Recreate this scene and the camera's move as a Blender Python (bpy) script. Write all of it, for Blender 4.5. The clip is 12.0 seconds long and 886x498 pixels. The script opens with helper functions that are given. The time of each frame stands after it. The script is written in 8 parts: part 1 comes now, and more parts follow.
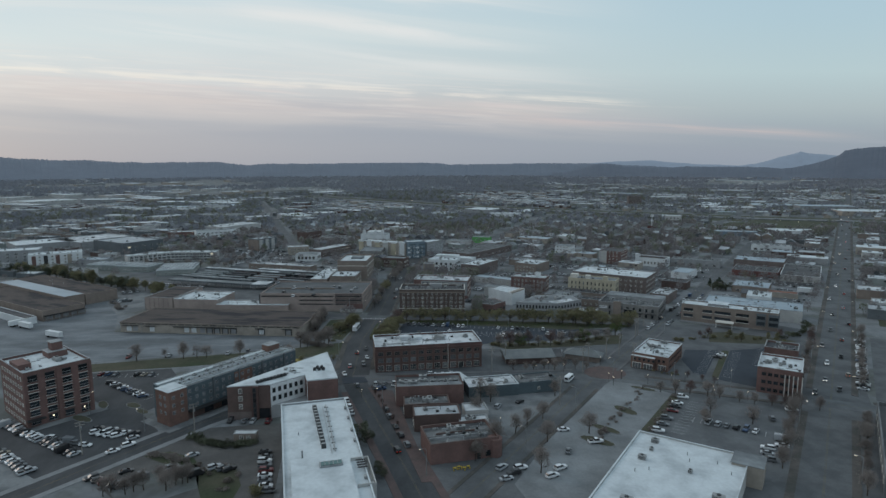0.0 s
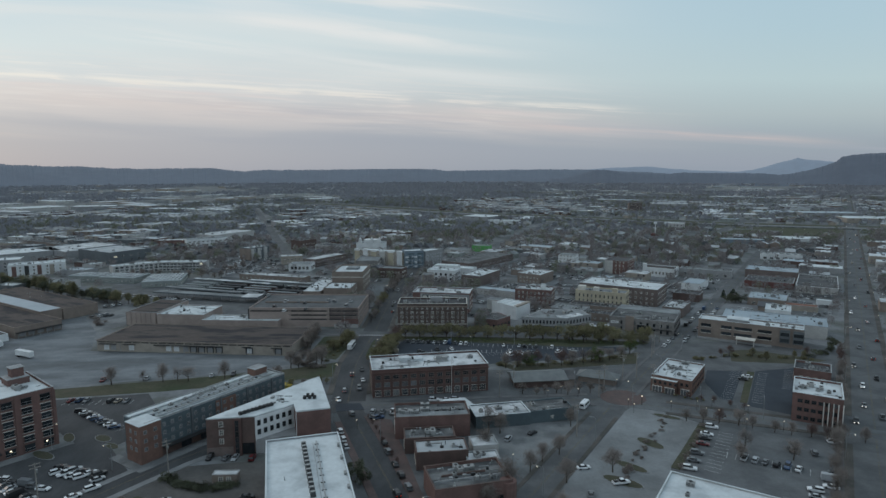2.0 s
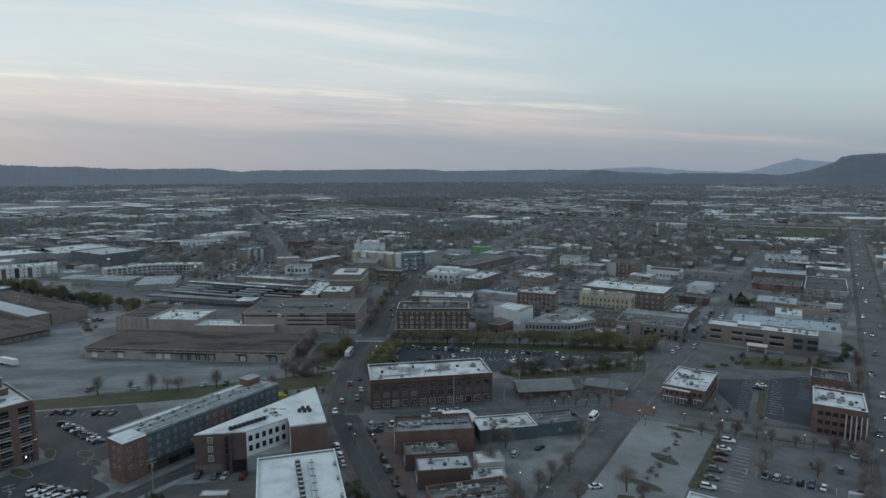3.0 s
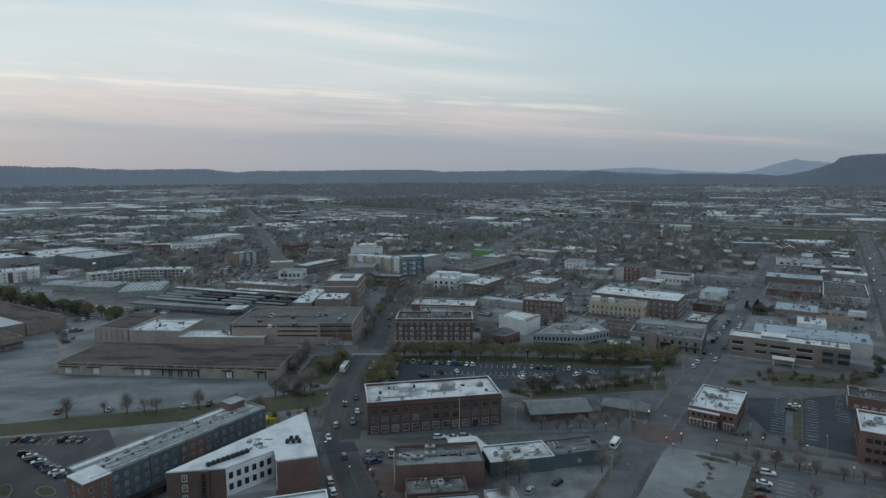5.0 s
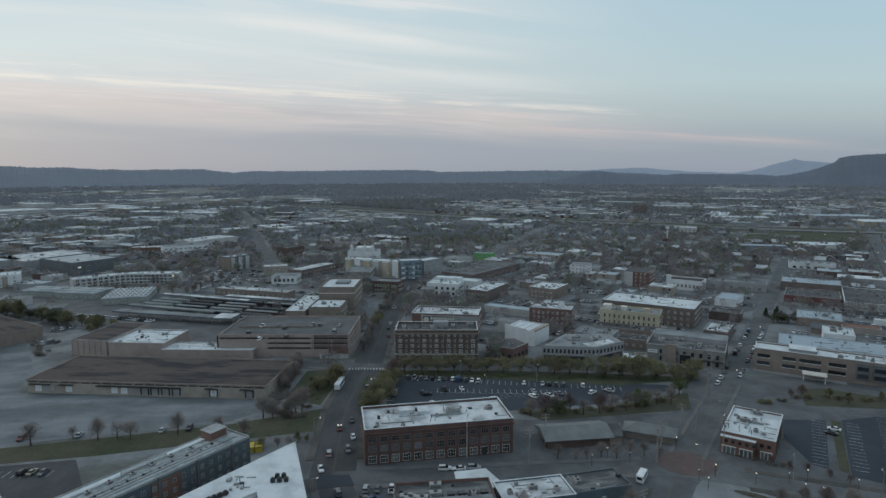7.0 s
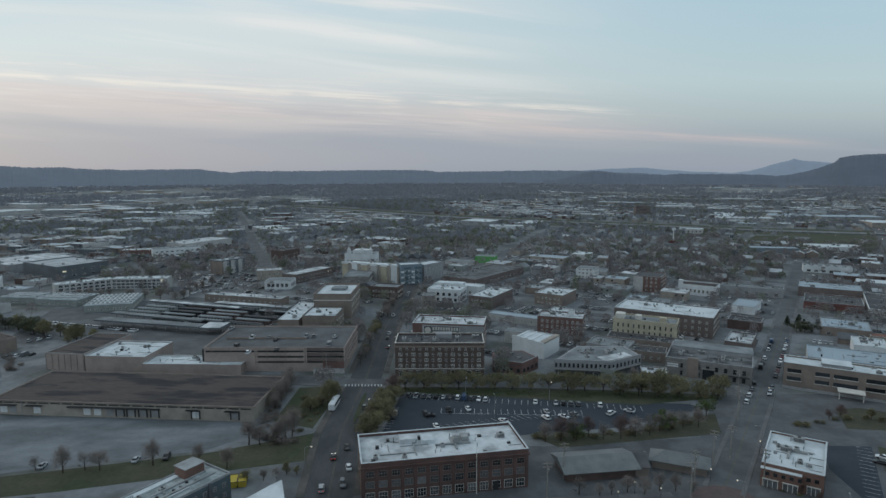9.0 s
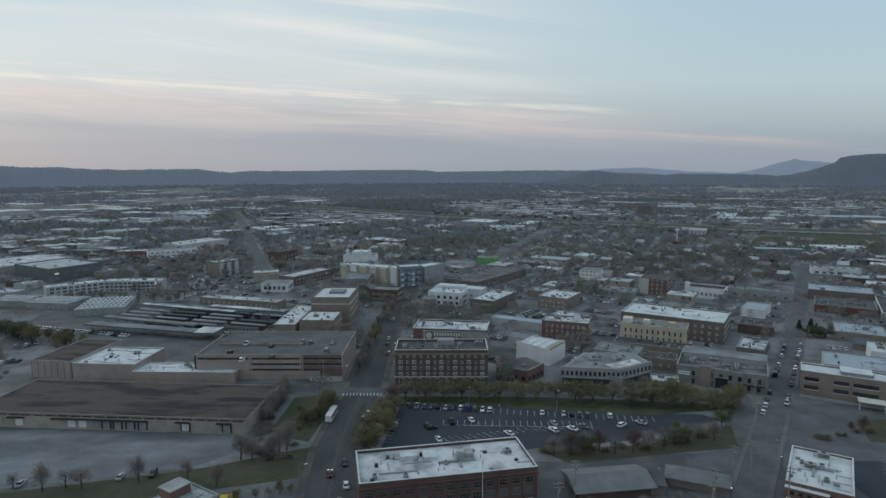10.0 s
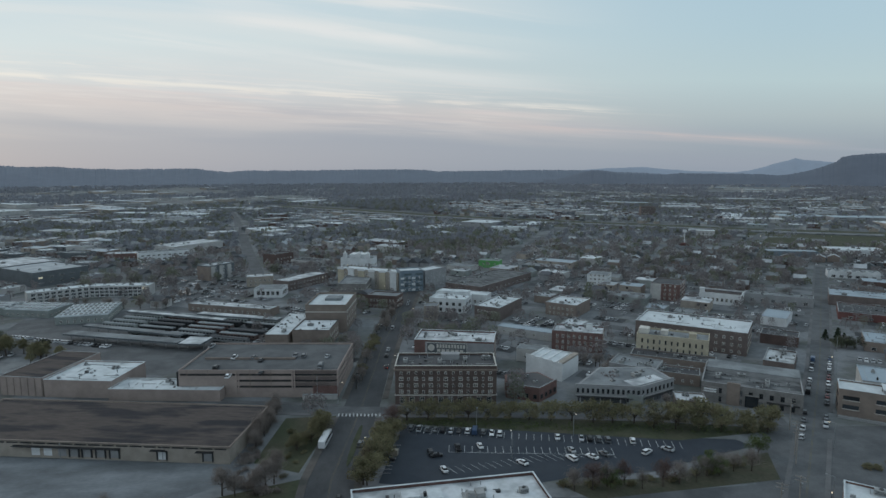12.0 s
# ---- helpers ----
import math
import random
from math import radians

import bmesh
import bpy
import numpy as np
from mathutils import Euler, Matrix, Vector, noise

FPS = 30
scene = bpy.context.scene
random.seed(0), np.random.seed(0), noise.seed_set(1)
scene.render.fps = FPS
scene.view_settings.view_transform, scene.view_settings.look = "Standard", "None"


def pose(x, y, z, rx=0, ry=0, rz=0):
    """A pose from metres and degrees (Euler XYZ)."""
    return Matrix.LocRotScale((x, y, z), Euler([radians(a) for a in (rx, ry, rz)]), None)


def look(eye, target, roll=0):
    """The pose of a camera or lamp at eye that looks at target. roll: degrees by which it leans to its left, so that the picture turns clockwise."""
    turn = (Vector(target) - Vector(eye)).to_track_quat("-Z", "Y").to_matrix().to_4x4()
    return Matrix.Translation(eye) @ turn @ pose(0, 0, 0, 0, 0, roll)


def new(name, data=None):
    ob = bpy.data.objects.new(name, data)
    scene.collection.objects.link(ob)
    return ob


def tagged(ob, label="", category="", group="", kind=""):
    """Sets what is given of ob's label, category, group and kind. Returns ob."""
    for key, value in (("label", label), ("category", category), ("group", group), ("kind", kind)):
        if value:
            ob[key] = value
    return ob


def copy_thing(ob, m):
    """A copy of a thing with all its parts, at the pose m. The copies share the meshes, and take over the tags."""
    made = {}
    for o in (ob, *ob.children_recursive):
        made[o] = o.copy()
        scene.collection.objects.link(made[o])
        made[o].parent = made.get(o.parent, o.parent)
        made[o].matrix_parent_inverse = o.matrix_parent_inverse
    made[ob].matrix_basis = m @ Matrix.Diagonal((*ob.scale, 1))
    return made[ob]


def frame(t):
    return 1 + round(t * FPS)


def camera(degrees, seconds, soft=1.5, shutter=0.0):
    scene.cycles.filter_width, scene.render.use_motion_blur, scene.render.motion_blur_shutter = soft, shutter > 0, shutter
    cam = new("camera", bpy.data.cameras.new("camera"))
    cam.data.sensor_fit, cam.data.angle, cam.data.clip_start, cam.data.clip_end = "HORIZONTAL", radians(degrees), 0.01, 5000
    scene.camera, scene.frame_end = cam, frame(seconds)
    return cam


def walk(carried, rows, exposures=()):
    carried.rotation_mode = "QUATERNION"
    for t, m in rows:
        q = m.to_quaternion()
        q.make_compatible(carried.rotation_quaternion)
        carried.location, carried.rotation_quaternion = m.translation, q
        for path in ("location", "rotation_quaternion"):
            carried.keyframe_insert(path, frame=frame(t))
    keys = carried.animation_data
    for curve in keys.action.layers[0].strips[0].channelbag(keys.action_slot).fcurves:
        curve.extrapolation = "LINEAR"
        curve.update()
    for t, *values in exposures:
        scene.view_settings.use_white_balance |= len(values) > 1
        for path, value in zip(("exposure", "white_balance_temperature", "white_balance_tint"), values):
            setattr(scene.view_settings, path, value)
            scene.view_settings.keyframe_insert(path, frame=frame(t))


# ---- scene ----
cam = camera(72.0, 12.0, soft=1.5)
PATH = [
    (0, (0.71, -13.25, 99.60), (10.31, 85.29, 85.54), -0.19),
    (0.1, (0.67, -12.01, 99.59), (10.31, 86.59, 85.97), -0.19),
    (0.2, (0.64, -10.77, 99.59), (10.31, 87.85, 86.17), -0.19),
    (0.3, (0.61, -9.53, 99.58), (10.31, 89.11, 86.29), -0.19),
    (0.5, (0.54, -7.05, 99.57), (10.32, 91.60, 86.39), -0.19),
    (1, (0.39, -0.86, 99.55), (10.32, 97.78, 86.41), -0.19),
    (2, (0.13, 11.49, 99.50), (10.36, 110.10, 86.43), -0.19),
    (3, (-0.07, 23.79, 99.45), (10.44, 122.38, 86.43), -0.19),
    (4, (-0.22, 36.03, 99.40), (10.54, 134.60, 86.43), -0.19),
    (5, (-0.31, 48.23, 99.35), (10.68, 146.78, 86.42), -0.19),
    (6, (-0.35, 60.38, 99.30), (10.85, 158.91, 86.39), -0.19),
    (7, (-0.33, 72.48, 99.25), (11.05, 170.99, 86.36), -0.19),
    (8, (-0.26, 84.52, 99.20), (11.29, 183.02, 86.31), -0.19),
    (9, (-0.13, 96.52, 99.15), (11.55, 195.00, 86.26), -0.19),
    (10, (0.06, 108.47, 99.10), (11.85, 206.93, 86.19), -0.19),
    (11, (0.29, 120.37, 99.05), (12.19, 218.81, 86.11), -0.19),
    (12, (0.59, 132.22, 99.00), (12.55, 230.65, 86.02), -0.19),
]
walk(cam, [(t, look(eye, target, roll)) for t, eye, target, roll in PATH])

# ---- light ----
world = bpy.data.worlds.new("dusk_sky")
scene.world = world
world.use_nodes = True
SUN_AZ, SUN_EL = radians(-55), radians(12)


def build_sky(tree):
    n, l = tree.nodes, tree.links
    n.clear()
    out = n.new("ShaderNodeOutputWorld")
    bg = n.new("ShaderNodeBackground")
    l.new(bg.outputs[0], out.inputs[0])
    tc = n.new("ShaderNodeTexCoord")
    sep = n.new("ShaderNodeSeparateXYZ")
    l.new(tc.outputs["Generated"], sep.inputs[0])

    def m(op, a, b=None, clamp=False):
        k = n.new("ShaderNodeMath")
        k.operation, k.use_clamp = op, clamp
        for i, v in enumerate((a, b)):
            if v is None:
                continue
            if isinstance(v, (int, float)):
                k.inputs[i].default_value = v
            else:
                l.new(v, k.inputs[i])
        return k.outputs[0]

    def ramp(fac, stops):
        k = n.new("ShaderNodeValToRGB")
        e = k.color_ramp.elements
        while len(e) < len(stops):
            e.new(0.5)
        for el, (p, c) in zip(e, stops):
            el.position, el.color = p, (*c, 1)
        l.new(fac, k.inputs[0])
        return k.outputs[0]

    def mix(fac, a, b, kind="MIX"):
        k = n.new("ShaderNodeMix")
        k.data_type, k.blend_type = "RGBA", kind
        if isinstance(fac, float):
            k.inputs[0].default_value = fac
        else:
            l.new(fac, k.inputs[0])
        for i, v in ((6, a), (7, b)):
            if isinstance(v, tuple):
                k.inputs[i].default_value = (*v, 1)
            else:
                l.new(v, k.inputs[i])
        return k.outputs[2]

    # flat coordinates of the western sky: a runs to the right, v upwards
    ahead = m("MAXIMUM", m("ADD", m("MULTIPLY", sep.outputs[0], 0.11), m("MULTIPLY", sep.outputs[1], 0.994)), 0.18)
    a = m("DIVIDE", m("SUBTRACT", m("MULTIPLY", sep.outputs[0], 0.994), m("MULTIPLY", sep.outputs[1], 0.11)), ahead)
    v = m("MAXIMUM", m("DIVIDE", sep.outputs[2], ahead), 0.0)
    slant = m("ADD", v, m("MULTIPLY", a, 0.06))

    def smooth(x, lo, hi):
        k = n.new("ShaderNodeMapRange")
        k.interpolation_type = "SMOOTHSTEP"
        k.inputs[1].default_value, k.inputs[2].default_value = lo, hi
        l.new(x, k.inputs[0])
        return k.outputs[0]

    def streaks(sx, sy, off, detail, twist, up=None):
        c = n.new("ShaderNodeCombineXYZ")
        l.new(m("MULTIPLY", a, sx), c.inputs[0])
        l.new(m("MULTIPLY", up or slant, sy), c.inputs[1])
        c.inputs[2].default_value = off
        k = n.new("ShaderNodeTexNoise")
        k.inputs["Scale"].default_value, k.inputs["Detail"].default_value, k.inputs["Distortion"].default_value = 1.0, detail, twist
        l.new(c.outputs[0], k.inputs["Vector"])
        return k.outputs[0]

    def band(centre, width):
        return m("SUBTRACT", 1.0, m("ABSOLUTE", m("DIVIDE", m("SUBTRACT", slant, centre), width)), True)

    def times(*parts):
        out = parts[0]
        for p in parts[1:]:
            out = m("MULTIPLY", out, p)
        return out

    west = ramp(v, [(0.0, (0.345, 0.368, 0.422)), (0.045, (0.380, 0.396, 0.446)), (0.085, (0.505, 0.50, 0.52)), (0.125, (0.605, 0.62, 0.63)),
                    (0.20, (0.61, 0.69, 0.705)), (0.30, (0.535, 0.65, 0.71)), (0.55, (0.51, 0.64, 0.725)), (1.0, (0.495, 0.622, 0.72))])
    east = ramp(v, [(0.0, (0.275, 0.325, 0.39)), (0.045, (0.315, 0.375, 0.43)), (0.085, (0.40, 0.475, 0.505)), (0.14, (0.455, 0.575, 0.605)),
                    (0.22, (0.42, 0.565, 0.635)), (0.30, (0.40, 0.555, 0.65)), (0.55, (0.46, 0.60, 0.69)), (1.0, (0.495, 0.622, 0.72))])
    base = mix(smooth(a, -0.45, 0.6), west, east)
    steep = m("ADD", v, m("MULTIPLY", a, 0.125))
    soft = streaks(1.6, 16.0, 2.0, 6, 0.5)
    fine = streaks(3.4, 70.0, 7.3, 7, 0.35)
    thin = streaks(11.0, 200.0, 4.1, 7, 0.4)
    flow = streaks(2.6, 46.0, 11.7, 8, 0.6, steep)
    # broad pale veil of the upper west
    veil = times(smooth(soft, 0.42, 0.66), smooth(slant, 0.10, 0.15), smooth(a, 0.36, -0.1))
    base = mix(m("MULTIPLY", veil, 0.5), base, (0.70, 0.725, 0.715))
    # two feathery streaks high up, and a fainter field of them
    for centre, width, lo, hi, amount in ((0.255, 0.022, -0.36, 0.24, 0.85), (0.196, 0.020, -0.40, 0.20, 0.8), (0.150, 0.018, -0.62, 0.30, 0.4), (0.226, 0.05, -0.8, 0.1, 0.3)):
        wisp = times(smooth(flow, 0.40, 0.60), smooth(m("ABSOLUTE", m("SUBTRACT", steep, centre)), width, 0.0), smooth(a, lo, lo + 0.14), smooth(a, hi, hi - 0.3))
        base = mix(m("MULTIPLY", wisp, amount), base, (0.745, 0.755, 0.745))
    # pink bank under the bright line, mauve gap, rose streak
    pink = times(smooth(soft, 0.30, 0.58), band(0.078, 0.036), smooth(a, 0.5, 0.05))
    base = mix(m("MULTIPLY", pink, 0.8), base, (0.625, 0.56, 0.545))
    rose = times(smooth(fine, 0.36, 0.6), band(0.077, 0.012), smooth(a, 0.02, 0.25), smooth(a, 0.72, 0.45))
    base = mix(m("MULTIPLY", rose, 0.7), base, (0.58, 0.50, 0.50))
    rose = times(smooth(fine, 0.40, 0.6), band(0.022, 0.013), smooth(a, -0.25, -0.5))
    base = mix(m("MULTIPLY", rose, 0.4), base, (0.56, 0.505, 0.505))
    mauve = times(smooth(fine, 0.60, 0.36), band(0.074, 0.022), smooth(a, -0.62, -0.35))
    base = mix(m("MULTIPLY", mauve, 0.5), base, (0.39, 0.415, 0.475))
    low = times(smooth(soft, 0.66, 0.40), band(0.04, 0.045))
    base = mix(m("MULTIPLY", low, 0.55), base, (0.315, 0.35, 0.42))
    # the bright broken line of cloud edges
    drift = m("ADD", slant, m("MULTIPLY", m("SUBTRACT", streaks(4.5, 14.0, 21.0, 5, 0.4), 0.5), 0.012))
    gaps = smooth(streaks(7.0, 26.0, 33.0, 5, 0.2), 0.30, 0.50)
    fibre = streaks(9.0, 230.0, 15.0, 7, 0.5)
    fib = times(smooth(fibre, 0.45, 0.66), band(0.105, 0.06), smooth(a, 0.45, -0.1), gaps)
    base = mix(m("MULTIPLY", fib, 0.45), base, (0.72, 0.685, 0.66))
    for tex, centre, width, colour, amount, right in ((fine, 0.1105, 0.006, (0.78, 0.755, 0.70), 0.8, 0.36), (thin, 0.1065, 0.006, (0.76, 0.72, 0.67), 0.8, 0.42), (thin, 0.1175, 0.007, (0.72, 0.72, 0.70), 0.5, 0.2),
                                                     (thin, 0.131, 0.006, (0.75, 0.74, 0.70), 0.7, -0.36), (fine, 0.095, 0.007, (0.64, 0.58, 0.575), 0.6, 0.34)):
        line = times(smooth(tex, 0.44, 0.62), smooth(m("ABSOLUTE", m("SUBTRACT", drift, centre)), width, 0.0), smooth(a, right, right - 0.28), gaps)
        base = mix(m("MULTIPLY", line, amount), base, colour)
    air = n.new("ShaderNodeTexSky")
    air.sky_type, air.sun_disc = "NISHITA", False
    air.sun_elevation, air.sun_rotation = SUN_EL, SUN_AZ
    glow = n.new("ShaderNodeMix")
    glow.data_type, glow.blend_type = "RGBA", "ADD"
    glow.inputs[0].default_value = 0.007
    l.new(base, glow.inputs[6])
    l.new(air.outputs[0], glow.inputs[7])
    l.new(glow.outputs[2], bg.inputs[0])
    bg.inputs[1].default_value = 1.0


build_sky(world.node_tree)
sun = new("sun", bpy.data.lights.new("sun", "SUN"))
sun.data.energy, sun.data.angle, sun.data.color = 0.52, radians(25), (1.0, 0.9, 0.82)
sun.matrix_world = look((0, 0, 0), (-math.sin(SUN_AZ), -math.cos(SUN_AZ), -math.tan(radians(25))))
scene.view_settings.exposure = 0.0


# ---- materials ----
def material(name, colour, rough=0.85, second=None, scale=0.25, fine=3.0, bump=0.0, metal=0.0, spread=0.12, per_object=0.0, per_island=0.0, stretch=(1, 1, 1), emit=0.0, mid=0.5, hard=0.25):
    """A surface with variation at two scales: broad stains towards a second colour, and fine grain."""
    mat = bpy.data.materials.new(name)
    mat.use_nodes = True
    t = mat.node_tree
    n, l = t.nodes, t.links
    bsdf = n["Principled BSDF"]
    bsdf.inputs["Roughness"].default_value, bsdf.inputs["Metallic"].default_value = rough, metal
    bsdf.inputs["Specular IOR Level"].default_value = 0.5 if rough < 0.6 else 0.2
    tc = n.new("ShaderNodeTexCoord")
    mp = n.new("ShaderNodeMapping")
    mp.inputs["Scale"].default_value = stretch
    l.new(tc.outputs["Object"], mp.inputs[0])
    big, small = n.new("ShaderNodeTexNoise"), n.new("ShaderNodeTexNoise")
    for k, s, d in ((big, scale, 6), (small, fine, 4)):
        k.inputs["Scale"].default_value, k.inputs["Detail"].default_value = s, d
        l.new(mp.outputs[0], k.inputs["Vector"])
    mr = n.new("ShaderNodeMapRange")
    mr.interpolation_type = "SMOOTHSTEP"
    mr.inputs[1].default_value, mr.inputs[2].default_value = mid - hard, mid + hard
    l.new(big.outputs[0], mr.inputs[0])
    mx = n.new("ShaderNodeMix")
    mx.data_type = "RGBA"
    mx.inputs[6].default_value = (*colour, 1)
    mx.inputs[7].default_value = (*(second or tuple(c * 0.72 for c in colour)), 1)
    l.new(mr.outputs[0], mx.inputs[0])
    hsv = n.new("ShaderNodeHueSaturation")
    l.new(mx.outputs[2], hsv.inputs["Color"])
    val = n.new("ShaderNodeMath")
    val.operation = "MULTIPLY_ADD"
    val.inputs[1].default_value, val.inputs[2].default_value = spread * 2, 1 - spread
    l.new(small.outputs[0], val.inputs[0])
    last = val.outputs[0]
    blotch = n.new("ShaderNodeTexNoise")
    blotch.inputs["Scale"].default_value, blotch.inputs["Detail"].default_value = scale * 4.3, 5
    l.new(mp.outputs[0], blotch.inputs["Vector"])
    worn = n.new("ShaderNodeMath")
    worn.operation = "MULTIPLY_ADD"
    worn.inputs[1].default_value = spread * 2.2
    l.new(blotch.outputs[0], worn.inputs[0])
    less = n.new("ShaderNodeMath")
    less.operation, less.inputs[1].default_value = "SUBTRACT", spread * 1.1
    l.new(last, less.inputs[0])
    l.new(less.outputs[0], worn.inputs[2])
    last = worn.outputs[0]
    for amount, node, socket in ((per_object, "ShaderNodeObjectInfo", "Random"), (per_island, "ShaderNodeNewGeometry", "Random Per Island")):
        if amount:
            src = n.new(node)
            k = n.new("ShaderNodeMath")
            k.operation = "MULTIPLY_ADD"
            k.inputs[1].default_value, k.inputs[2].default_value = amount * 2, -amount
            l.new(src.outputs[socket], k.inputs[0])
            add = n.new("ShaderNodeMath")
            l.new(last, add.inputs[0])
            l.new(k.outputs[0], add.inputs[1])
            last = add.outputs[0]
    l.new(last, hsv.inputs["Value"])
    l.new(hsv.outputs[0], bsdf.inputs["Base Color"])
    if bump:
        b = n.new("ShaderNodeBump")
        b.inputs["Strength"].default_value, b.inputs["Distance"].default_value = bump, 0.05
        l.new(small.outputs[0], b.inputs["Height"])
        l.new(b.outputs[0], bsdf.inputs["Normal"])
    if emit:
        bsdf.inputs["Emission Color"].default_value = (*colour, 1)
        bsdf.inputs["Emission Strength"].default_value = emit
    return mat


def leafy(mat, share=0.45):
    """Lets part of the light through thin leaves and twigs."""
    t = mat.node_tree
    n, l = t.nodes, t.links
    bsdf = n["Principled BSDF"]
    thin = n.new("ShaderNodeBsdfTranslucent")
    l.new(bsdf.inputs["Base Color"].links[0].from_socket, thin.inputs[0])
    mx = n.new("ShaderNodeMixShader")
    mx.inputs[0].default_value = share
    l.new(bsdf.outputs[0], mx.inputs[1])
    l.new(thin.outputs[0], mx.inputs[2])
    l.new(mx.outputs[0], n["Material Output"].inputs[0])
    return mat


def lamp_material(name, colour, strength):
    mat = bpy.data.materials.new(name)
    mat.use_nodes = True
    b = mat.node_tree.nodes["Principled BSDF"]
    b.inputs["Base Color"].default_value = (*colour, 1)
    b.inputs["Emission Color"].default_value = (*colour, 1)
    b.inputs["Emission Strength"].default_value = strength
    return mat


GROUND = material("worn_grass_and_dirt", (0.100, 0.107, 0.102), 0.95, (0.158, 0.169, 0.179), 0.03, 0.4, spread=0.3, hard=0.1, mid=0.48)
ASPHALT = material("worn_asphalt", (0.106, 0.112, 0.118), 0.85, (0.076, 0.081, 0.086), 0.09, 1.6, bump=0.1, spread=0.2, hard=0.14)
NEW_ASPHALT = material("dark_asphalt", (0.028, 0.036, 0.048), 0.8, (0.040, 0.048, 0.059), 0.06, 1.5, spread=0.14)
CONCRETE = material("weathered_concrete", (0.18, 0.19, 0.195), 0.9, (0.105, 0.112, 0.118), 0.09, 1.3, bump=0.1, spread=0.2, hard=0.14)
YARD = material("gravel_yard", (0.168, 0.184, 0.198), 0.95, (0.105, 0.115, 0.124), 0.045, 0.9, spread=0.24, hard=0.14, stretch=(0.7, 1.5, 1))
SIDEWALK = material("sidewalk_concrete", (0.140, 0.142, 0.146), 0.9, (0.094, 0.096, 0.100), 0.12, 1.5, spread=0.14)
PALE_WALK = material("pale_concrete_walk", (0.215, 0.225, 0.232), 0.9, (0.150, 0.157, 0.162), 0.12, 1.5, spread=0.14)
DIRT_WALK = material("brown_verge_and_worn_walk", (0.098, 0.090, 0.084), 0.95, (0.062, 0.062, 0.058), 0.09, 1.0, spread=0.25, hard=0.12)
BRICKWALK = material("brick_paving", (0.12, 0.085, 0.08), 0.9, (0.085, 0.07, 0.068), 0.2, 3.0, spread=0.18)
GRASS = material("dull_spring_grass", (0.040, 0.052, 0.029), 0.95, (0.070, 0.066, 0.047), 0.05, 0.8, spread=0.3)
DRY_GRASS = material("brown_dry_grass", (0.070, 0.066, 0.048), 0.95, (0.052, 0.056, 0.038), 0.2, 1.0, spread=0.3)
PAINT = material("road_paint", (0.46, 0.48, 0.48), 0.8, (0.26, 0.27, 0.275), 0.4, 4.0)
YELLOW_PAINT = material("yellow_road_paint", (0.14, 0.12, 0.065), 0.8, (0.08, 0.08, 0.075), 0.3, 2.0)
BRICK = material("red_brick", (0.168, 0.104, 0.094), 0.9, (0.124, 0.080, 0.073), 0.25, 6.0, bump=0.2, spread=0.16)
OLD_BRICK = material("dark_old_red_brick", (0.122, 0.074, 0.067), 0.9, (0.086, 0.056, 0.052), 0.25, 6.0, bump=0.2, spread=0.18)
PALE_GRAVEL = material("pale_gravel", (0.205, 0.222, 0.232), 0.95, (0.130, 0.138, 0.143), 0.05, 1.0, spread=0.2, hard=0.18)
GREY_BRICK = material("greyed_brown_brick", (0.162, 0.132, 0.124), 0.9, (0.118, 0.098, 0.093), 0.25, 6.0, bump=0.2, spread=0.18)
DARK_BRICK = material("brown_brick", (0.120, 0.084, 0.075), 0.9, (0.090, 0.066, 0.061), 0.25, 6.0, bump=0.2, spread=0.16)
ORANGE_BRICK = material("orange_brick", (0.172, 0.106, 0.086), 0.9, (0.130, 0.082, 0.069), 0.25, 6.0, bump=0.2, spread=0.14)
TAN = material("tan_stucco", (0.325, 0.293, 0.254), 0.9, (0.247, 0.221, 0.195), 0.2, 3.0)
BROWN_TAN = material("brown_masonry", (0.227, 0.189, 0.163), 0.9, (0.176, 0.146, 0.130), 0.2, 3.0)
PINK_TAN = material("pinkish_tan_concrete", (0.325, 0.268, 0.243), 0.9, (0.255, 0.213, 0.195), 0.15, 2.0)
DARK_SHEET = material("dark_grey_sheet_roof", (0.155, 0.168, 0.170), 0.6, (0.11, 0.12, 0.124), 0.2, 2.0)
CREAM = material("cream_stucco", (0.43, 0.388, 0.295), 0.9, (0.345, 0.312, 0.245), 0.2, 3.0, spread=0.16)
GREY_WALL = material("grey_stucco", (0.286, 0.293, 0.299), 0.9, (0.221, 0.227, 0.234), 0.2, 3.0)
PALE_WALL = material("pale_stucco", (0.432, 0.432, 0.420), 0.9, (0.336, 0.336, 0.330), 0.15, 2.0)
WHITE_WALL = material("white_painted_wall", (0.62, 0.64, 0.65), 0.8, (0.50, 0.52, 0.53), 0.15, 2.0)
BLUE_PANEL = material("slate_blue_panels", (0.088, 0.116, 0.130), 0.65, (0.068, 0.090, 0.102), 0.2, 2.0)
SAGE = material("sage_green_siding", (0.26, 0.285, 0.275), 0.85, (0.19, 0.21, 0.205), 0.2, 2.0)
RED_PAINT = material("red_painted_wall", (0.165, 0.072, 0.066), 0.85, (0.12, 0.06, 0.056), 0.2, 2.0)
BLUE_WALL = material("blue_grey_metal_wall", (0.17, 0.22, 0.26), 0.6, (0.13, 0.17, 0.20), 0.2, 2.0)
WHITE_ROOF = material("white_membrane_roof", (0.50, 0.545, 0.565), 0.75, (0.37, 0.405, 0.425), 0.13, 1.1, spread=0.10, mid=0.56, hard=0.16)
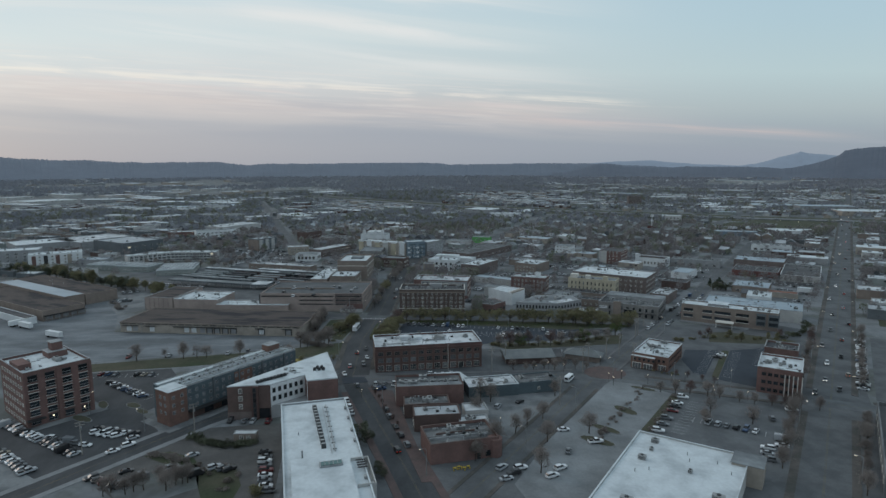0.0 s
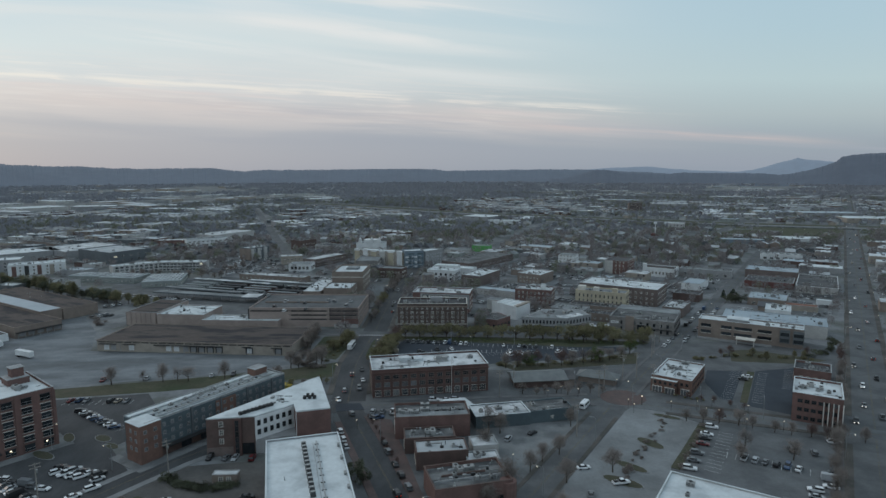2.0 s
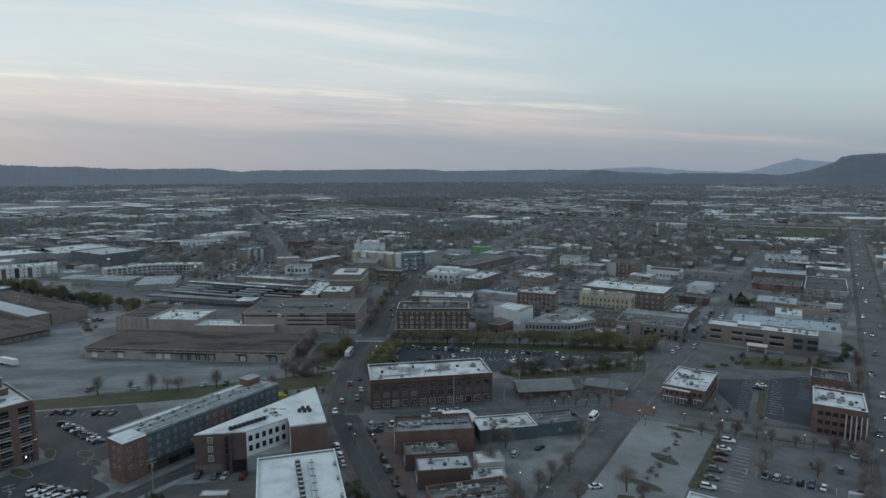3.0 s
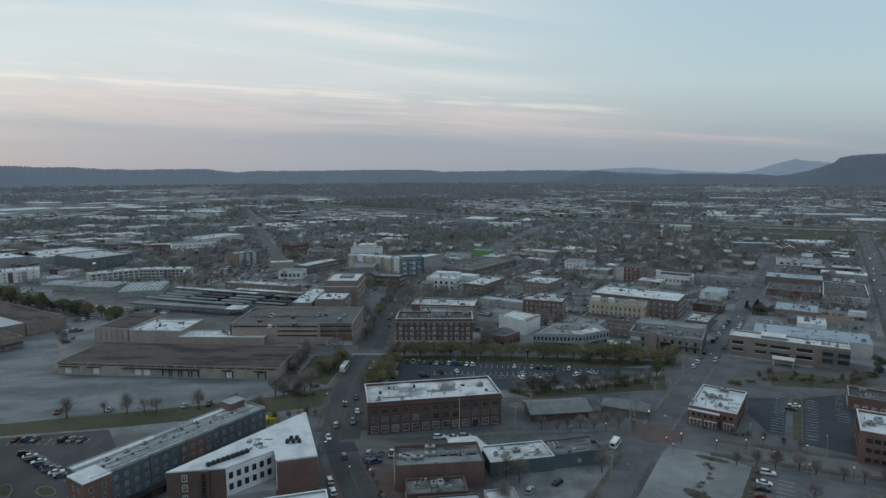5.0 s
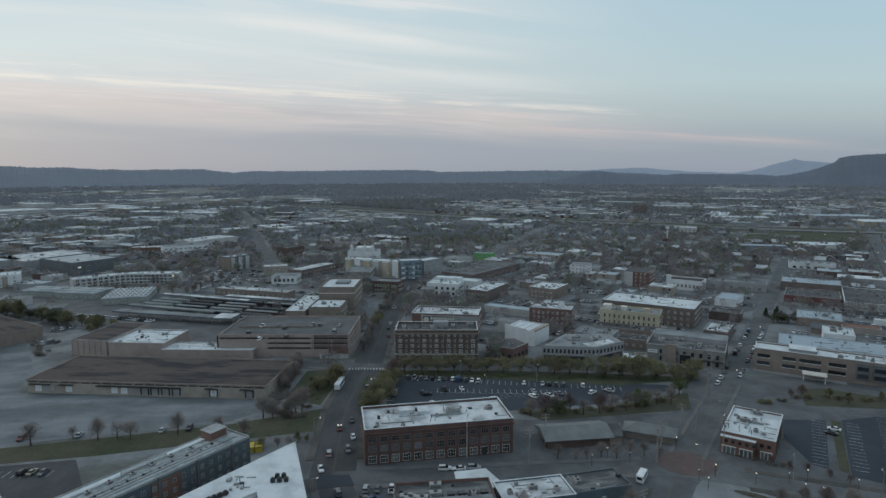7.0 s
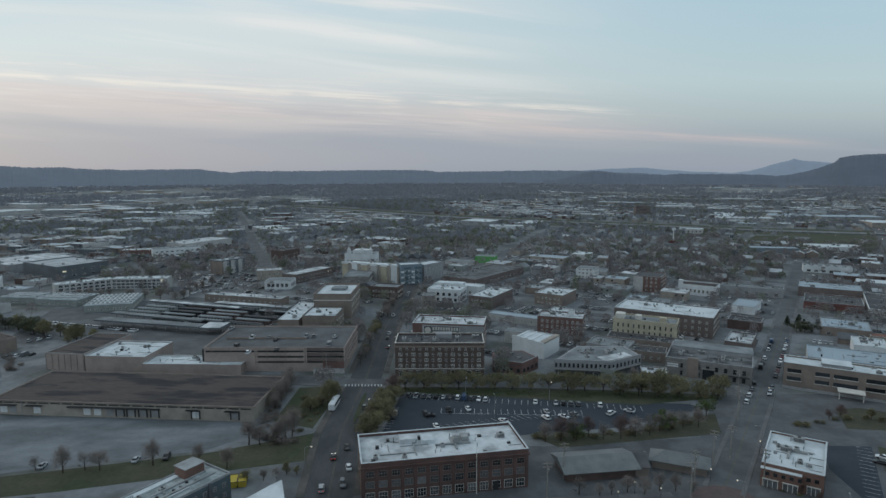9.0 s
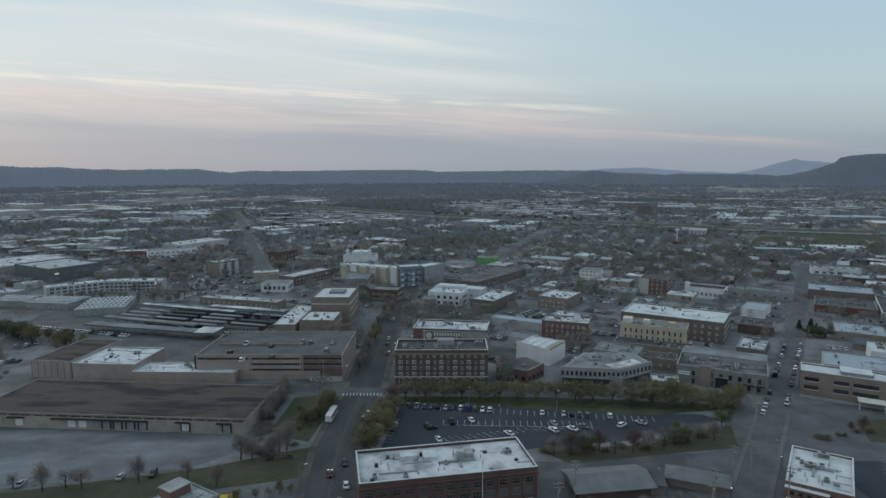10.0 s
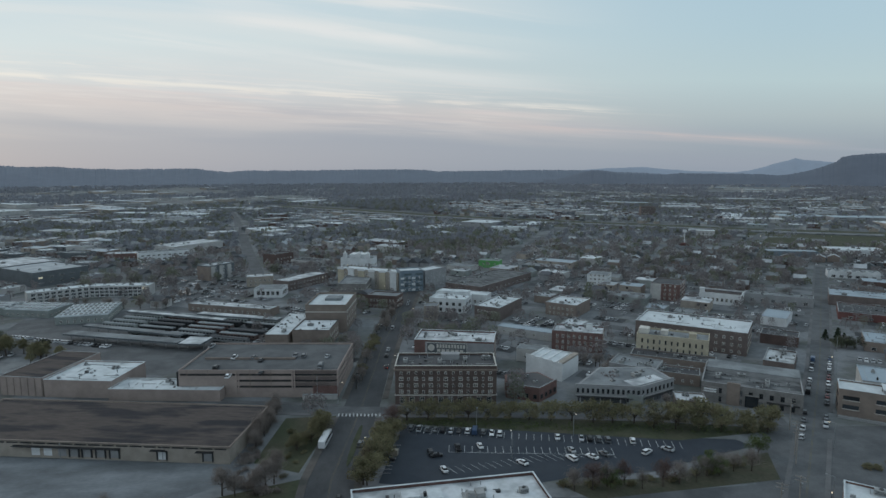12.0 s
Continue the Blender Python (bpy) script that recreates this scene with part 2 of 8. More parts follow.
WORN_ROOF = material("worn_pale_roof", (0.37, 0.40, 0.42), 0.8, (0.25, 0.275, 0.29), 0.10, 0.8, spread=0.12)
STAINED_ROOF = material("stained_white_roof", (0.52, 0.55, 0.57), 0.8, (0.24, 0.26, 0.27), 0.12, 0.8, spread=0.14, hard=0.16)
BALLAST = material("ballasted_grey_roof", (0.32, 0.355, 0.36), 0.95, (0.19, 0.215, 0.22), 0.35, 2.5, spread=0.22, hard=0.12)
PATCHED_ROOF = material("patched_tar_roof", (0.145, 0.152, 0.155), 0.9, (0.062, 0.066, 0.070), 0.16, 1.2, spread=0.25, hard=0.10, stretch=(0.6, 1.6, 1))
LOT_GREY = material("dull_lot_asphalt", (0.119, 0.127, 0.134), 0.9, (0.088, 0.094, 0.100), 0.08, 1.2, spread=0.2, hard=0.15)
STREET = material("street_asphalt", (0.064, 0.067, 0.071), 0.85, (0.047, 0.050, 0.054), 0.10, 1.4, bump=0.1, spread=0.2, hard=0.14, stretch=(1.0, 0.5, 1))
BROWN_LOT = material("old_brown_asphalt", (0.108, 0.105, 0.101), 0.92, (0.068, 0.067, 0.067), 0.06, 0.9, spread=0.22)
GREY_ROOF = material("grey_membrane_roof", (0.205, 0.225, 0.235), 0.85, (0.13, 0.142, 0.150), 0.10, 0.9, spread=0.18, hard=0.14)
DARK_ROOF = material("dark_tar_roof", (0.062, 0.066, 0.072), 0.9, (0.09, 0.09, 0.092), 0.06, 0.6, spread=0.2, hard=0.15)
RUST_ROOF = material("weathered_brown_roof", (0.072, 0.060, 0.056), 0.9, (0.026, 0.026, 0.030), 0.11, 0.8, spread=0.3, stretch=(0.4, 1.5, 1), hard=0.09, mid=0.55)
METAL_ROOF = material("blue_grey_metal_roof", (0.27, 0.33, 0.38), 0.5, (0.21, 0.26, 0.30), 0.06, 0.8, metal=0.2)
SHINGLE = material("grey_shingles", (0.10, 0.105, 0.115), 0.9, (0.075, 0.08, 0.088), 0.2, 4.0, per_object=0.25)
COPING = material("pale_coping", (0.31, 0.325, 0.335), 0.8, (0.20, 0.21, 0.215), 0.3, 2.0)
TRIM = material("off_white_trim", (0.56, 0.54, 0.50), 0.8, (0.44, 0.43, 0.40), 0.4, 3.0)
DARK_METAL = material("dark_painted_metal", (0.035, 0.037, 0.04), 0.5, metal=0.3)
STEEL = material("galvanised_steel", (0.33, 0.35, 0.36), 0.45, metal=0.6)
UNIT = material("grey_machine_housing", (0.30, 0.31, 0.31), 0.6, (0.20, 0.21, 0.21), 0.5, 3.0)
WOOD_POLE = material("weathered_pole_wood", (0.27, 0.255, 0.235), 0.9, (0.19, 0.178, 0.165), 1.0, 8.0)
GLASS = material("dark_window_glass", (0.018, 0.022, 0.027), 0.12, (0.03, 0.035, 0.04), 0.4, 1.0, per_object=0.5)
CURTAINED = material("curtained_window_glass", (0.13, 0.14, 0.15), 0.25, (0.07, 0.075, 0.08), 0.8, 2.0, per_object=0.5)
SKYLIGHT = material("green_skylight_glass", (0.05, 0.13, 0.125), 0.15, (0.04, 0.10, 0.10), 0.6, 2.0)
RUBBER = material("black_rubber", (0.015, 0.015, 0.016), 0.9)
CAR_GLASS = material("car_glass", (0.012, 0.014, 0.017), 0.08)
BARK = material("grey_brown_bark", (0.075, 0.062, 0.052), 0.95, (0.05, 0.042, 0.036), 1.0, 6.0)
LEAF_OLIVE = material("olive_young_leaves", (0.178, 0.176, 0.104), 0.9, (0.186, 0.164, 0.104), 0.3, 2.0, spread=0.3, per_object=0.18, per_island=0.3)
LEAF_GREEN = material("fresh_green_leaves", (0.098, 0.128, 0.052), 0.9, (0.082, 0.104, 0.048), 0.3, 2.0, spread=0.3, per_island=0.3)
STONE_WALL = material("greyed_stone_front", (0.225, 0.218, 0.210), 0.9, (0.150, 0.146, 0.142), 0.3, 2.5, spread=0.2)
HOTEL_BRICK = material("smoky_brown_brick", (0.110, 0.084, 0.077), 0.9, (0.084, 0.066, 0.061), 0.25, 6.0, bump=0.2, spread=0.18)
TWIGS = material("bare_grey_twigs", (0.245, 0.218, 0.202), 0.95, (0.192, 0.172, 0.160), 0.5, 2.0, spread=0.22, per_object=0.15, per_island=0.2)
RED_TWIGS = material("reddish_budding_twigs", (0.150, 0.104, 0.096), 0.95, (0.118, 0.088, 0.082), 0.5, 2.0, spread=0.25, per_island=0.25)
NEEDLES = material("dark_evergreen_needles", (0.045, 0.06, 0.038), 0.95, (0.035, 0.048, 0.034), 0.5, 2.0, spread=0.3, per_island=0.3)
DARK_LEAF = material("dark_green_leaves", (0.088, 0.096, 0.064), 0.95, (0.070, 0.076, 0.054), 0.4, 2.0, spread=0.3, per_object=0.2, per_island=0.3)
# bare woods lifted in tone, those of the plain also bluer: haze painted in
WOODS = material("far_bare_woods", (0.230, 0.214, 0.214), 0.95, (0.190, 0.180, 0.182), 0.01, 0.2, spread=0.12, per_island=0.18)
HAZED_WOODS = material("grey_woods_of_the_plain", (0.238, 0.247, 0.274), 0.95, (0.202, 0.210, 0.236), 0.004, 0.1, spread=0.08, per_island=0.12)
SLATE_WALL = material("dark_slate_cladding", (0.125, 0.140, 0.150), 0.8, (0.095, 0.106, 0.115), 0.15, 1.5)
SPRING_WOODS = material("far_greening_woods", (0.165, 0.184, 0.138), 0.95, (0.180, 0.180, 0.154), 0.01, 0.2, spread=0.15, per_island=0.2)
for k in (LEAF_OLIVE, LEAF_GREEN, TWIGS, RED_TWIGS, NEEDLES, WOODS, SPRING_WOODS):
    leafy(k)
LAMP_WARM = lamp_material("warm_lamp", (1.0, 0.85, 0.62), 1.7)
LAMP_WHITE = lamp_material("white_headlamp", (1.0, 0.96, 0.88), 2.6)
LAMP_RED = lamp_material("red_tail_lamp", (1.0, 0.06, 0.03), 0.3)
LIT_GLASS = lamp_material("lit_window_glass", (0.9, 0.78, 0.55), 0.35)
CAR_PAINTS = [material("car_paint_" + k, c, 0.3, tuple(v * 0.9 for v in c), 1.0, 5.0, spread=0.03) for k, c in (
    ("white", (0.62, 0.64, 0.66)), ("silver", (0.33, 0.35, 0.37)), ("grey", (0.12, 0.13, 0.14)), ("black", (0.022, 0.023, 0.026)),
    ("dark_red", (0.12, 0.018, 0.02)), ("blue", (0.04, 0.07, 0.13)), ("beige", (0.28, 0.25, 0.2)))]


# ---- mesh helpers ----
class Shape:
    """Collects faces for one mesh."""

    def __init__(self):
        self.v, self.f, self.m = [], [], []

    def add(self, verts, faces, slot=0):
        k = len(self.v)
        self.v += verts
        self.f += [tuple(i + k for i in f) for f in faces]
        self.m += [slot] * len(faces)
        return self

    def box(self, x0, x1, y0, y1, z0, z1, slot=0, taper=0.0):
        a = taper
        return self.add([(x0, y0, z0), (x1, y0, z0), (x1, y1, z0), (x0, y1, z0), (x0 + a, y0 + a, z1), (x1 - a, y0 + a, z1), (x1 - a, y1 - a, z1), (x0 + a, y1 - a, z1)],
                        [(3, 2, 1, 0), (4, 5, 6, 7), (0, 1, 5, 4), (1, 2, 6, 5), (2, 3, 7, 6), (3, 0, 4, 7)], slot)

    def prism(self, pts, z0, z1, slot=0):
        n = len(pts)
        self.add([(x, y, z0) for x, y in pts] + [(x, y, z1) for x, y in pts], [tuple(range(n - 1, -1, -1)), tuple(range(n, 2 * n))] + [(i, (i + 1) % n, n + (i + 1) % n, n + i) for i in range(n)], slot)
        return self

    def ring(self, w, d, t, z0, z1, slot=0):
        """A closed rectangular frame, t wide, lying flat."""
        corners = ((-1, -1), (1, -1), (1, 1), (-1, 1))
        pts = [(x * (w / 2 - k), y * (d / 2 - k), z) for z in (z0, z1) for k in (0, t) for x, y in corners]
        faces = []
        for i in range(4):
            j = (i + 1) % 4
            faces += [(i, j, 8 + j, 8 + i), (4 + j, 4 + i, 12 + i, 12 + j), (8 + i, 8 + j, 12 + j, 12 + i), (j, i, 4 + i, 4 + j)]
        self.add(pts, faces, slot)
        return self

    def tube(self, a, b, ra, rb, sides=6, slot=0):
        a, b = Vector(a), Vector(b)
        q = (b - a).to_track_quat("Z", "Y").to_matrix()
        ring = [(math.cos(2 * math.pi * i / sides), math.sin(2 * math.pi * i / sides)) for i in range(sides)]
        pts = [tuple(p + q @ Vector((c * r, s * r, 0))) for p, r in ((a, ra), (b, rb)) for c, s in ring]
        self.add(pts, [(i, (i + 1) % sides, sides + (i + 1) % sides, sides + i) for i in range(sides)] + [tuple(range(sides - 1, -1, -1)), tuple(range(sides, 2 * sides))], slot)
        return self

    def mesh(self, name, *mats):
        me = bpy.data.meshes.new(name)
        me.from_pydata(self.v, [], self.f)
        for k in mats:
            me.materials.append(k)
        if len(mats) > 1:
            me.polygons.foreach_set("material_index", self.m)
        me.update()
        return me


def part(name, shape, mat, parent, label="", at=None):
    """Links a shape (or a ready mesh) as one mesh object under a thing or a part."""
    me = shape if isinstance(shape, bpy.types.Mesh) else shape.mesh(name, *(mat if isinstance(mat, (list, tuple)) else (mat,)))
    ob = new(name, me)
    ob.parent = parent
    if at is not None:
        ob.matrix_basis = at
    if label:
        ob["label"] = label
    return ob


def thing(name, label, category, x, y, z=0.0, rot=0.0, group="", kind=""):
    ob = new(name)
    ob.empty_display_size = 0.5
    ob.matrix_basis = pose(x, y, z, 0, 0, rot)
    return tagged(ob, label, category, group, kind)


def laid(name, label, pts, z, mat, thick=0.3, category="pavement"):
    """A flat piece of the setting, its top at z."""
    ob = new(name, Shape().prism(pts, z - thick, z).mesh(name, mat))
    return tagged(ob, label, category, kind="structure")


def strip(pts, width, shift=0.0):
    """The outline of a band of that width along a line of points."""
    p = [Vector((*q, 0)) for q in pts]
    left, right = [], []
    for i, q in enumerate(p):
        a, b = p[max(i - 1, 0)], p[min(i + 1, len(p) - 1)]
        t = (b - a).normalized()
        nrm = Vector((-t.y, t.x, 0))
        left.append((q + nrm * (width / 2 + shift))[:2])
        right.append((q - nrm * (width / 2 - shift))[:2])
    return [tuple(q) for q in right + left[::-1]]


# ---- ground, roads and lots ----
def disc(radius, n=64):
    return [(radius * math.cos(2 * math.pi * i / n), 60 + radius * math.sin(2 * math.pi * i / n)) for i in range(n)]


laid("ground", "dull grass, dirt and worn pavement of a city", disc(4780), 0.0, GROUND, 2.0, "ground")

ALONG, ACROSS = Vector((0.63, 0.777)), Vector((0.777, -0.63))   # the street grid


def grid(base, a, b):
    p = Vector(base) + ALONG * a + ACROSS * b
    return (p.x, p.y)


def road(label, pts, width, z, mat=ASPHALT, walk_mat=SIDEWALK, walks=None, line=True, verge=2.6):
    """A street; walks lists the stretches along which raised sidewalks run, broken at the crossings."""
    for run in [pts] if walks is None else walks:
        for s in (1, -1):
            laid("pavement", "raised sidewalk with a kerb along the street", strip(run, verge, s * (width / 2 + verge / 2)), 0.15 - z * 0.2, walk_mat)
    laid("road", label, strip(pts, width), z, mat, category="road")
    if line:
        mark = Shape()
        for a, b in zip(pts, pts[1:]):
            a, b = Vector(a), Vector(b)
            t = (b - a).normalized()
            nrm = Vector((-t.y, t.x))
            for s in (-0.2, 0.2):
                q = [a + nrm * (s - 0.06), b + nrm * (s - 0.06), b + nrm * (s + 0.06), a + nrm * (s + 0.06)]
                mark.add([(k.x, k.y, z + 0.006) for k in q], [(0, 1, 2, 3)])
        tagged(new("lane_line", mark.mesh("lane_line", YELLOW_PAINT)), "worn double yellow centre line", "road marking", kind="structure")


MAIN_NEAR = [(70, -100), (24, 100), (6, 178), (-15, 262)]
MAIN_FAR = [(-15, 262), (-13, 320), (-4, 380), (7, 470), (20, 550), (37, 655), (58, 760)]
road("worn asphalt main street between brick buildings", MAIN_NEAR, 10.8, 0.03, STREET, BRICKWALK, [[(70, -100), (24, 100), (6, 178), (-11.3, 247)]])
road("wide worn asphalt main street with a median", MAIN_FAR, 15, 0.036, STREET, DIRT_WALK, walks=[[(-14.6, 275), (-13, 320), (-5.6, 369)], [(-2.6, 389), (7, 470), (20, 550), (37, 655), (58, 760)]])
def mid(a, b):
    """A point a metres along the middle street from the brick crossing, b metres to its right."""
    return (97.2 + 0.641 * a + 0.767 * b, 251 + 0.767 * a - 0.641 * b)


MID = [(-190, -118), (46, 184.6), (97.2, 251), (222.6, 401.6), (312.6, 513.7), (453, 690)]
road("straight asphalt street lined with parked cars", MID, 9.4, 0.042, ASPHALT, DIRT_WALK, [[(-190, -118), (46, 184.6), (89, 240.3)]], verge=1.5)
for run in ([(107, 263), (163, 330)], [(182, 353), (222.6, 401.6), (312.6, 513.7), (453, 690)]):
    for s in (1, -1):
        laid("pavement", "raised concrete sidewalk along the straight street", strip(run, 1.5, s * 5.45), 0.14, SIDEWALK)
RIGHT = [grid((152, 172), a, 0) for a in (-420, 100, 400, 900, 1500, 2600)]
road("wide straight avenue with traffic", RIGHT, 14.5, 0.048, ASPHALT, DIRT_WALK, [[grid((152, 172), a, 0) for a in run] for run in ((-420, 36), (66, 400, 900, 1500, 2600))])
road("asphalt cross street beside the brick block", [(-15, 262), (40, 259), (95, 257)], 9, 0.054, walks=[[(-4, 261.4), (40, 259), (90, 257.2)]])
road("asphalt cross street beside the parking lots", [(95, 257), (108, 250), (183, 212), (300, 140)], 10, 0.06, LOT_GREY, DIRT_WALK, [[(118, 245), (171, 218)], [(198, 204), (300, 140)]])
road("narrow asphalt side street", [(-150, 124), (-109, 173), (-70, 220), (-38, 250), (-15, 262)], 8.4, 0.066, STREET, PALE_WALK, [[(-150, 124), (-109, 173), (-70, 220), (-38, 250), (-25, 257)]])
road("tree-lined cross street before the old hotel", [(-4, 376), (60, 367), (110, 357), (162, 343)], 8.5, 0.072, line=False, walks=[[(7, 374.5), (60, 367), (110, 357), (150, 346.3)]])
road("asphalt cross street below the parking garage", [(-4, 376), (-60, 388), (-130, 402)], 8, 0.078, line=False, walks=[[(-15, 378), (-60, 388), (-130, 402)]])

laid("road_patch", "square of fresh dark asphalt at the crossing", [(-20.2, 264.5), (-9.4, 263.8), (-7.6, 256.9), (-19, 255.8)], 0.105, NEW_ASPHALT, category="road")
laid("gravel_yard", "pale gravel truck yard before the warehouse", [(-250, 345), (-170, 296), (-60, 312), (-42, 326), (-44, 334), (-160, 357), (-176, 400), (-200, 440), (-260, 420)], 0.02, YARD)
laid("parking_lot", "dark asphalt parking lot with white stall lines", [(2, 316), (34, 306), (60, 311), (92, 312), (118, 320), (136, 325), (133, 331), (12, 359)], 0.024, NEW_ASPHALT)
laid("parking_lot", "worn asphalt parking lot beside brick apartments", [(-175, 215), (-110, 178), (-84, 212), (-98, 232), (-84, 250), (-104, 286), (-150, 282), (-128, 240), (-140, 224)], 0.024, STREET)
laid("parking_lot", "cracked pale concrete parking lot", [(-190, 220), (-118, 165), (-108, 178), (-178, 232)], 0.05, CONCRETE)
laid("parking_lot", "worn asphalt lot beside a flat-roofed store", [(98, 196), (126, 226), (178, 201), (150, 166), (118, 155), (96, 180)], 0.024, LOT_GREY)
laid("gravel_lot", "pale bare gravel lot with grass islands", [(40, 162), (60, 192.6), (77, 214), (99.5, 243), (105, 248), (110, 247), (124, 228.5), (105.6, 206.5), (95.7, 195), (84, 180), (62, 150), (42, 152)], 0.028, PALE_GRAVEL)
laid("parking_lot", "dark asphalt lot beside a brick office", [(146, 252), (150, 272), (160, 288), (177, 285), (149, 248)], 0.024, NEW_ASPHALT)
laid("parking_lot", "asphalt lane above the office lots", [(158, 293), (220, 302), (212, 287), (160, 287)], 0.022, ASPHALT)
laid("island", "brown planted strip between two lots", [(179, 284.5), (181.5, 282.5), (154, 245), (152, 247)], 0.12, GRASS, category="lawn")
laid("parking_lot", "dark asphalt lot between two brick offices", [(183, 284), (210, 287), (190, 258), (165, 232), (153, 243)], 0.026, NEW_ASPHALT)
laid("brick_crossing", "worn red brick paving of a street crossing", [(104.5 + 10 * math.cos(k * math.pi / 6) * 1.0, 257.6 + 9 * math.sin(k * math.pi / 6)) for k in range(12)], 0.094, BRICKWALK)
laid("pavement", "worn asphalt and dirt between the near blocks", [(-32, 150), (-32, 310), (30, 306), (60, 300), (120, 300), (150, 340), (240, 330), (262, 300), (160, 150), (60, 60)], 0.012, ASPHALT)
laid("lawn", "brown grass plot beside the side street", [(-82.5, 193), (-75, 196), (-65, 190), (-60, 181), (-64, 180)], 0.04, GRASS, category="lawn")
laid("lawn", "brown grass plot with a bare tree", [(-62, 183), (-50, 184), (-45, 170), (-46, 160), (-54, 160), (-60, 175)], 0.04, GRASS, category="lawn")
laid("parking_lot", "asphalt car park across the avenue", [(205, 212), (275, 298), (320, 262), (250, 180)], 0.024, ASPHALT)
laid("parking_lot", "worn asphalt court behind the brick shops", [(-70, 214), (-37, 216), (-33, 150), (-66, 150), (-95, 180)], 0.024, BROWN_LOT)
laid("parking_lot", "pale concrete court beside the shops", [(38, 236), (72, 236), (78, 235), (59, 212), (45, 194), (40, 198), (37, 206)], 0.024, CONCRETE)
laid("island", "brown planting strip beside the gravel lot", [(126.6, 227), (124, 229), (105.4, 207), (95.6, 195.5), (97.8, 193.6), (108, 205)], 0.12, DRY_GRASS, category="lawn")
laid("pavement", "wide red brick sidewalk before the shops", [(-7.6, 250), (3.2, 245), (7.3, 217), (11.5, 189), (17, 166), (11.2, 166), (7.6, 186), (0.8, 217.5)], 0.156, BRICKWALK)
laid("parking_lot", "asphalt apron round the sheds by the brick block", [(48, 262), (100, 263), (120, 282), (106, 296), (52, 292)], 0.024, ASPHALT)
laid("lawn", "dull green verge with a hedge bank", [(-150, 284), (-100, 288), (-20, 300), (-22, 322), (-58, 310), (-165, 294)], 0.034, GRASS, category="lawn")
laid("lawn", "dull green bank between warehouse and street", [(-40, 335), (-24, 326), (-14, 372), (-34, 372)], 0.034, GRASS, category="lawn")
laid("lawn", "narrow green bank along the parking lot", [(12, 361), (112, 333), (152, 336), (150, 342), (60, 361), (12, 369)], 0.034, GRASS, category="lawn")
laid("lawn", "green bank with young trees below the lot", [(58, 309), (98, 308), (126, 318), (138, 320), (130, 302), (66, 298)], 0.034, DRY_GRASS, category="lawn")
laid("lawn", "brown grass bank before the grey office building", [(180, 300), (215, 291), (230, 296), (201, 318), (190, 318)], 0.034, DRY_GRASS, category="lawn")
laid("lawn", "grass field beside the avenue", [(300, 320), (360, 395), (430, 340), (370, 265)], 0.034, GRASS, category="lawn")
laid("lawn", "brown grass plot among the parked cars", [(-88, 176), (-62, 186), (-58, 170), (-76, 158)], 0.04, GROUND, category="lawn")
laid("rail_yard", "worn grey ground of a railway yard", [(-215, 470), (-100, 432), (-60, 470), (-70, 545), (-140, 590), (-230, 560)], 0.02, ASPHALT)
laid("concrete_court", "wide pale concrete court by the factory sheds", [(-200, 440), (-176, 400), (-164, 414), (-130, 450), (-190, 480)], 0.03, CONCRETE)
for label, c, w, d, r in (("kerbed planting island among parked cars", (-117, 242), 9, 3.5, -60), ("kerbed planting island among parked cars", (-119, 228), 11, 4, -35), ("kerbed planting island among parked cars", (-98, 233), 7, 3, -40), ("small grass island in the gravel lot", (113.9, 235.8), 11, 3.0, -37), ("ragged grass island in the gravel lot", (96.8, 213.6), 11, 5, -61), ("grass island with a bare tree", (82.6, 197.6), 12, 4, -50),
                          ("grass island with a bare tree", (76, 188.2), 13, 5, -41), ("planted island in the parking lot", (-104, 240), 8, 4, -40), ("green median of the main street", (-6, 345), 2.2, 34, -8)):
    q = [(Matrix.Rotation(radians(r), 2) @ Vector((w / 2 * math.cos(a), d / 2 * math.sin(a)))) + Vector(c) for a in [i * math.pi / 6 for i in range(12)]]
    laid("island", label, [tuple(k) for k in q], 0.17, GRASS if "median" in label else DRY_GRASS, category="lawn")
    if "median" not in label:
        laid("kerb", "pale concrete kerb round a planted island", [tuple(Vector(c) + (k - Vector(c)) * (1 + 0.4 / min(w, d))) for k in q], 0.14, PALE_WALK)


def stall_lines(label, a, b, n, length, lean=90.0, z=0.034, closed=False):
    """White stall lines from a to b; each runs to the left of that way."""
    a, b = Vector(a), Vector(b)
    t = (b - a) / n
    s = Matrix.Rotation(radians(lean), 2) @ t.normalized() * length
    w = t.normalized() * 0.085
    sh = Shape()
    for i in range(n + 1):
        p = a + t * i
        q = [p - w, p + w, p + w + s, p - w + s]
        sh.add([(k.x, k.y, z) for k in q], [(0, 1, 2, 3)])
    if closed:
        nrm = Vector((-t.y, t.x)).normalized() * 0.09
        sh.add([(k.x, k.y, z + 0.004) for k in (a - nrm, b - nrm, b + nrm, a + nrm)], [(0, 1, 2, 3)])
    tagged(new("stall_lines", sh.mesh("stall_lines", PAINT)), label, "road marking", kind="structure")


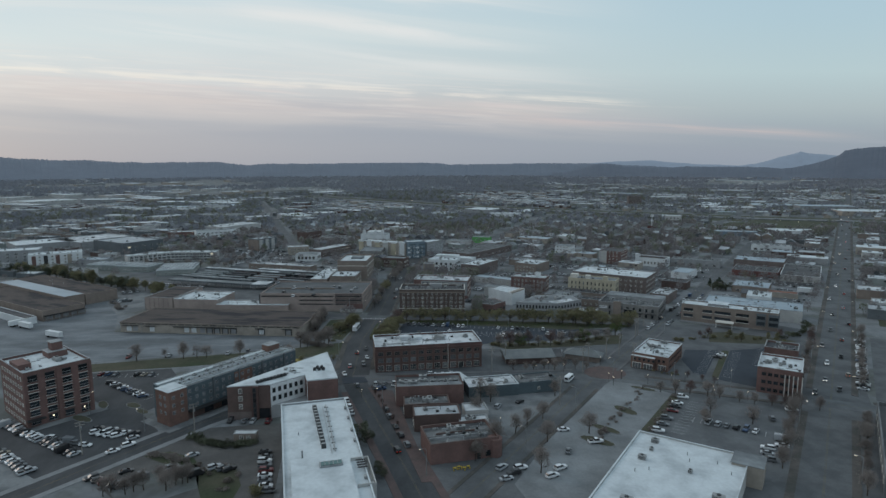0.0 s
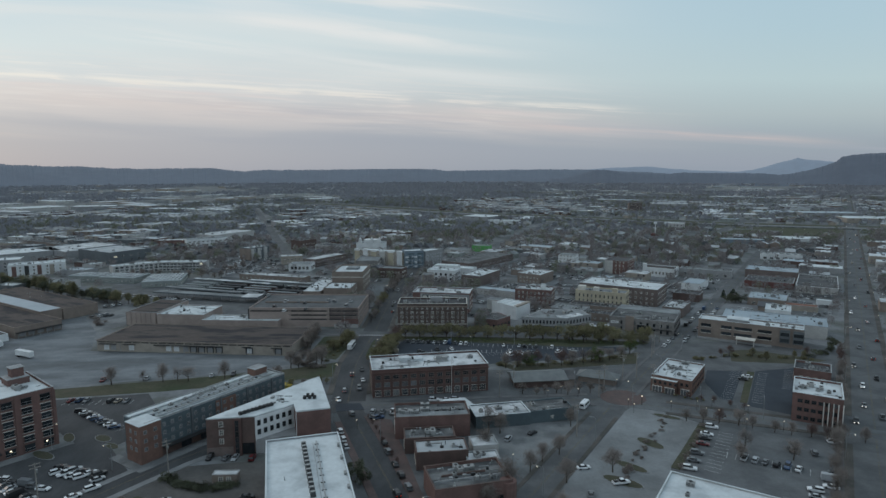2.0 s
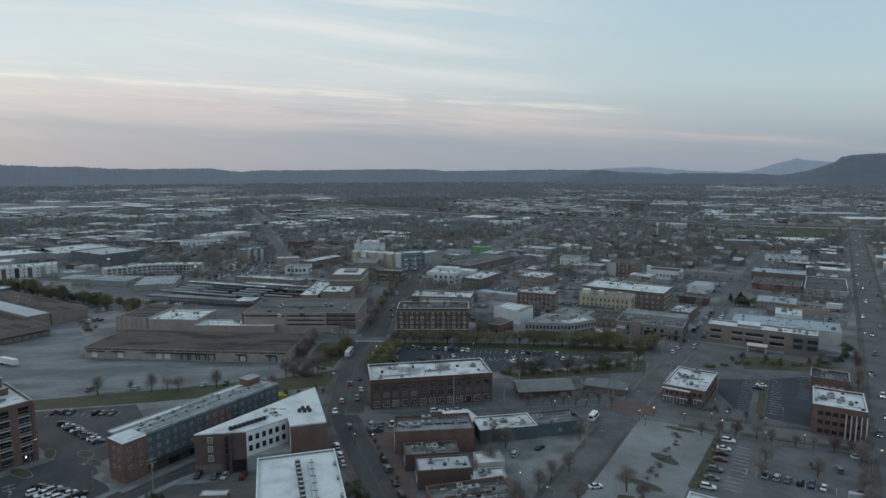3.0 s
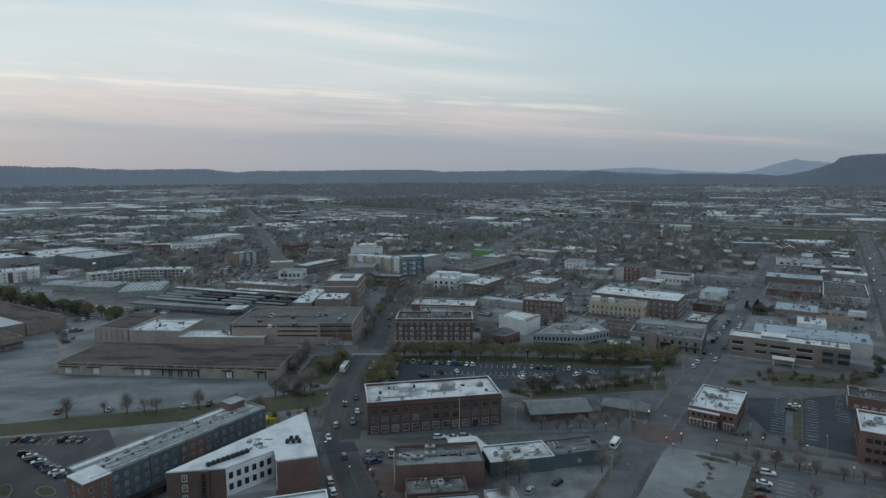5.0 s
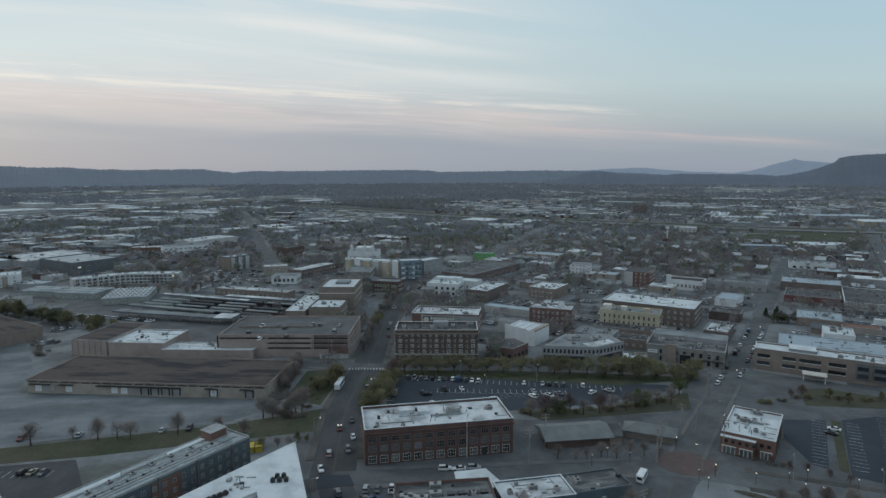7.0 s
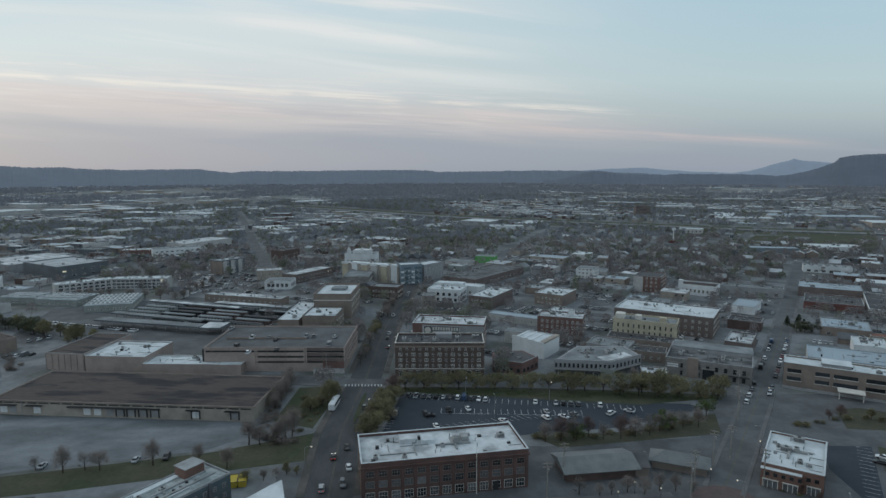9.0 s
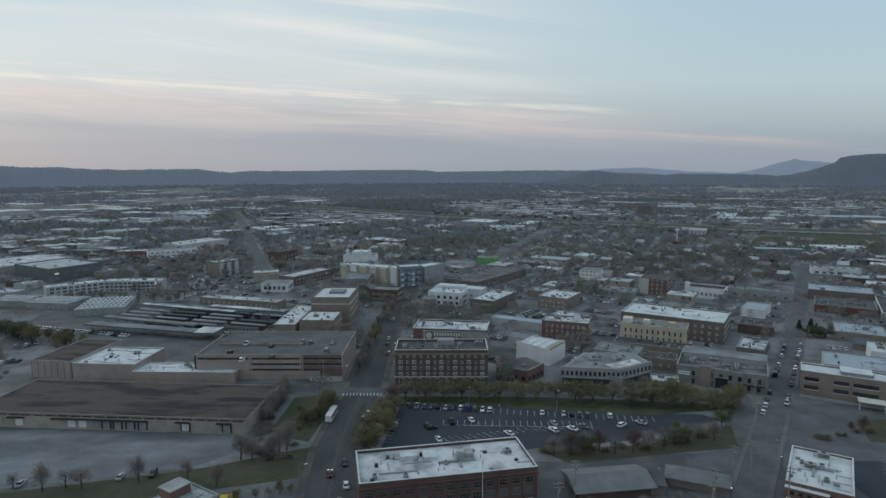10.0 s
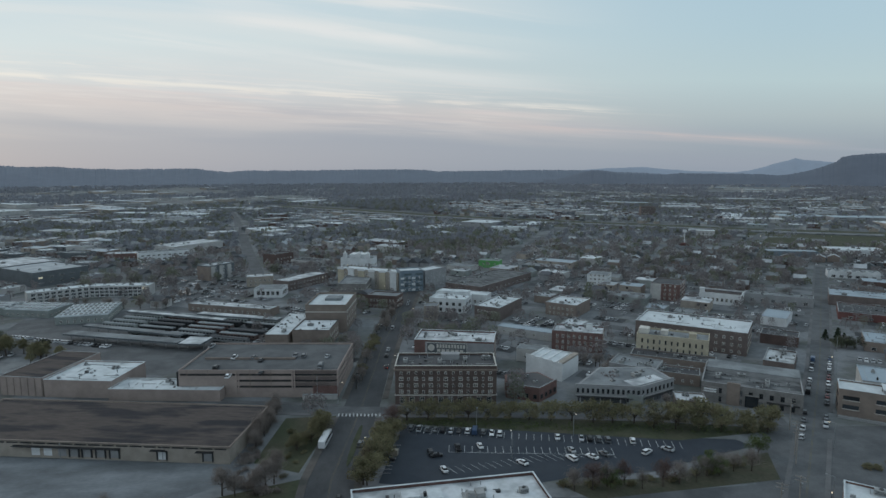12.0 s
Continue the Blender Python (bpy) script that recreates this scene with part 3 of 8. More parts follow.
STALLS = "thin white stall lines on the asphalt"
stall_lines(STALLS, (14, 352.2), (110, 326.5), 36, 5.4)
stall_lines(STALLS, (27, 334.5), (84, 325), 21, 5.2, closed=True)
stall_lines(STALLS, (25, 319), (60, 324), 13, 5.0, 115)
stall_lines(STALLS, (60, 324), (84, 323), 9, 5.0, 125)
stall_lines(STALLS, (10.5, 342), (6, 322), 8, 5.0, -90)
stall_lines(STALLS, (-136, 276), (-108, 274), 10, 5.0)
stall_lines(STALLS, (-124, 265), (-102, 246), 10, 5.0)
stall_lines(STALLS, (118, 200), (138, 185), 9, 5.0)
stall_lines(STALLS, (127, 220), (106, 193), 12, 5.0)
stall_lines(STALLS, (150, 250), (175, 283), 14, 4.4)
stall_lines(STALLS, (157, 247), (183, 282), 14, 4.4, -90)
stall_lines(STALLS, (184, 258), (204, 284), 11, 4.6)
cross = Shape()
for i in range(12):
    cross.box(-13.4 + i * 1.5, -12.8 + i * 1.5, 371.2 - i * 0.2, 374.0 - i * 0.2, 0.08, 0.088)
tagged(new("crosswalk", cross.mesh("crosswalk", PAINT)), "white striped crosswalk over the main street", "road marking", kind="structure")


# ---- distant hills ----
def hill_range(name, label, radius, depth, profile, az0, az1, mat, rough=9.0, steps=900, trees=2.0):
    """A long wooded ridge round the horizon; profile gives its height by the bearing in degrees."""
    sh = Shape()
    rows = [(0.0, 0.0), (0.3, 0.5), (0.55, 0.86), (0.75, 1.0), (1.0, 0.9)]
    for k, (out, up) in enumerate(rows):
        for i in range(steps + 1):
            b = az0 + (az1 - az0) * i / steps
            r = radius + depth * (out - 0.75)
            h = profile(b)
            wave = noise.noise(Vector((b * 0.9, k * 0.7, radius * 0.01))) * rough * up + noise.noise(Vector((b * 7.0, k * 1.7, 3.0))) * rough * (1.0 if k < 3 else 0.5) * up + noise.noise(Vector((b * 26.0, k * 2.7, 8.0))) * rough * 0.8 * up
            wave += (noise.noise(Vector((b * 61.0, k * 3.1, 4.0))) + noise.noise(Vector((b * 17.0, 0.3, 2.0)))) * trees * up
            sh.v.append((r * math.sin(radians(b)), 60 + r * math.cos(radians(b)), -2 + max(0.0, h * up + wave)))
    for k in range(len(rows) - 1):
        for i in range(steps):
            a = k * (steps + 1) + i
            sh.f.append((a, a + 1, a + steps + 2, a + steps + 1))
            sh.m.append(0)
    me = sh.mesh(name, mat)
    for p in me.polygons:
        p.use_smooth = True
    return tagged(new(name, me), label, "hills", kind="structure")


def crest(bearings, heights):
    return lambda b: float(np.interp(b, bearings, heights))


# aerial haze as a bluish glow added to the hill surface itself
def haze_glow(name, base, air):
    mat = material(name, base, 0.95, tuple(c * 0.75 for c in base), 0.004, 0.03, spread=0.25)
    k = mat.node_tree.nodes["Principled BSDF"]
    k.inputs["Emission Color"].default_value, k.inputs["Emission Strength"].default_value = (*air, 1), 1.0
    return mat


NEAR_HILL = haze_glow("wooded_near_hills", (0.036, 0.044, 0.056), (0.046, 0.060, 0.082))
FAR_HILL = haze_glow("wooded_ridge_in_haze", (0.042, 0.050, 0.062), (0.062, 0.083, 0.112))
FAR_PEAK = haze_glow("mountain_in_blue_haze", (0.06, 0.08, 0.11), (0.128, 0.166, 0.212))
hill_range("backdrop_mountain", "mountain far behind the city, pale blue from painted haze", 4760, 300,
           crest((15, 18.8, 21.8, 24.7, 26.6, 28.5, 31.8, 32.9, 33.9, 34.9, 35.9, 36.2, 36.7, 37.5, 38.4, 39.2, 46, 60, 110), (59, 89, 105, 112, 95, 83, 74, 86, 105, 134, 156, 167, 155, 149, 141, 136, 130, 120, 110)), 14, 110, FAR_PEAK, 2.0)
hill_range("backdrop_ridge", "long wooded ridge behind the city with painted evening haze", 4600, 700,
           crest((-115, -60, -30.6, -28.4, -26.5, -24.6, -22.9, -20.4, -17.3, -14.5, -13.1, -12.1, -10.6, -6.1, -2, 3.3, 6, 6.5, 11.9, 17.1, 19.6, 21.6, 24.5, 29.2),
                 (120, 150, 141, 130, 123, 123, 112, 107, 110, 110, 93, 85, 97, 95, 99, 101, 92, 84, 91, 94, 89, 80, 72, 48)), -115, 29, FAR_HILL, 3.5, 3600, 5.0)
hill_range("backdrop_hills", "dark wooded mountain shoulder beyond the avenue with painted haze", 4350, 900,
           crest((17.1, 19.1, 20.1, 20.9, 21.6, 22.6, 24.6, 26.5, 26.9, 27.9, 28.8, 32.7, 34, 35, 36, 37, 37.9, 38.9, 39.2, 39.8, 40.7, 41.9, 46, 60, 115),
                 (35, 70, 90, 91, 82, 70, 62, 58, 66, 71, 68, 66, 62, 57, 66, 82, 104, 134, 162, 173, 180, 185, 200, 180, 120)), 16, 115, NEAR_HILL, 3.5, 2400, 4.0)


# ---- buildings ----
WINDOWS = {}


def moulded(xs, zs, glazed):
    """One window frame with mullions; every odd cell of the grid is an opening, glazed or left free."""
    s = Shape()
    nx, nz = len(xs), len(zs)
    pts = [(x, y, z) for y in (-0.12, 0.02, -0.06) for z in zs for x in xs]
    at = lambda i, j, layer: layer * nx * nz + j * nx + i
    solid, glass = [], []
    for i in range(nx - 1):
        for j in range(nz - 1):
            ring = [(i, j), (i + 1, j), (i + 1, j + 1), (i, j + 1)]
            if i % 2 and j % 2:
                deep = 2 if glazed else 1
                solid += [(at(*p, 0), at(*p, deep), at(*q, deep), at(*q, 0)) for p, q in zip(ring, ring[1:] + ring[:1])]
                if glazed:
                    glass.append(tuple(at(*p, 2) for p in ring))
            else:
                solid.append(tuple(at(*p, 0) for p in ring))
    rim = [(i, 0) for i in range(nx)] + [(nx - 1, j) for j in range(1, nz)] + [(i, nz - 1) for i in range(nx - 2, -1, -1)] + [(0, j) for j in range(nz - 2, 0, -1)]
    solid += [(at(*q, 0), at(*q, 1), at(*p, 1), at(*p, 0)) for p, q in zip(rim, rim[1:] + rim[:1])]
    used = sorted({i for f in solid + glass for i in f})
    slot = {k: n for n, k in enumerate(used)}
    s.add([pts[k] for k in used], [tuple(slot[i] for i in f) for f in solid])
    s.f += [tuple(slot[i] for i in f) for f in glass]
    s.m += [1] * len(glass)
    return s


def window_mesh(w, h, frame_mat, split):
    key = (round(w, 2), round(h, 2), frame_mat.name, split)
    if key not in WINDOWS:
        t = min(0.2 if w < 2.0 else 0.1, w * 0.12)
        xs, zs = [-w / 2, -w / 2 + t], [0, t]
        for i in range(1, split):
            xs += [-w / 2 + w * i / split - t / 3, -w / 2 + w * i / split + t / 3]
        if split:
            zs += [h * 0.55 - t / 3, h * 0.55 + t / 3]
        xs, zs = xs + [w / 2 - t, w / 2], zs + [h - t, h]
        fr, both = moulded(xs, zs, False), moulded(xs, zs, True)
        pane = Shape().box(-w / 2 + t * 0.5, w / 2 - t * 0.5, -0.06, 0.02, t * 0.5, h - t * 0.5)
        kinds = (GLASS, CURTAINED, LIT_GLASS)
        WINDOWS[key] = (fr.mesh("window", frame_mat), {m.name: pane.mesh("pane", m) for m in kinds}, {m.name: both.mesh("window", frame_mat, m) for m in kinds})
    return WINDOWS[key]


SIDES = {"f": 0, "r": 90, "b": 180, "l": 270}


def windows(parent, w, d, side, cols, levels, ww, wh, frame_mat=TRIM, split=2, margin=1.5, lit=0.0, pale=0.3, rng=random.Random(5), skip=(), near=True):
    """A regular field of windows on one side; each window is a part, its pane a part of it."""
    span, deep = (w, d) if side in "fb" else (d, w)
    turn = Matrix.Rotation(radians(SIDES[side]), 4, "Z")
    fr, panes, joined = window_mesh(ww, wh, frame_mat, split)
    for z in levels:
        for i in range(cols):
            if (i, z) in skip:
                continue
            x = -span / 2 + margin + (span - 2 * margin) * (i + 0.5) / cols
            k = rng.random()
            kind = (LIT_GLASS if k < lit else CURTAINED if k < lit + pale else GLASS).name
            at = turn @ Matrix.Translation((x, -deep / 2, z))
            if near:
                part("pane", panes[kind], None, part("window", fr, None, parent, at=at))
            else:
                part("window", joined[kind], None, parent, at=at)


UNITS = {}


def roof_unit(parent, x, y, z, w, d, h, rot=0.0, mat=UNIT):
    """An air-conditioning unit on curbs, with fan rings and louvres."""
    key = (w, d, h, mat.name)
    if key not in UNITS:
        s = Shape().box(-w / 2, w / 2, -d / 2, d / 2, 0.15, h)
        s.box(-w / 2 + 0.1, w / 2 - 0.1, -d / 2 + 0.1, -d / 2 + 0.25, 0, 0.15).box(-w / 2 + 0.1, w / 2 - 0.1, d / 2 - 0.25, d / 2 - 0.1, 0, 0.15)
        r = min(w, d) * 0.32
        for i in range(max(1, int(w / d))):
            x0 = -w / 2 + w * (i + 0.5) / max(1, int(w / d))
            s.tube((x0, 0, h), (x0, 0, h + 0.25), r, r, 10, 1)
        for k in range(3):
            s.box(-w / 2 + 0.2, w / 2 - 0.2, -d / 2 - 0.03, -d / 2, h * (0.3 + 0.2 * k), h * (0.38 + 0.2 * k), 1)
        UNITS[key] = s.mesh("air_unit", mat, DARK_METAL)
    return part("air_unit", UNITS[key], None, parent, at=pose(x, y, z, 0, 0, rot))


def vents(parent, w, d, z, n, rng):
    pipe = Shape().tube((0, 0, 0), (0, 0, 0.9), 0.14, 0.14, 6).tube((0, 0, 0.9), (0, 0, 1.1), 0.25, 0.12, 6).mesh("roof_vent", STEEL)
    for _ in range(n):
        part("roof_vent", pipe, None, parent, at=pose(rng.uniform(-w, w) * 0.42, rng.uniform(-d, d) * 0.4, z))


def roof_clutter(b, w, d, z, rng, n=None):
    """Hatches, curbs, ducts and pipe runs scattered over a flat roof."""
    s = Shape()
    for _ in range(n or min(26, int(8 + w * d / 45))):
        x, y = rng.uniform(-0.44, 0.44) * w, rng.uniform(-0.42, 0.42) * d
        k = rng.random()
        if k < 0.3:
            run = rng.uniform(1.5, min(9, w * 0.3))
            x = max(-w / 2 + 0.6, min(x, w / 2 - 0.6 - run))
            s.box(x, x + run, y, y + 0.16, z + 0.02, z + 0.22, rng.randrange(2))
        elif k < 0.5:
            run = rng.uniform(1.5, min(6, d * 0.3))
            y = max(-d / 2 + 0.6, min(y, d / 2 - 0.6 - run))
            s.box(x, x + 0.2, y, y + run, z, z + 0.25, rng.randrange(2))
        elif k < 0.85:
            a, c = rng.uniform(0.25, 0.7), rng.uniform(0.25, 0.6)
            s.box(x - a, x + a, y - c, y + c, z, z + rng.uniform(0.3, 1.1), rng.randrange(3))
        else:
            s.box(x - 0.09, x + 0.09, y - 0.09, y + 0.09, z, z + rng.uniform(0.8, 1.8), 2)
    part("roof_clutter", s, (UNIT, COPING, DARK_METAL), b, "scattered ducts, hatches and pipes")


def building(name, label, x, y, w, d, h, rot, wall=BRICK, roof=WHITE_ROOF, faces="", size=(1.3, 1.7), floors=2, first=1.0, step=3.4, parapet=0.7, coping=COPING,
             frames=TRIM, split=2, units=0, cornice=None, band=None, lit=0.004, pale=0.3, seed=1, category="building", n_vents=0, z=0.0):
    """A flat-roofed building: walls, sunk roof, parapet with coping, windows by side ("f9 r4": nine across the front, four on the right)."""
    rng = random.Random(seed * 31 + int(x * 7) + int(y))
    b = thing(name, label, category, x, y, z, rot)
    part("wall", Shape().box(-w / 2, w / 2, -d / 2, d / 2, -0.3, h), wall, b)
    part("roof", Shape().box(-w / 2 + 0.35, w / 2 - 0.35, -d / 2 + 0.35, d / 2 - 0.35, h - 0.1, h + 0.06), roof, b)
    if parapet:
        if 0 < y < 430:
            part("parapet", Shape().ring(w, d, 0.3, h + 0.002, h + parapet), wall, b)
            part("coping", Shape().ring(w + 0.16, d + 0.16, 0.48, h + parapet + 0.002, h + parapet + 0.14), coping, b)
        else:
            part("parapet", Shape().ring(w, d, 0.3, h + 0.002, h + parapet).ring(w + 0.16, d + 0.16, 0.48, h + parapet + 0.002, h + parapet + 0.14, 1), (wall, coping), b)
    if cornice:
        part("cornice", Shape().ring(w + 0.9, d + 0.9, 0.45, h - 0.9, h - 0.4).ring(w + 0.5, d + 0.5, 0.25, h - 1.2, h - 0.902), cornice, b)
    if band:
        part("string_course", Shape().ring(w + 0.36, d + 0.36, 0.18, band[0], band[0] + band[1]), TRIM, b)
    levels = [first + step * k for k in range(floors)]
    for spec in faces.split():
        windows(b, w, d, spec[0], int(spec[1:]), levels, *size, frames, split, lit=lit, pale=pale, rng=rng, near=0 < y < 300)
    for _ in range(units):
        u = rng.choice(((2.4, 1.6, 1.4), (1.6, 1.4, 1.2), (3.4, 1.8, 1.6), (1.2, 1.2, 1.0)))
        roof_unit(b, rng.uniform(-1, 1) * (w / 2 - 3), rng.uniform(-1, 1) * (d / 2 - 2.5), h + 0.06, *u, rng.choice((0, 90)))
    if n_vents:
        vents(b, w, d, h + 0.06, n_vents, rng)
    if y < 640 and w * d > 90 and units and name != "flat_roofed_store":
        roof_clutter(b, w, d, h + 0.06, rng)
    return b


def gabled(name, label, x, y, w, d, h, rot, wall, roof, rise=2.0, eave=0.5, hip=0.0, category="building"):
    b = thing(name, label, category, x, y, 0, rot)
    part("wall", Shape().box(-w / 2, w / 2, -d / 2, d / 2, -0.3, h), wall, b)
    W, D = w / 2 + eave, d / 2 + eave
    s = Shape().add([(-W, -D, h), (W, -D, h), (W, D, h), (-W, D, h), (-W + hip, 0, h + rise), (W - hip, 0, h + rise), (-W, -D, h - 0.2), (W, -D, h - 0.2), (W, D, h - 0.2), (-W, D, h - 0.2)],
                    [(0, 1, 5, 4), (2, 3, 4, 5), (1, 2, 5), (3, 0, 4), (6, 7, 1, 0), (7, 8, 2, 1), (8, 9, 3, 2), (9, 6, 0, 3), (9, 8, 7, 6)])
    part("roof", s, roof, b)
    return b


# ---- the old brick block by the crossing ----
BLOCK_A = building("brick_block", "three-storey dark brick block with a white roof and large windows", 20.9, 281.6, 52, 20.5, 11.7, 4, OLD_BRICK, STAINED_ROOF, "r4 l4", (2.7, 2.2), 3, 0.9, 3.7, 0.9, WHITE_ROOF,
                   frames=BROWN_TAN, split=3, units=5, pale=0.45, n_vents=8)
windows(BLOCK_A, 52, 20.5, "f", 13, (0.5,), 2.7, 2.7, TRIM, 3, 0.6, pale=0.6, rng=random.Random(3))
windows(BLOCK_A, 52, 20.5, "f", 13, (4.5,), 2.7, 2.3, BROWN_TAN, 3, 0.6, pale=0.55, rng=random.Random(4))
windows(BLOCK_A, 52, 20.5, "f", 13, (8.0,), 2.5, 1.9, BROWN_TAN, 3, 0.6, pale=0.25, rng=random.Random(6))
for k in range(14):
    x = -25.4 + k * 50.8 / 13
    part("pilaster", Shape().box(x - 0.4, x + 0.4, -10.5, -10.24, -0.3, 10.3).box(x - 0.5, x + 0.5, -10.58, -10.24, 10.3, 10.6), OLD_BRICK, BLOCK_A)
for z in (3.7, 7.2):
    part("spandrel", Shape().box(-25.8, 25.8, -10.36, -10.24, z, z + 0.3), DARK_BRICK, BLOCK_A)
part("cornice", Shape().box(-26.3, 26.3, -10.75, -10.24, 10.75, 11.05).box(-26.4, 26.4, -10.9, -10.24, 11.05, 11.25), OLD_BRICK, BLOCK_A, "corbelled brick cornice")
part("side_cornice", Shape().box(26.0, 26.4, -10.24, 10.3, 10.75, 11.25), OLD_BRICK, BLOCK_A)
for k in range(26):
    part("dentil", Shape().box(-25.6 + k * 2.03, -25.0 + k * 2.03, -10.62, -10.24, 10.45, 10.75), DARK_BRICK, BLOCK_A)
part("door", Shape().box(14.6, 16.4, -10.4, -10.24, 0, 2.9), DARK_METAL, BLOCK_A)
part("stair_head", Shape().box(-13, -8, 2, 6, 11.7, 13.4), STAINED_ROOF, BLOCK_A)
part("stair_head", Shape().box(-6, -2, 1, 6, 11.7, 13.0), WHITE_ROOF, BLOCK_A)
part("duct", Shape().box(-2, 7, -1.4, -0.8, 11.9, 12.4).box(4, 4.6, -5, 1, 11.9, 12.4), STEEL, BLOCK_A)
part("duct", Shape().box(-9, -8.6, -6.5, 1.8, 11.8, 12.1).box(-20, -9, -4.6, -4.2, 11.8, 12.1), UNIT, BLOCK_A)
part("cooling_tower", Shape().box(3.4, 9.5, -1.5, 4, 11.7, 12.1).box(4, 6.2, -0.9, 1.2, 12.1, 13.8).box(6.8, 9.2, 0.2, 3.4, 12.1, 13.4).tube((5.1, 0.1, 13.8), (5.1, 0.1, 14.2), 0.8, 0.8, 10), UNIT, BLOCK_A, "grey cooling plant on a steel frame")
part("flagpole", Shape().tube((9, -11.6, 0), (9, -11.6, 15.5), 0.14, 0.07, 6), TRIM, BLOCK_A)

# ---- the old hotel ----
HOTEL = building("hotel", "five-storey brown brick hotel with white window surrounds", 32.6, 387, 42.8, 18, 16.0, -7.3, HOTEL_BRICK, DARK_ROOF, "", parapet=1.0, cornice=BROWN_TAN, band=(4.1, 0.35), units=5, coping=TRIM, n_vents=8)
for side, n in (("f", 13), ("r", 5), ("l", 5)):
    wide = [(i, z) for i in range(n) for z in (5.0, 7.8, 10.6) if i % 2 == 0]
    slim = [(i, z) for i in range(n) for z in (5.0, 7.8, 10.6) if i % 2]
    windows(HOTEL, 42.8, 18, side, n, (5.0, 7.8, 10.6), 1.8, 1.6, TRIM, 2, 1.0, pale=0.08, near=False, skip=slim)
    windows(HOTEL, 42.8, 18, side, n, (5.0, 7.8, 10.6), 1.0, 1.4, TRIM, 1, 1.0, pale=0.08, near=False, skip=wide)
    windows(HOTEL, 42.8, 18, side, n, (13.4,), 1.1, 1.2, TRIM, 1, 1.0, pale=0.1, near=False)
    windows(HOTEL, 42.8, 18, side, max(n - 3, 4), (0.6,), 2.2, 2.9, TRIM, 3, 1.0, lit=0.0, pale=0.3, near=False)
part("roof_house", Shape().box(-2, 6, 2, 6, 16.0, 18.6), GREY_WALL, HOTEL)
for k in range(14):
    part("pier", Shape().box(-20.9 + k * 3.2, -20.5 + k * 3.2, -9.08, -9.0, 4.6, 14.9), HOTEL_BRICK, HOTEL)

# ---- brick apartments of six storeys ----
TOWER = building("apartment_block", "six-storey red brick apartment block with dark balconies", -136.2, 238.4, 23.4, 27.2, 20.8, 45, BRICK, WHITE_ROOF, "", parapet=1.0, units=6)
for side, span, deep in (("f", 23.4, 27.2), ("r", 27.2, 23.4)):
    turn = Matrix.Rotation(radians(SIDES[side]), 4, "Z")
    for bay in range(4):
        x = -span / 2 + span * (bay + 0.5) / 4
        for k in range(6):
            at = turn @ Matrix.Translation((x, -deep / 2, 0.9 + 3.4 * k))
            # flat dark panel on the wall, standing for the shade in the recess
            bal = part("balcony", Shape().box(-1.55, 1.55, -0.12, 0.02, 0, 2.2), GLASS, TOWER, "dark flat panel for the shaded balcony recess", at=at)
            part("lintel", Shape().box(-1.8, 1.8, -0.2, 0.02, 2.2, 2.4), TRIM if k % 5 else DARK_METAL, bal)
            part("balcony_slab", Shape().box(-1.8, 1.8, -0.2, 0.02, -0.18, 0), TRIM if k % 5 else DARK_METAL, bal)
            part("railing", Shape().box(-1.6, 1.6, -0.3, -0.22, 0.95, 1.05).box(-1.6, 1.6, -0.3, -0.22, 0, 0.1).box(-0.03, 0.03, -0.3, -0.22, 0.1, 0.95), STEEL, bal)
windows(TOWER, 23.4, 27.2, "l", 8, [1.1 + 3.4 * k for k in range(6)], 1.5, 1.6, TRIM, 2, near=False)
for k, (x0, x1, y0, y1) in enumerate(((11.0, 12.0, -13.9, -12.9), (-0.7, 0.7, -13.85, -13.5), (11.6, 11.95, -0.7, 0.7), (-11.9, -10.9, -13.9, -13.4), (11.5, 11.95, 12.6, 13.7))):
    part("pilaster", Shape().box(x0, x1, y0, y1, 0, 21.0), BRICK, TOWER)
part("penthouse", Shape().box(2, 9, 2, 9, 20.8, 23.2).box(4, 8, 4, 8, 23.2, 26.6), BRICK, TOWER)
part("penthouse_roof", Shape().box(1.8, 9.2, 1.8, 9.2, 23.2, 23.35).box(3.7, 8.3, 3.7, 8.3, 26.6, 26.8), COPING, TOWER)
part("side_house", Shape().box(-11, -6.5, -6, 4, 20.8, 23), BRICK, TOWER)
part("entry_canopy", Shape().box(-12, -6, -16, -14, 3.0, 3.3), DARK_METAL, TOWER)
for x, y in ((-9.5, -13.75), (-2.9, -13.75), (8.2, -13.75), (11.85, -6.5)):
    part("wall_lamp", Shape().box(x - 0.22, x + 0.22, y - 0.2, y, 2.4, 2.85), LAMP_WARM, TOWER, "lit white wall lamp")

# ---- slate-blue apartments ----
SLATE = thing("slate_apartments", "long four-storey apartments in slate-blue panels and red brick", "building", -66, 247, 0, 50.5)
part("wall", Shape().box(-31, 31, -6.5, 6.5, -0.3, 13.2), BLUE_PANEL, SLATE)
part("roof", Shape().box(-30.6, 30.6, -6.1, 6.1, 13.1, 13.3), BALLAST, SLATE)
part("rear_roof", Shape().box(-30.6, 30.6, 4.2, 6.1, 13.31, 13.6), WHITE_ROOF, SLATE, "white strip along the back of the roof")
for k in range(26):
    part("screen_slat", Shape().box(-6 + k * 0.55, -5.8 + k * 0.55, 3.0, 3.2, 13.3, 15.0), UNIT, SLATE)
part("parapet", Shape().box(-31, 31, -6.5, -6.2, 13.202, 13.9).box(-31, 31, 6.2, 6.5, 13.202, 13.9).box(30.7, 31, -6.2, 6.2, 13.202, 13.9), COPING, SLATE)
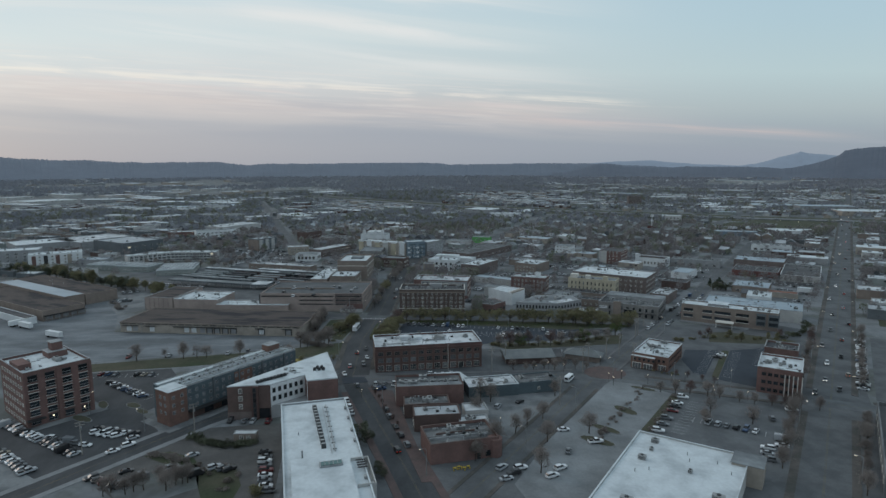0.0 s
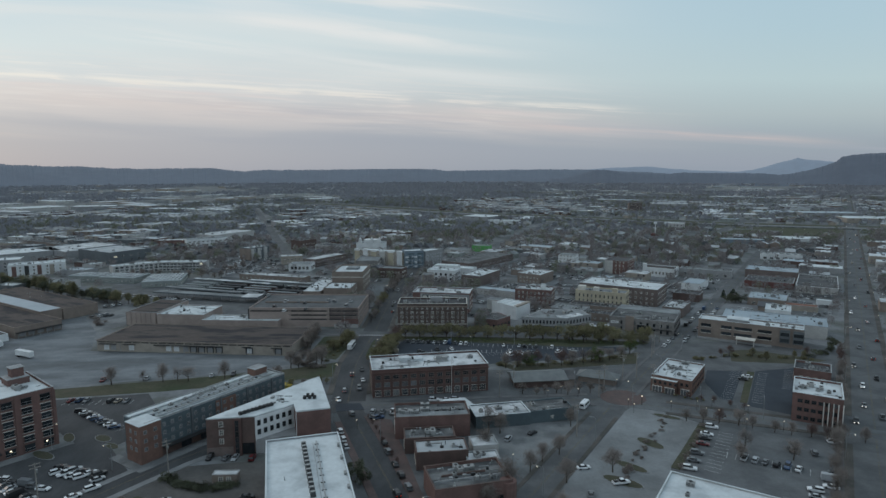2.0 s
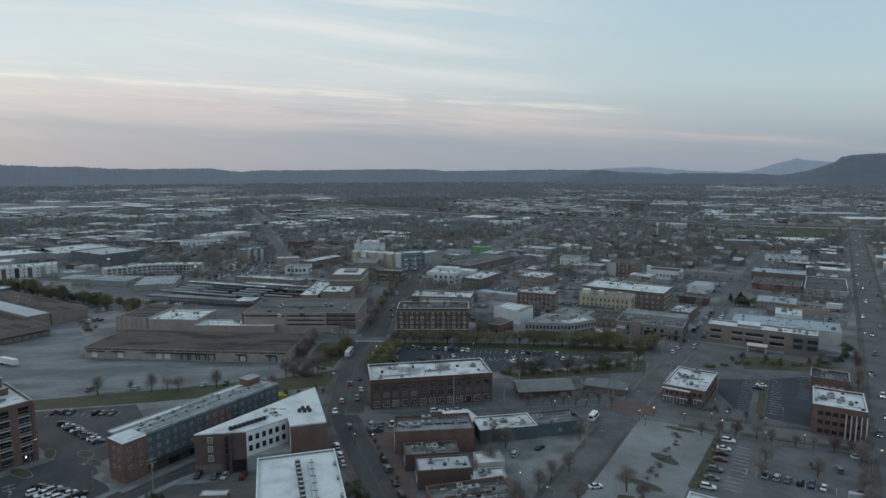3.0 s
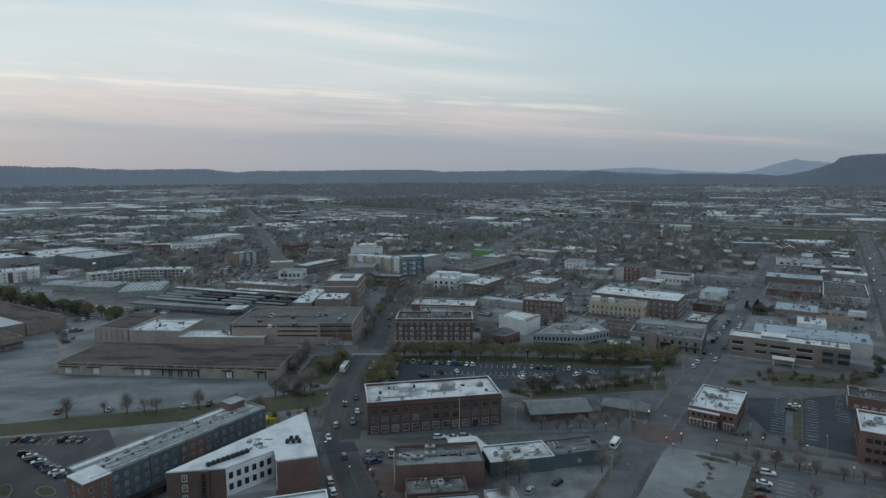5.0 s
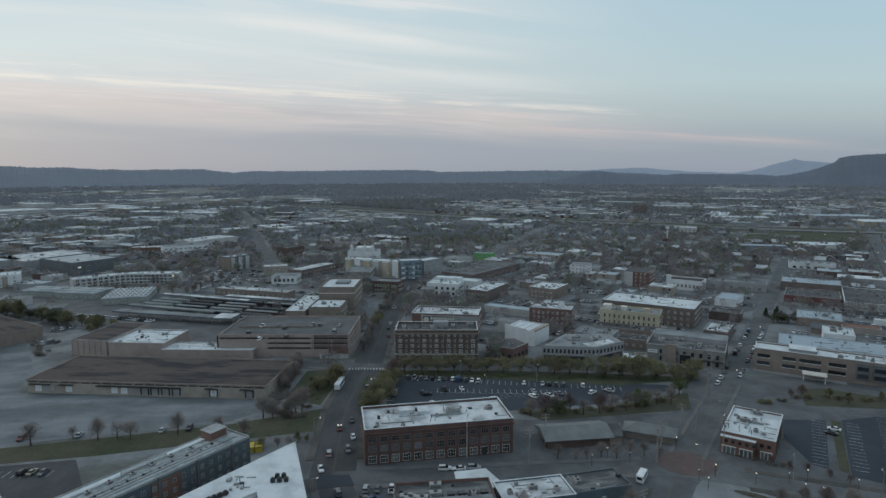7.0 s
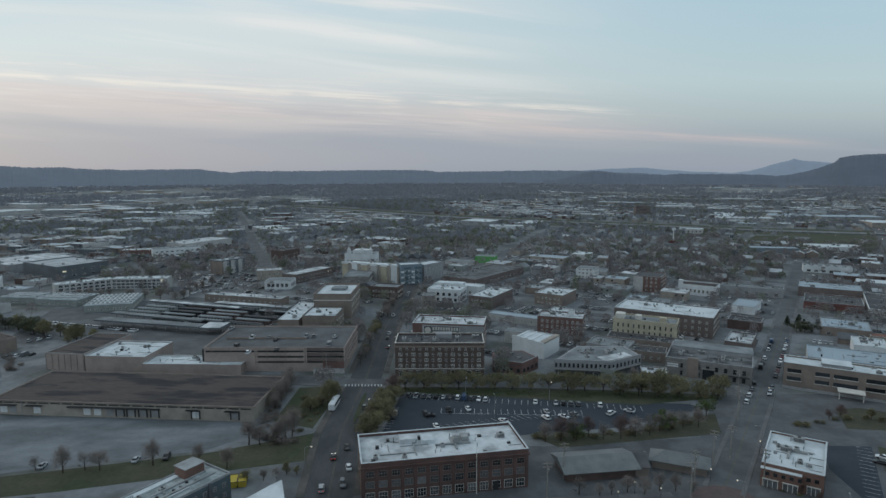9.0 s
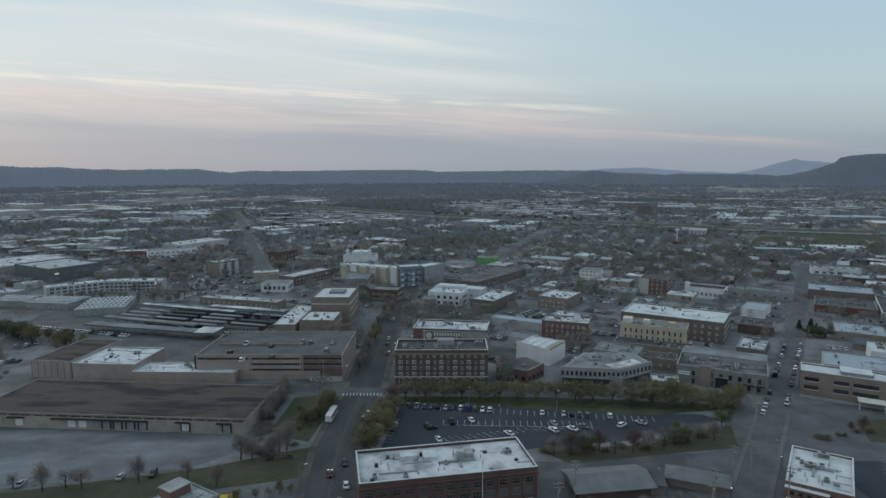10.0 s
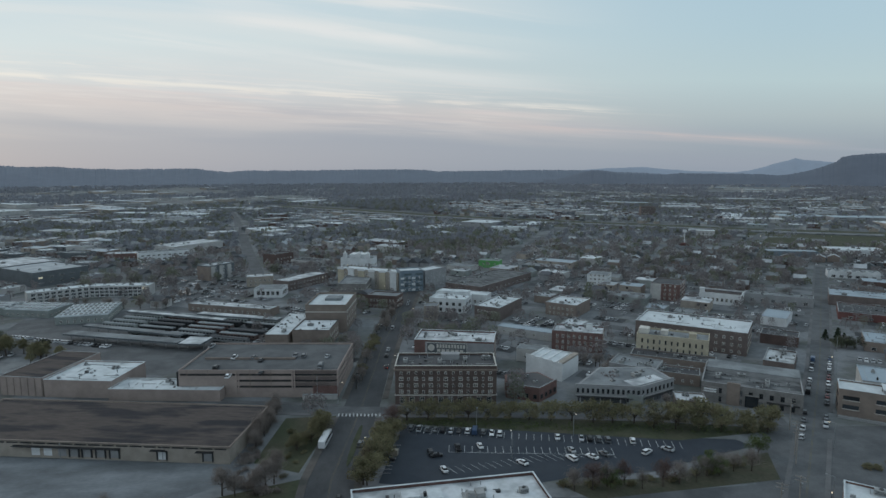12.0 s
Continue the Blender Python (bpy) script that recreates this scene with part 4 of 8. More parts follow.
part("brick_tower", Shape().box(-33.6, -25.8, -7.6, 1.0, -0.3, 13.6), ORANGE_BRICK, SLATE, "orange brick stair tower")
part("tower_roof", Shape().box(-33.75, -25.65, -7.75, 1.15, 13.602, 13.8), WHITE_ROOF, SLATE)
part("brick_bay", Shape().box(-3, 6, -6.8, -6.5, -0.3, 12.6), ORANGE_BRICK, SLATE, "orange brick bay")
part("brick_base", Shape().box(-25.7, 31, -6.75, -6.502, -0.3, 3.6), DARK_BRICK, SLATE, "brown brick ground floor")
part("canopy", Shape().box(-25.6, 2, -9.4, -6.8, 3.5, 3.8), DARK_METAL, SLATE)
part("roof_house", Shape().box(22, 28, 1, 6, 13.3, 16.2), ORANGE_BRICK, SLATE)
part("roof_house_top", Shape().box(21.8, 28.2, 0.8, 6.2, 16.202, 16.4), COPING, SLATE)
for k in range(7):
    roof_unit(SLATE, -22 + k * 6.2, 1.6 + (k % 3) * 0.5, 13.3, 1.6, 1.1, 0.8, mat=UNIT)
for y, x0, x1, mat in ((-3.9, -24, 20, WORN_ROOF), (-2.6, -20, 29, UNIT), (-0.6, -28, 12, WORN_ROOF), (0.4, -12, 28, COPING), (3.2, -30, -4, WORN_ROOF)):
    part("duct_run", Shape().box(x0, x1, y, y + 0.5, 13.302, 13.75), mat, SLATE)
for k in range(22):
    part("vent_hood", Shape().box(-25 + k * 2.3, -24.5 + k * 2.3, -1.9 + (k % 3) * 0.5, -1.1 + (k % 3) * 0.5, 13.302, 13.8), UNIT if k % 2 else DARK_METAL, SLATE)
for k in range(5):
    part("facade_fin", Shape().box(-24 + k * 12.4 - 1.9, -24 + k * 12.4 - 1.2, -6.95, -6.5, 3.6, 13.6), SLATE_WALL, SLATE)
for z in (6.9, 9.9):
    part("floor_band", Shape().box(-25.7, 31, -6.58, -6.5, z - 0.1, z + 0.08), SLATE_WALL, SLATE)
fr, panes, joined = window_mesh(1.2, 1.4, GREY_WALL, 2)
for k in range(18):
    for z in (4.4, 7.4, 10.4):
        x = -24.0 + k * 3.1
        win = part("window", fr, None, SLATE, at=Matrix.Translation((x, -6.52 if not -3.5 < x < 6.5 else -6.82, z)))
        part("pane", panes[(CURTAINED if (k * 7 + int(z)) % 4 else GLASS).name], None, win)
for k in range(2):
    for z in (4.4, 7.4, 10.4):
        win = part("window", fr, None, SLATE, at=Matrix.Translation((-31.6 + k * 3.6, -7.62, z)))
        part("pane", panes[GLASS.name], None, win)
for k in range(2):
    for z in (4.4, 7.4, 10.4):
        win = part("window", fr, None, SLATE, at=Matrix.Translation((-33.62, -2.2 - k * 3.0, z)) @ Matrix.Rotation(radians(270), 4, "Z"))
        part("pane", panes[GLASS.name], None, win)

for k in range(6):
    part("shop_opening", Shape().box(-18 + k * 8, -14 + k * 8, -6.85, -6.74, 0.2, 2.9), GLASS, SLATE, "dark ground floor opening")
for label, pts in (("pale concrete walk before the slate apartments", ((-37, -12.1), (31, -12.1), (31, -6.8), (-33.4, -7.7), (-33.4, 7), (-37, 7))), ):
    turn = Matrix.Rotation(radians(50.5), 2)
    laid("pavement", label, [tuple(turn @ Vector(p) + Vector((-66, 247))) for p in pts], 0.16, CONCRETE)
turn = Matrix.Rotation(radians(45), 2)
laid("pavement", "pale concrete walk round the brick apartments", [tuple(turn @ Vector(p) + Vector((-136.2, 238.4))) for p in ((-14, -18), (15.5, -18), (15.5, 15), (11.7, 15), (11.7, -13.6), (-14, -13.6))], 0.16, CONCRETE)

# ---- V-shaped brick and white apartments ----
VEE = thing("courtyard_apartments", "brick apartments with a white courtyard and a white V-shaped roof", "building", -38, 236, 0, 0)
WING_W = [(-23, -15.5), (-6.6, -14.8), (5.5, -5.0), (12, 24.5), (9, 21.5)]
WING_E = [(7.2, -12), (19.2, -10), (12, 24.5), (5.5, -5.0)]
part("wall", Shape().prism(WING_W, -0.3, 13.5), DARK_BRICK, VEE, "brown brick west wing")
part("wall", Shape().prism(WING_E, -0.3, 13.4), BRICK, VEE)


part("roof", Shape().prism(WING_W, 13.502, 13.9), WHITE_ROOF, VEE)
part("roof", Shape().prism(WING_E, 13.402, 13.906), WHITE_ROOF, VEE)
COURT_A, COURT_B = Vector((-6.6, -14.9)), Vector((5.6, -5.1))
way = (COURT_B - COURT_A).normalized()
turn = math.degrees(math.atan2(way.y, way.x))
part("court_wall", Shape().box(0, (COURT_B - COURT_A).length, -0.2, 0.0, 4.5, 13.45), WHITE_WALL, VEE, "white courtyard wall", at=pose(COURT_A.x, COURT_A.y, 0, 0, 0, turn))
part("court_wall", Shape().box(-0.2, 0.0, -6.7, 0, 4.5, 13.35), WHITE_WALL, VEE, "white courtyard wall", at=pose(7.1, -5.4, 0, 0, 0, 2))
part("court_deck", Shape().prism([(-6.6, -15), (7.0, -12.3), (7.0, -6), (5.4, -5.2)], -0.3, 5.2), GREY_WALL, VEE)
fr, panes, joined = window_mesh(1.3, 1.9, DARK_METAL, 2)
for k in range(6):
    for z in (6.8, 10.2):
        p = COURT_A + way * (1.4 + k * 2.45)
        nrm = Vector((way.y, -way.x)) * 0.22
        win = part("window", fr, None, VEE, at=pose(p.x + nrm.x, p.y + nrm.y, z, 0, 0, turn))
        part("pane", panes[GLASS.name], None, win)
for k in range(5):
    for z in (1.2, 4.4, 7.6, 10.6):
        if k == 1 and z > 4:
            win = part("window", window_mesh(1.5, 2.0, TRIM, 2)[0], None, VEE, at=pose(-21.2 + k * 3.2, -15.55 + k * 0.14, z, 0, 0, 2.4))
            part("pane", window_mesh(1.5, 2.0, TRIM, 2)[1][GLASS.name], None, win)
part("base_course", Shape().prism([(-23.1, -15.7), (-14.1, -15.25), (-14.1, -15.0), (-23.1, -15.3)], -0.3, 3.2), GREY_BRICK, VEE)
part("stair_bay", Shape().prism([(-14.0, -15.95), (-11.2, -15.85), (-11.2, -14.9), (-14.0, -15.0)], -0.3, 13.46), OLD_BRICK, VEE, "projecting stair bay of dark brick")
part("court_glazing", Shape().box(-11.0, -7.0, -15.3, -14.9, 0.4, 4.2), GLASS, VEE, "dark glazed corner under the court")
for k in range(6):
    win = part("window", fr, None, VEE, "tall stair window", at=pose(-12.6, -15.97, 0.8 + k * 2.05, 0, 0, 2.4))
    part("pane", panes[GLASS.name], None, win)
roof_clutter(VEE, 9, 9, 13.91, random.Random(8), 16)
for k in range(9):
    p = COURT_A + way * (-3.0 + k * 1.5) + Vector((-way.y, way.x)) * 4.5
    roof_unit(VEE, p.x, p.y, 13.9, 1.2, 1.2, 1.0, turn, DARK_METAL)
for k in range(5):
    roof_unit(VEE, 9 + k * 0.9, -0.5 + (k % 2) * 2.2, 13.91, 1.2, 1.2, 1.1, 0, DARK_METAL)

# ---- long white-roofed hall ----
HALL = building("white_roofed_hall", "long hall with a bright white membrane roof and skylight", -19.2, 165, 23.3, 86, 11.2, 9.8, GREY_WALL, WHITE_ROOF, "r10", (1.6, 1.8), 3, 1.2, 3.2, 0.6, WHITE_ROOF, n_vents=4)
part("upper_hall", Shape().box(-9.5, 7.5, -42, -4, 11.2, 13.0), WHITE_ROOF, HALL)
part("skylight", Shape().box(-1.5, 5.2, -11.5, -8.6, 13.0, 13.5, 1).box(-1.2, 4.9, -11.2, -8.9, 13.5, 13.62, 0), (SKYLIGHT, STEEL), HALL, "green glass skylight")
for k in range(6):
    part("skylight_bar", Shape().box(-1.2 + k * 1.22, -1.1 + k * 1.22, -11.3, -8.8, 13.62, 13.7), STEEL, HALL)
part("flue", Shape().box(-6.2, -5.7, -1.5, -1.0, 11.2, 14.0), STEEL, HALL)
HOOD = Shape().add([(-0.8, -0.9, 0), (0.8, -0.9, 0), (0.8, 0.9, 0), (-0.8, 0.9, 0), (-0.7, -0.2, 1.3), (0.7, -0.2, 1.3), (0.7, 0.8, 1.3), (-0.7, 0.8, 1.3)], [(4, 5, 6, 7), (1, 2, 6, 5), (2, 3, 7, 6), (3, 0, 4, 7)]).add([(-0.8, -0.9, 0), (0.8, -0.9, 0), (0.7, -0.2, 1.3), (-0.7, -0.2, 1.3)], [(0, 1, 2, 3)], 1).mesh("vent_hood", UNIT, DARK_METAL)
for k in range(13):
    part("vent_hood", HOOD, None, HALL, at=pose(0.9 - k * 0.07, 5 + k * 2.65, 11.26))
part("pipe_rail", Shape().box(3.9, 4.3, 1, 38.5, 11.5, 11.8).box(2.9, 3.05, 0, 38, 11.4, 11.5), STEEL, HALL)
for k in range(9):
    part("pipe_stand", Shape().box(3.5, 4.7, 3 + k * 4.2, 3.25 + k * 4.2, 11.26, 11.5), DARK_METAL, HALL)
for y in (-34, -18, 6, 14, 24, 33):
    part("edge_box", Shape().box(10.4, 11.1, y, y + 1.4, 11.26, 12.1), UNIT, HALL)
part("stair_tower", Shape().box(8.0, 13.2, -22, -6, -0.3, 10.6), PALE_WALL, HALL)
part("stair_parapet", Shape().box(8.0, 13.2, -22, -21.7, 10.602, 12.2).box(12.9, 13.2, -21.7, -6, 10.602, 12.2).box(8, 12.9, -6.3, -6, 10.602, 12.2), PALE_WALL, HALL)
for k in range(4):
    part("pergola_slat", Shape().box(9.2, 12.0, -13 + k * 1.5, -12.4 + k * 1.5, 12.3, 12.5), DARK_METAL, HALL)

# ---- flat-roofed store ----
STORE = building("flat_roofed_store", "large store under a bright white flat roof", 83.5, 147, 35, 60, 6.0, -38.5, PALE_WALL, WHITE_ROOF, "", parapet=0.5, coping=WHITE_ROOF, units=9, n_vents=8)
part("entrance_wing", Shape().box(13, 22, 22, 30.5, -0.3, 6.8), TAN, STORE)
part("wing_roof", Shape().box(12.8, 22.2, 21.8, 30.7, 6.802, 7.0), GREY_ROOF, STORE)

# ---- shops along the main street ----
SHOP = building("brick_shop", "two-storey brick shop with a grey flat roof", 18.5, 234, 28, 14, 7.6, 0, BRICK, PATCHED_ROOF, "l4 r3", (1.3, 1.7), 2, 0.9, 3.6, 0.8, DARK_BRICK, units=7, n_vents=6)
part("roof_step", Shape().box(-13.6, 13.6, -6.6, -1.6, 7.66, 8.1), GREY_ROOF, SHOP)
for k in range(8):
    part("skylight", Shape().box(-12 + k * 3.2, -10 + k * 3.2, -0.8, 1.0, 7.66, 8.3), GLASS, SHOP, "dark roof light")
building("brick_shop", "low brick shop with a grey roof and skylights", 16.5, 219.5, 18, 9, 5.0, 0, DARK_BRICK, PATCHED_ROOF, "l3", (1.3, 1.7), 1, 1.0, 3.4, 0.6, DARK_BRICK, units=3, n_vents=4)
building("brick_shop", "narrow dark brick shop with a pale roof", 19.5, 207.5, 17.5, 9.5, 5.8, 1, DARK_BRICK, WORN_ROOF, "l3", (1.2, 1.6), 1, 1.0, 3.0, 0.4, DARK_BRICK, units=2, n_vents=3)
building("white_annex", "small white annex behind the shops", 35, 212, 9, 8, 4.6, 3, PALE_WALL, STAINED_ROOF, "f2", (1.2, 1.5), 1, 1.2, parapet=0.4)
building("brick_annex", "low grey annex behind the shops", 33, 203, 11, 7, 3.6, 2, GREY_WALL, STAINED_ROOF, "r2", (1.2, 1.5), 1, 1.0, parapet=0.4, units=4)
CORNER = building("corner_shop", "red brick corner shop with a grey roof", 25.5, 186, 24, 15, 6.2, 9, BRICK, PATCHED_ROOF, "r4", (1.8, 2.2), 1, 0.8, 3.0, 0.9, DARK_BRICK, units=6, n_vents=6)
for k in range(3):
    part("roof_kerb", Shape().box(-11 + k * 3, 10 - k * 4, -2.4 + k * 3.2, -2.1 + k * 3.2, 6.26, 6.9), (COPING, DARK_BRICK, WORN_ROOF)[k], CORNER)
part("door", Shape().box(4.2, 5.4, -7.62, -7.5, 0, 2.3), DARK_METAL, CORNER)
part("shop_window", Shape().box(7.2, 9.0, -7.62, -7.5, 0.8, 2.8), GLASS, CORNER)
part("corner_bay", Shape().tube((11, -6, 0), (11, -6, 6.3), 2.6, 2.6, 12), BRICK, CORNER)
building("long_shed", "long low shed with a stained white roof", 46, 239.5, 22, 12, 4.6, 5, BLUE_PANEL, STAINED_ROOF, "", (1.4, 1.4), 1, 1.2, parapet=0.4, units=3, coping=WHITE_ROOF)
building("long_shed", "long low blue-grey shed with a dull flat roof", 66, 242, 18.5, 11, 4.6, 8, BLUE_PANEL, PATCHED_ROOF, "f1", (1.2, 1.2), 1, 1.4, parapet=0.3, coping=BLUE_PANEL, units=2)
LOW = thing("white_shed", "low white-roofed shed behind the brick shop", "building", 0, 0)
LOW_RIM = [(24, 253), (34, 254), (37, 245.6), (33.6, 241.6), (24, 241.6)]
part("wall", Shape().prism(LOW_RIM, -0.3, 4.2), PALE_WALL, LOW)
part("roof", Shape().prism([(23.8, 253.2), (34.2, 254.2), (37.2, 245.5), (33.8, 241.3), (23.8, 241.3)], 4.202, 4.5), WHITE_ROOF, LOW)
# open sides are filled by a dark block, for the shade under the roof
gabled("market_pavilion", "market hall under a wide grey metal roof, dark walls for shade", 72, 280.5, 23, 12.5, 3.4, 1, DARK_BRICK, DARK_SHEET, 2.2, 1.4)
gabled("market_annex", "small annex under a dark metal roof", 86, 281, 6, 12, 3.2, -8, BROWN_TAN, DARK_ROOF, 2.0, 0.6)
gabled("old_depot", "low depot under a grey hipped roof", 101, 279, 17, 7, 3.0, -30, BROWN_TAN, DARK_SHEET, 2.4, 1.2, 5.0)
building("white_hut", "small white hut beside the sheds", 90, 285, 3.2, 3, 2.6, -20, WHITE_WALL, WHITE_ROOF, parapet=0.1)

# ---- brick offices by the lots ----
OFFICE_D = building("brick_office", "two-storey orange brick office with a white roof", 136.6, 271.0, 17, 27.5, 6.6, -40, ORANGE_BRICK, WHITE_ROOF, "r8", (1.2, 1.4), 2, 0.9, 3.1, 0.6, WHITE_ROOF, frames=DARK_METAL, units=5, n_vents=4)
windows(OFFICE_D, 17, 27.5, "f", 7, (4.2,), 1.2, 1.3, DARK_METAL, 2, 0.8, pale=0.1)
part("front_wing", Shape().box(-8.5, 2.6, -15.4, -13.75, -0.3, 5.9), ORANGE_BRICK, OFFICE_D)
part("wing_roof", Shape().box(-8.6, 2.7, -15.5, -13.75, 5.902, 6.1), WHITE_ROOF, OFFICE_D)
windows(OFFICE_D, 17, 30.8, "f", 7, (4.0,), 1.1, 1.2, DARK_METAL, 2, 0.8, pale=0.1, skip=[(5, 4.0), (6, 4.0)])
for x0, x1, y in ((-7.8, -3.6, -15.4), (-2.2, 1.8, -15.4), (4.2, 7.6, -13.75)):
    front = part("shopfront", Shape().box(x0, x1, y - 0.1, y, 0.2, 2.7), CURTAINED, OFFICE_D, "white-framed shopfront")
    for k in range(4):
        part("mullion", Shape().box(x0 + k * (x1 - x0) / 3 - 0.08, x0 + k * (x1 - x0) / 3 + 0.08, y - 0.2, y - 0.1, 0.2, 2.7), TRIM, front)
    part("fascia", Shape().box(x0 - 0.2, x1 + 0.2, y - 0.3, y, 2.7, 2.95), TRIM, OFFICE_D, "white shop fascia")
part("duct", Shape().box(-2.2, -1.4, -6, 3, 6.7, 7.3).box(-1.4, 3.4, 0.4, 1.2, 6.7, 7.3), UNIT, OFFICE_D)
OFFICE_E = building("brick_office", "three-storey red brick office with white pillars and a white roof", 174.6, 230.9, 17, 21.4, 10.8, -37, BRICK, WHITE_ROOF, "l6 r6", (1.7, 1.5), 3, 1.0, 3.4, 0.8, WHITE_ROOF, DARK_METAL, units=6, n_vents=4)
windows(OFFICE_E, 17, 21.4, "f", 6, (1.0, 4.4, 7.8), 1.7, 1.5, DARK_METAL, 2)
for k in range(5):
    part("pillar", Shape().box(2.0 + k * 1.6, 2.35 + k * 1.6, -11.7, -11.3, 0, 9.6), TRIM, OFFICE_E, "white pillar")
building("low_office", "low brick office with a dark flat roof", 203, 271, 15, 14, 5.2, -38, BRICK, DARK_ROOF, "l4 f4", (1.6, 1.5), 1, 1.3, parapet=1.0, units=5)

building("unfinished_block", "unfinished dark building with a pale concrete rim", 181, 160, 30, 66, 6.0, -39, CONCRETE, DARK_ROOF, "l8", (2.4, 1.8), 1, 2.0, parapet=1.2, coping=CONCRETE)

# ---- warehouse and the buildings behind it ----
WARE = building("warehouse", "long tan warehouse with loading doors and a weathered brown roof", -98.6, 363.8, 111, 36, 5.9, -11.5, TAN, RUST_ROOF, "", parapet=0.0)
part("eave_band", Shape().ring(111.8, 36.8, 0.5, 5.95, 6.3), BROWN_TAN, WARE)
for k in range(22):
    part("clerestory", Shape().box(-54.6 + k * 5.0, -50.4 + k * 5.0, -18.05, -17.9, 5.0, 5.5), DARK_METAL, WARE)
for k, (x, kind) in enumerate(((-50, 0), (-46, 1), (-35.5, 0), (-14, 0), (-9.5, 0), (-4.2, 1), (0.2, 2), (4.8, 2), (9.8, 2), (14.8, 2), (31.8, 3), (48, 2))):
    door = part("loading_door", Shape().box(x - 1.5, x + 1.5, -18.1, -17.95, 0.9, 3.7), WHITE_WALL if kind in (0, 3) else GREY_WALL, WARE)
    if kind > 1:
        part("door_seal", Shape().box(x - 1.9, x - 1.5, -18.4, -18.0, 0.7, 4.0).box(x + 1.5, x + 1.9, -18.4, -18.0, 0.7, 4.0).box(x - 1.9, x + 1.9, -18.4, -18.0, 3.7, 4.1), DARK_METAL, door)
for x0, x1 in ((-22, 17), (-54, -44), (-40, -33), (28, 33), (44, 50)):
    part("awning", Shape().box(x0, x1, -19.4, -18.0, 4.2, 4.4), DARK_METAL, WARE)
for k in range(3):
    part("downpipe", Shape().tube((-42 + k * 37, -18.15, 0), (-42 + k * 37, -18.15, 6), 0.12, 0.12, 6), COPING, WARE)
SHED = building("factory_shed", "windowless tan shed with a brown roof", -149, 431, 21, 38, 8.4, -14, PINK_TAN, RUST_ROOF, parapet=0.2)
for k in range(7):
    part("wall_rib", Shape().box(-10.4 + k * 3.4, -10.1 + k * 3.4, -19.15, -19.0, 0, 8.3), BROWN_TAN, SHED)
building("white_roofed_shop", "pinkish tan workshop with a stained white roof", -125, 420, 31, 27, 7.4, -11, PINK_TAN, WHITE_ROOF, parapet=0.5, coping=WHITE_ROOF, units=3)
building("low_workshop", "low tan workshop with a white flat roof", -87.5, 404.5, 49, 14, 4.8, -9, PINK_TAN, WHITE_ROOF, parapet=0.4, coping=WHITE_ROOF, units=5)

# ---- parking garage ----
GARAGE = thing("parking_garage", "tan brick parking garage with open decks", "building", -46, 418, 0, -7.5)
# a solid dark box takes the place of the shade between the decks
part("wall", Shape().box(-36, 33.4, -20.8, 20.8, -0.3, 11.4), DARK_METAL, GARAGE, "solid dark core for the shade inside the decks")
for k in range(4):
    part("deck_band", Shape().ring(69.8, 42.2, 0.4, 2.6 + 2.7 * k, 4.3 + 2.7 * k) if k else Shape().ring(69.8, 42.2, 0.4, -0.3, 4.3), PINK_TAN, GARAGE)
part("roof", Shape().box(-34.4, 34.4, -20.6, 20.6, 11.4, 11.6), ASPHALT, GARAGE)
for x in (-34.9, -10, -9, 14.5, 15.5, 34.4):
    part("pier", Shape().box(x, x + 0.6, -21.25, -20.9, -0.3, 12.4), PINK_TAN, GARAGE)
part("brick_corner", Shape().box(24, 34.95, -21.4, -20.95, -0.3, 5.2), BRICK, GARAGE)
part("blind_wall", Shape().box(-35.0, -10.0, -21.2, -20.9, 4.2, 9.6), PINK_TAN, GARAGE, "closed concrete wall of the ramp bay")
for k in range(1, 4):
    part("brick_band", Shape().box(15.2, 34.95, -21.2, -20.95, 2.7 + 2.7 * k, 4.2 + 2.7 * k), GREY_BRICK, GARAGE)
for k in range(7):
    part("deck_post", Shape().box(-31.4 + k * 9.2, -31.1 + k * 9.2, -21.12, -20.9, 4.2, 12.4), BROWN_TAN, GARAGE)
part("ramp_wall", Shape().box(-30, 12, -4, -3.6, 11.6, 12.6), BROWN_TAN, GARAGE)
part("light_pole", Shape().tube((26, -22.5, 0), (26, -22.5, 10), 0.12, 0.08, 6), STEEL, GARAGE)
building("site_office", "low white site fence and office below the garage", -22, 391.5, 15, 1.4, 1.9, -7, PALE_WALL, WORN_ROOF, parapet=0.1)

# ---- behind the garage ----
M = building("brown_theatre", "tall brown brick hall with a stepped white roof", -24, 521, 25, 38, 16, -8, BROWN_TAN, WHITE_ROOF, "r6", (1.4, 2.2), 3, 3.0, 4.2, 1.2, BROWN_TAN, band=(12.6, 0.5))
part("roof_house", Shape().box(-4, 6, -2, 8, 16, 17.6), GREY_ROOF, M)
building("white_roofed_annex", "brown annex with a white roof and dark eaves", -31, 484, 21, 25, 9.2, -9, BROWN_TAN, WHITE_ROOF, "r5", (1.3, 1.8), 2, 1.5, 3.4, 0.6, DARK_METAL, units=1)
building("white_roofed_annex", "long annex with a bright white roof", -48, 497, 13, 50, 7.5, -9, BROWN_TAN, WHITE_ROOF, parapet=0.3, coping=WHITE_ROOF, units=2)
building("brick_row", "two-storey red brick row with arched windows", 11.5, 571, 22, 15, 8.5, -22, DARK_BRICK, GREY_ROOF, "f8 r5", (1.3, 1.9), 2, 0.8, 3.8, 0.8)
building("long_grey_block", "long pale block with rows of small windows", -11, 630, 22, 38, 9, -8, STONE_WALL, GREY_ROOF, "r14 f7", (1.2, 1.5), 2, 1.2, 3.5, 0.6)
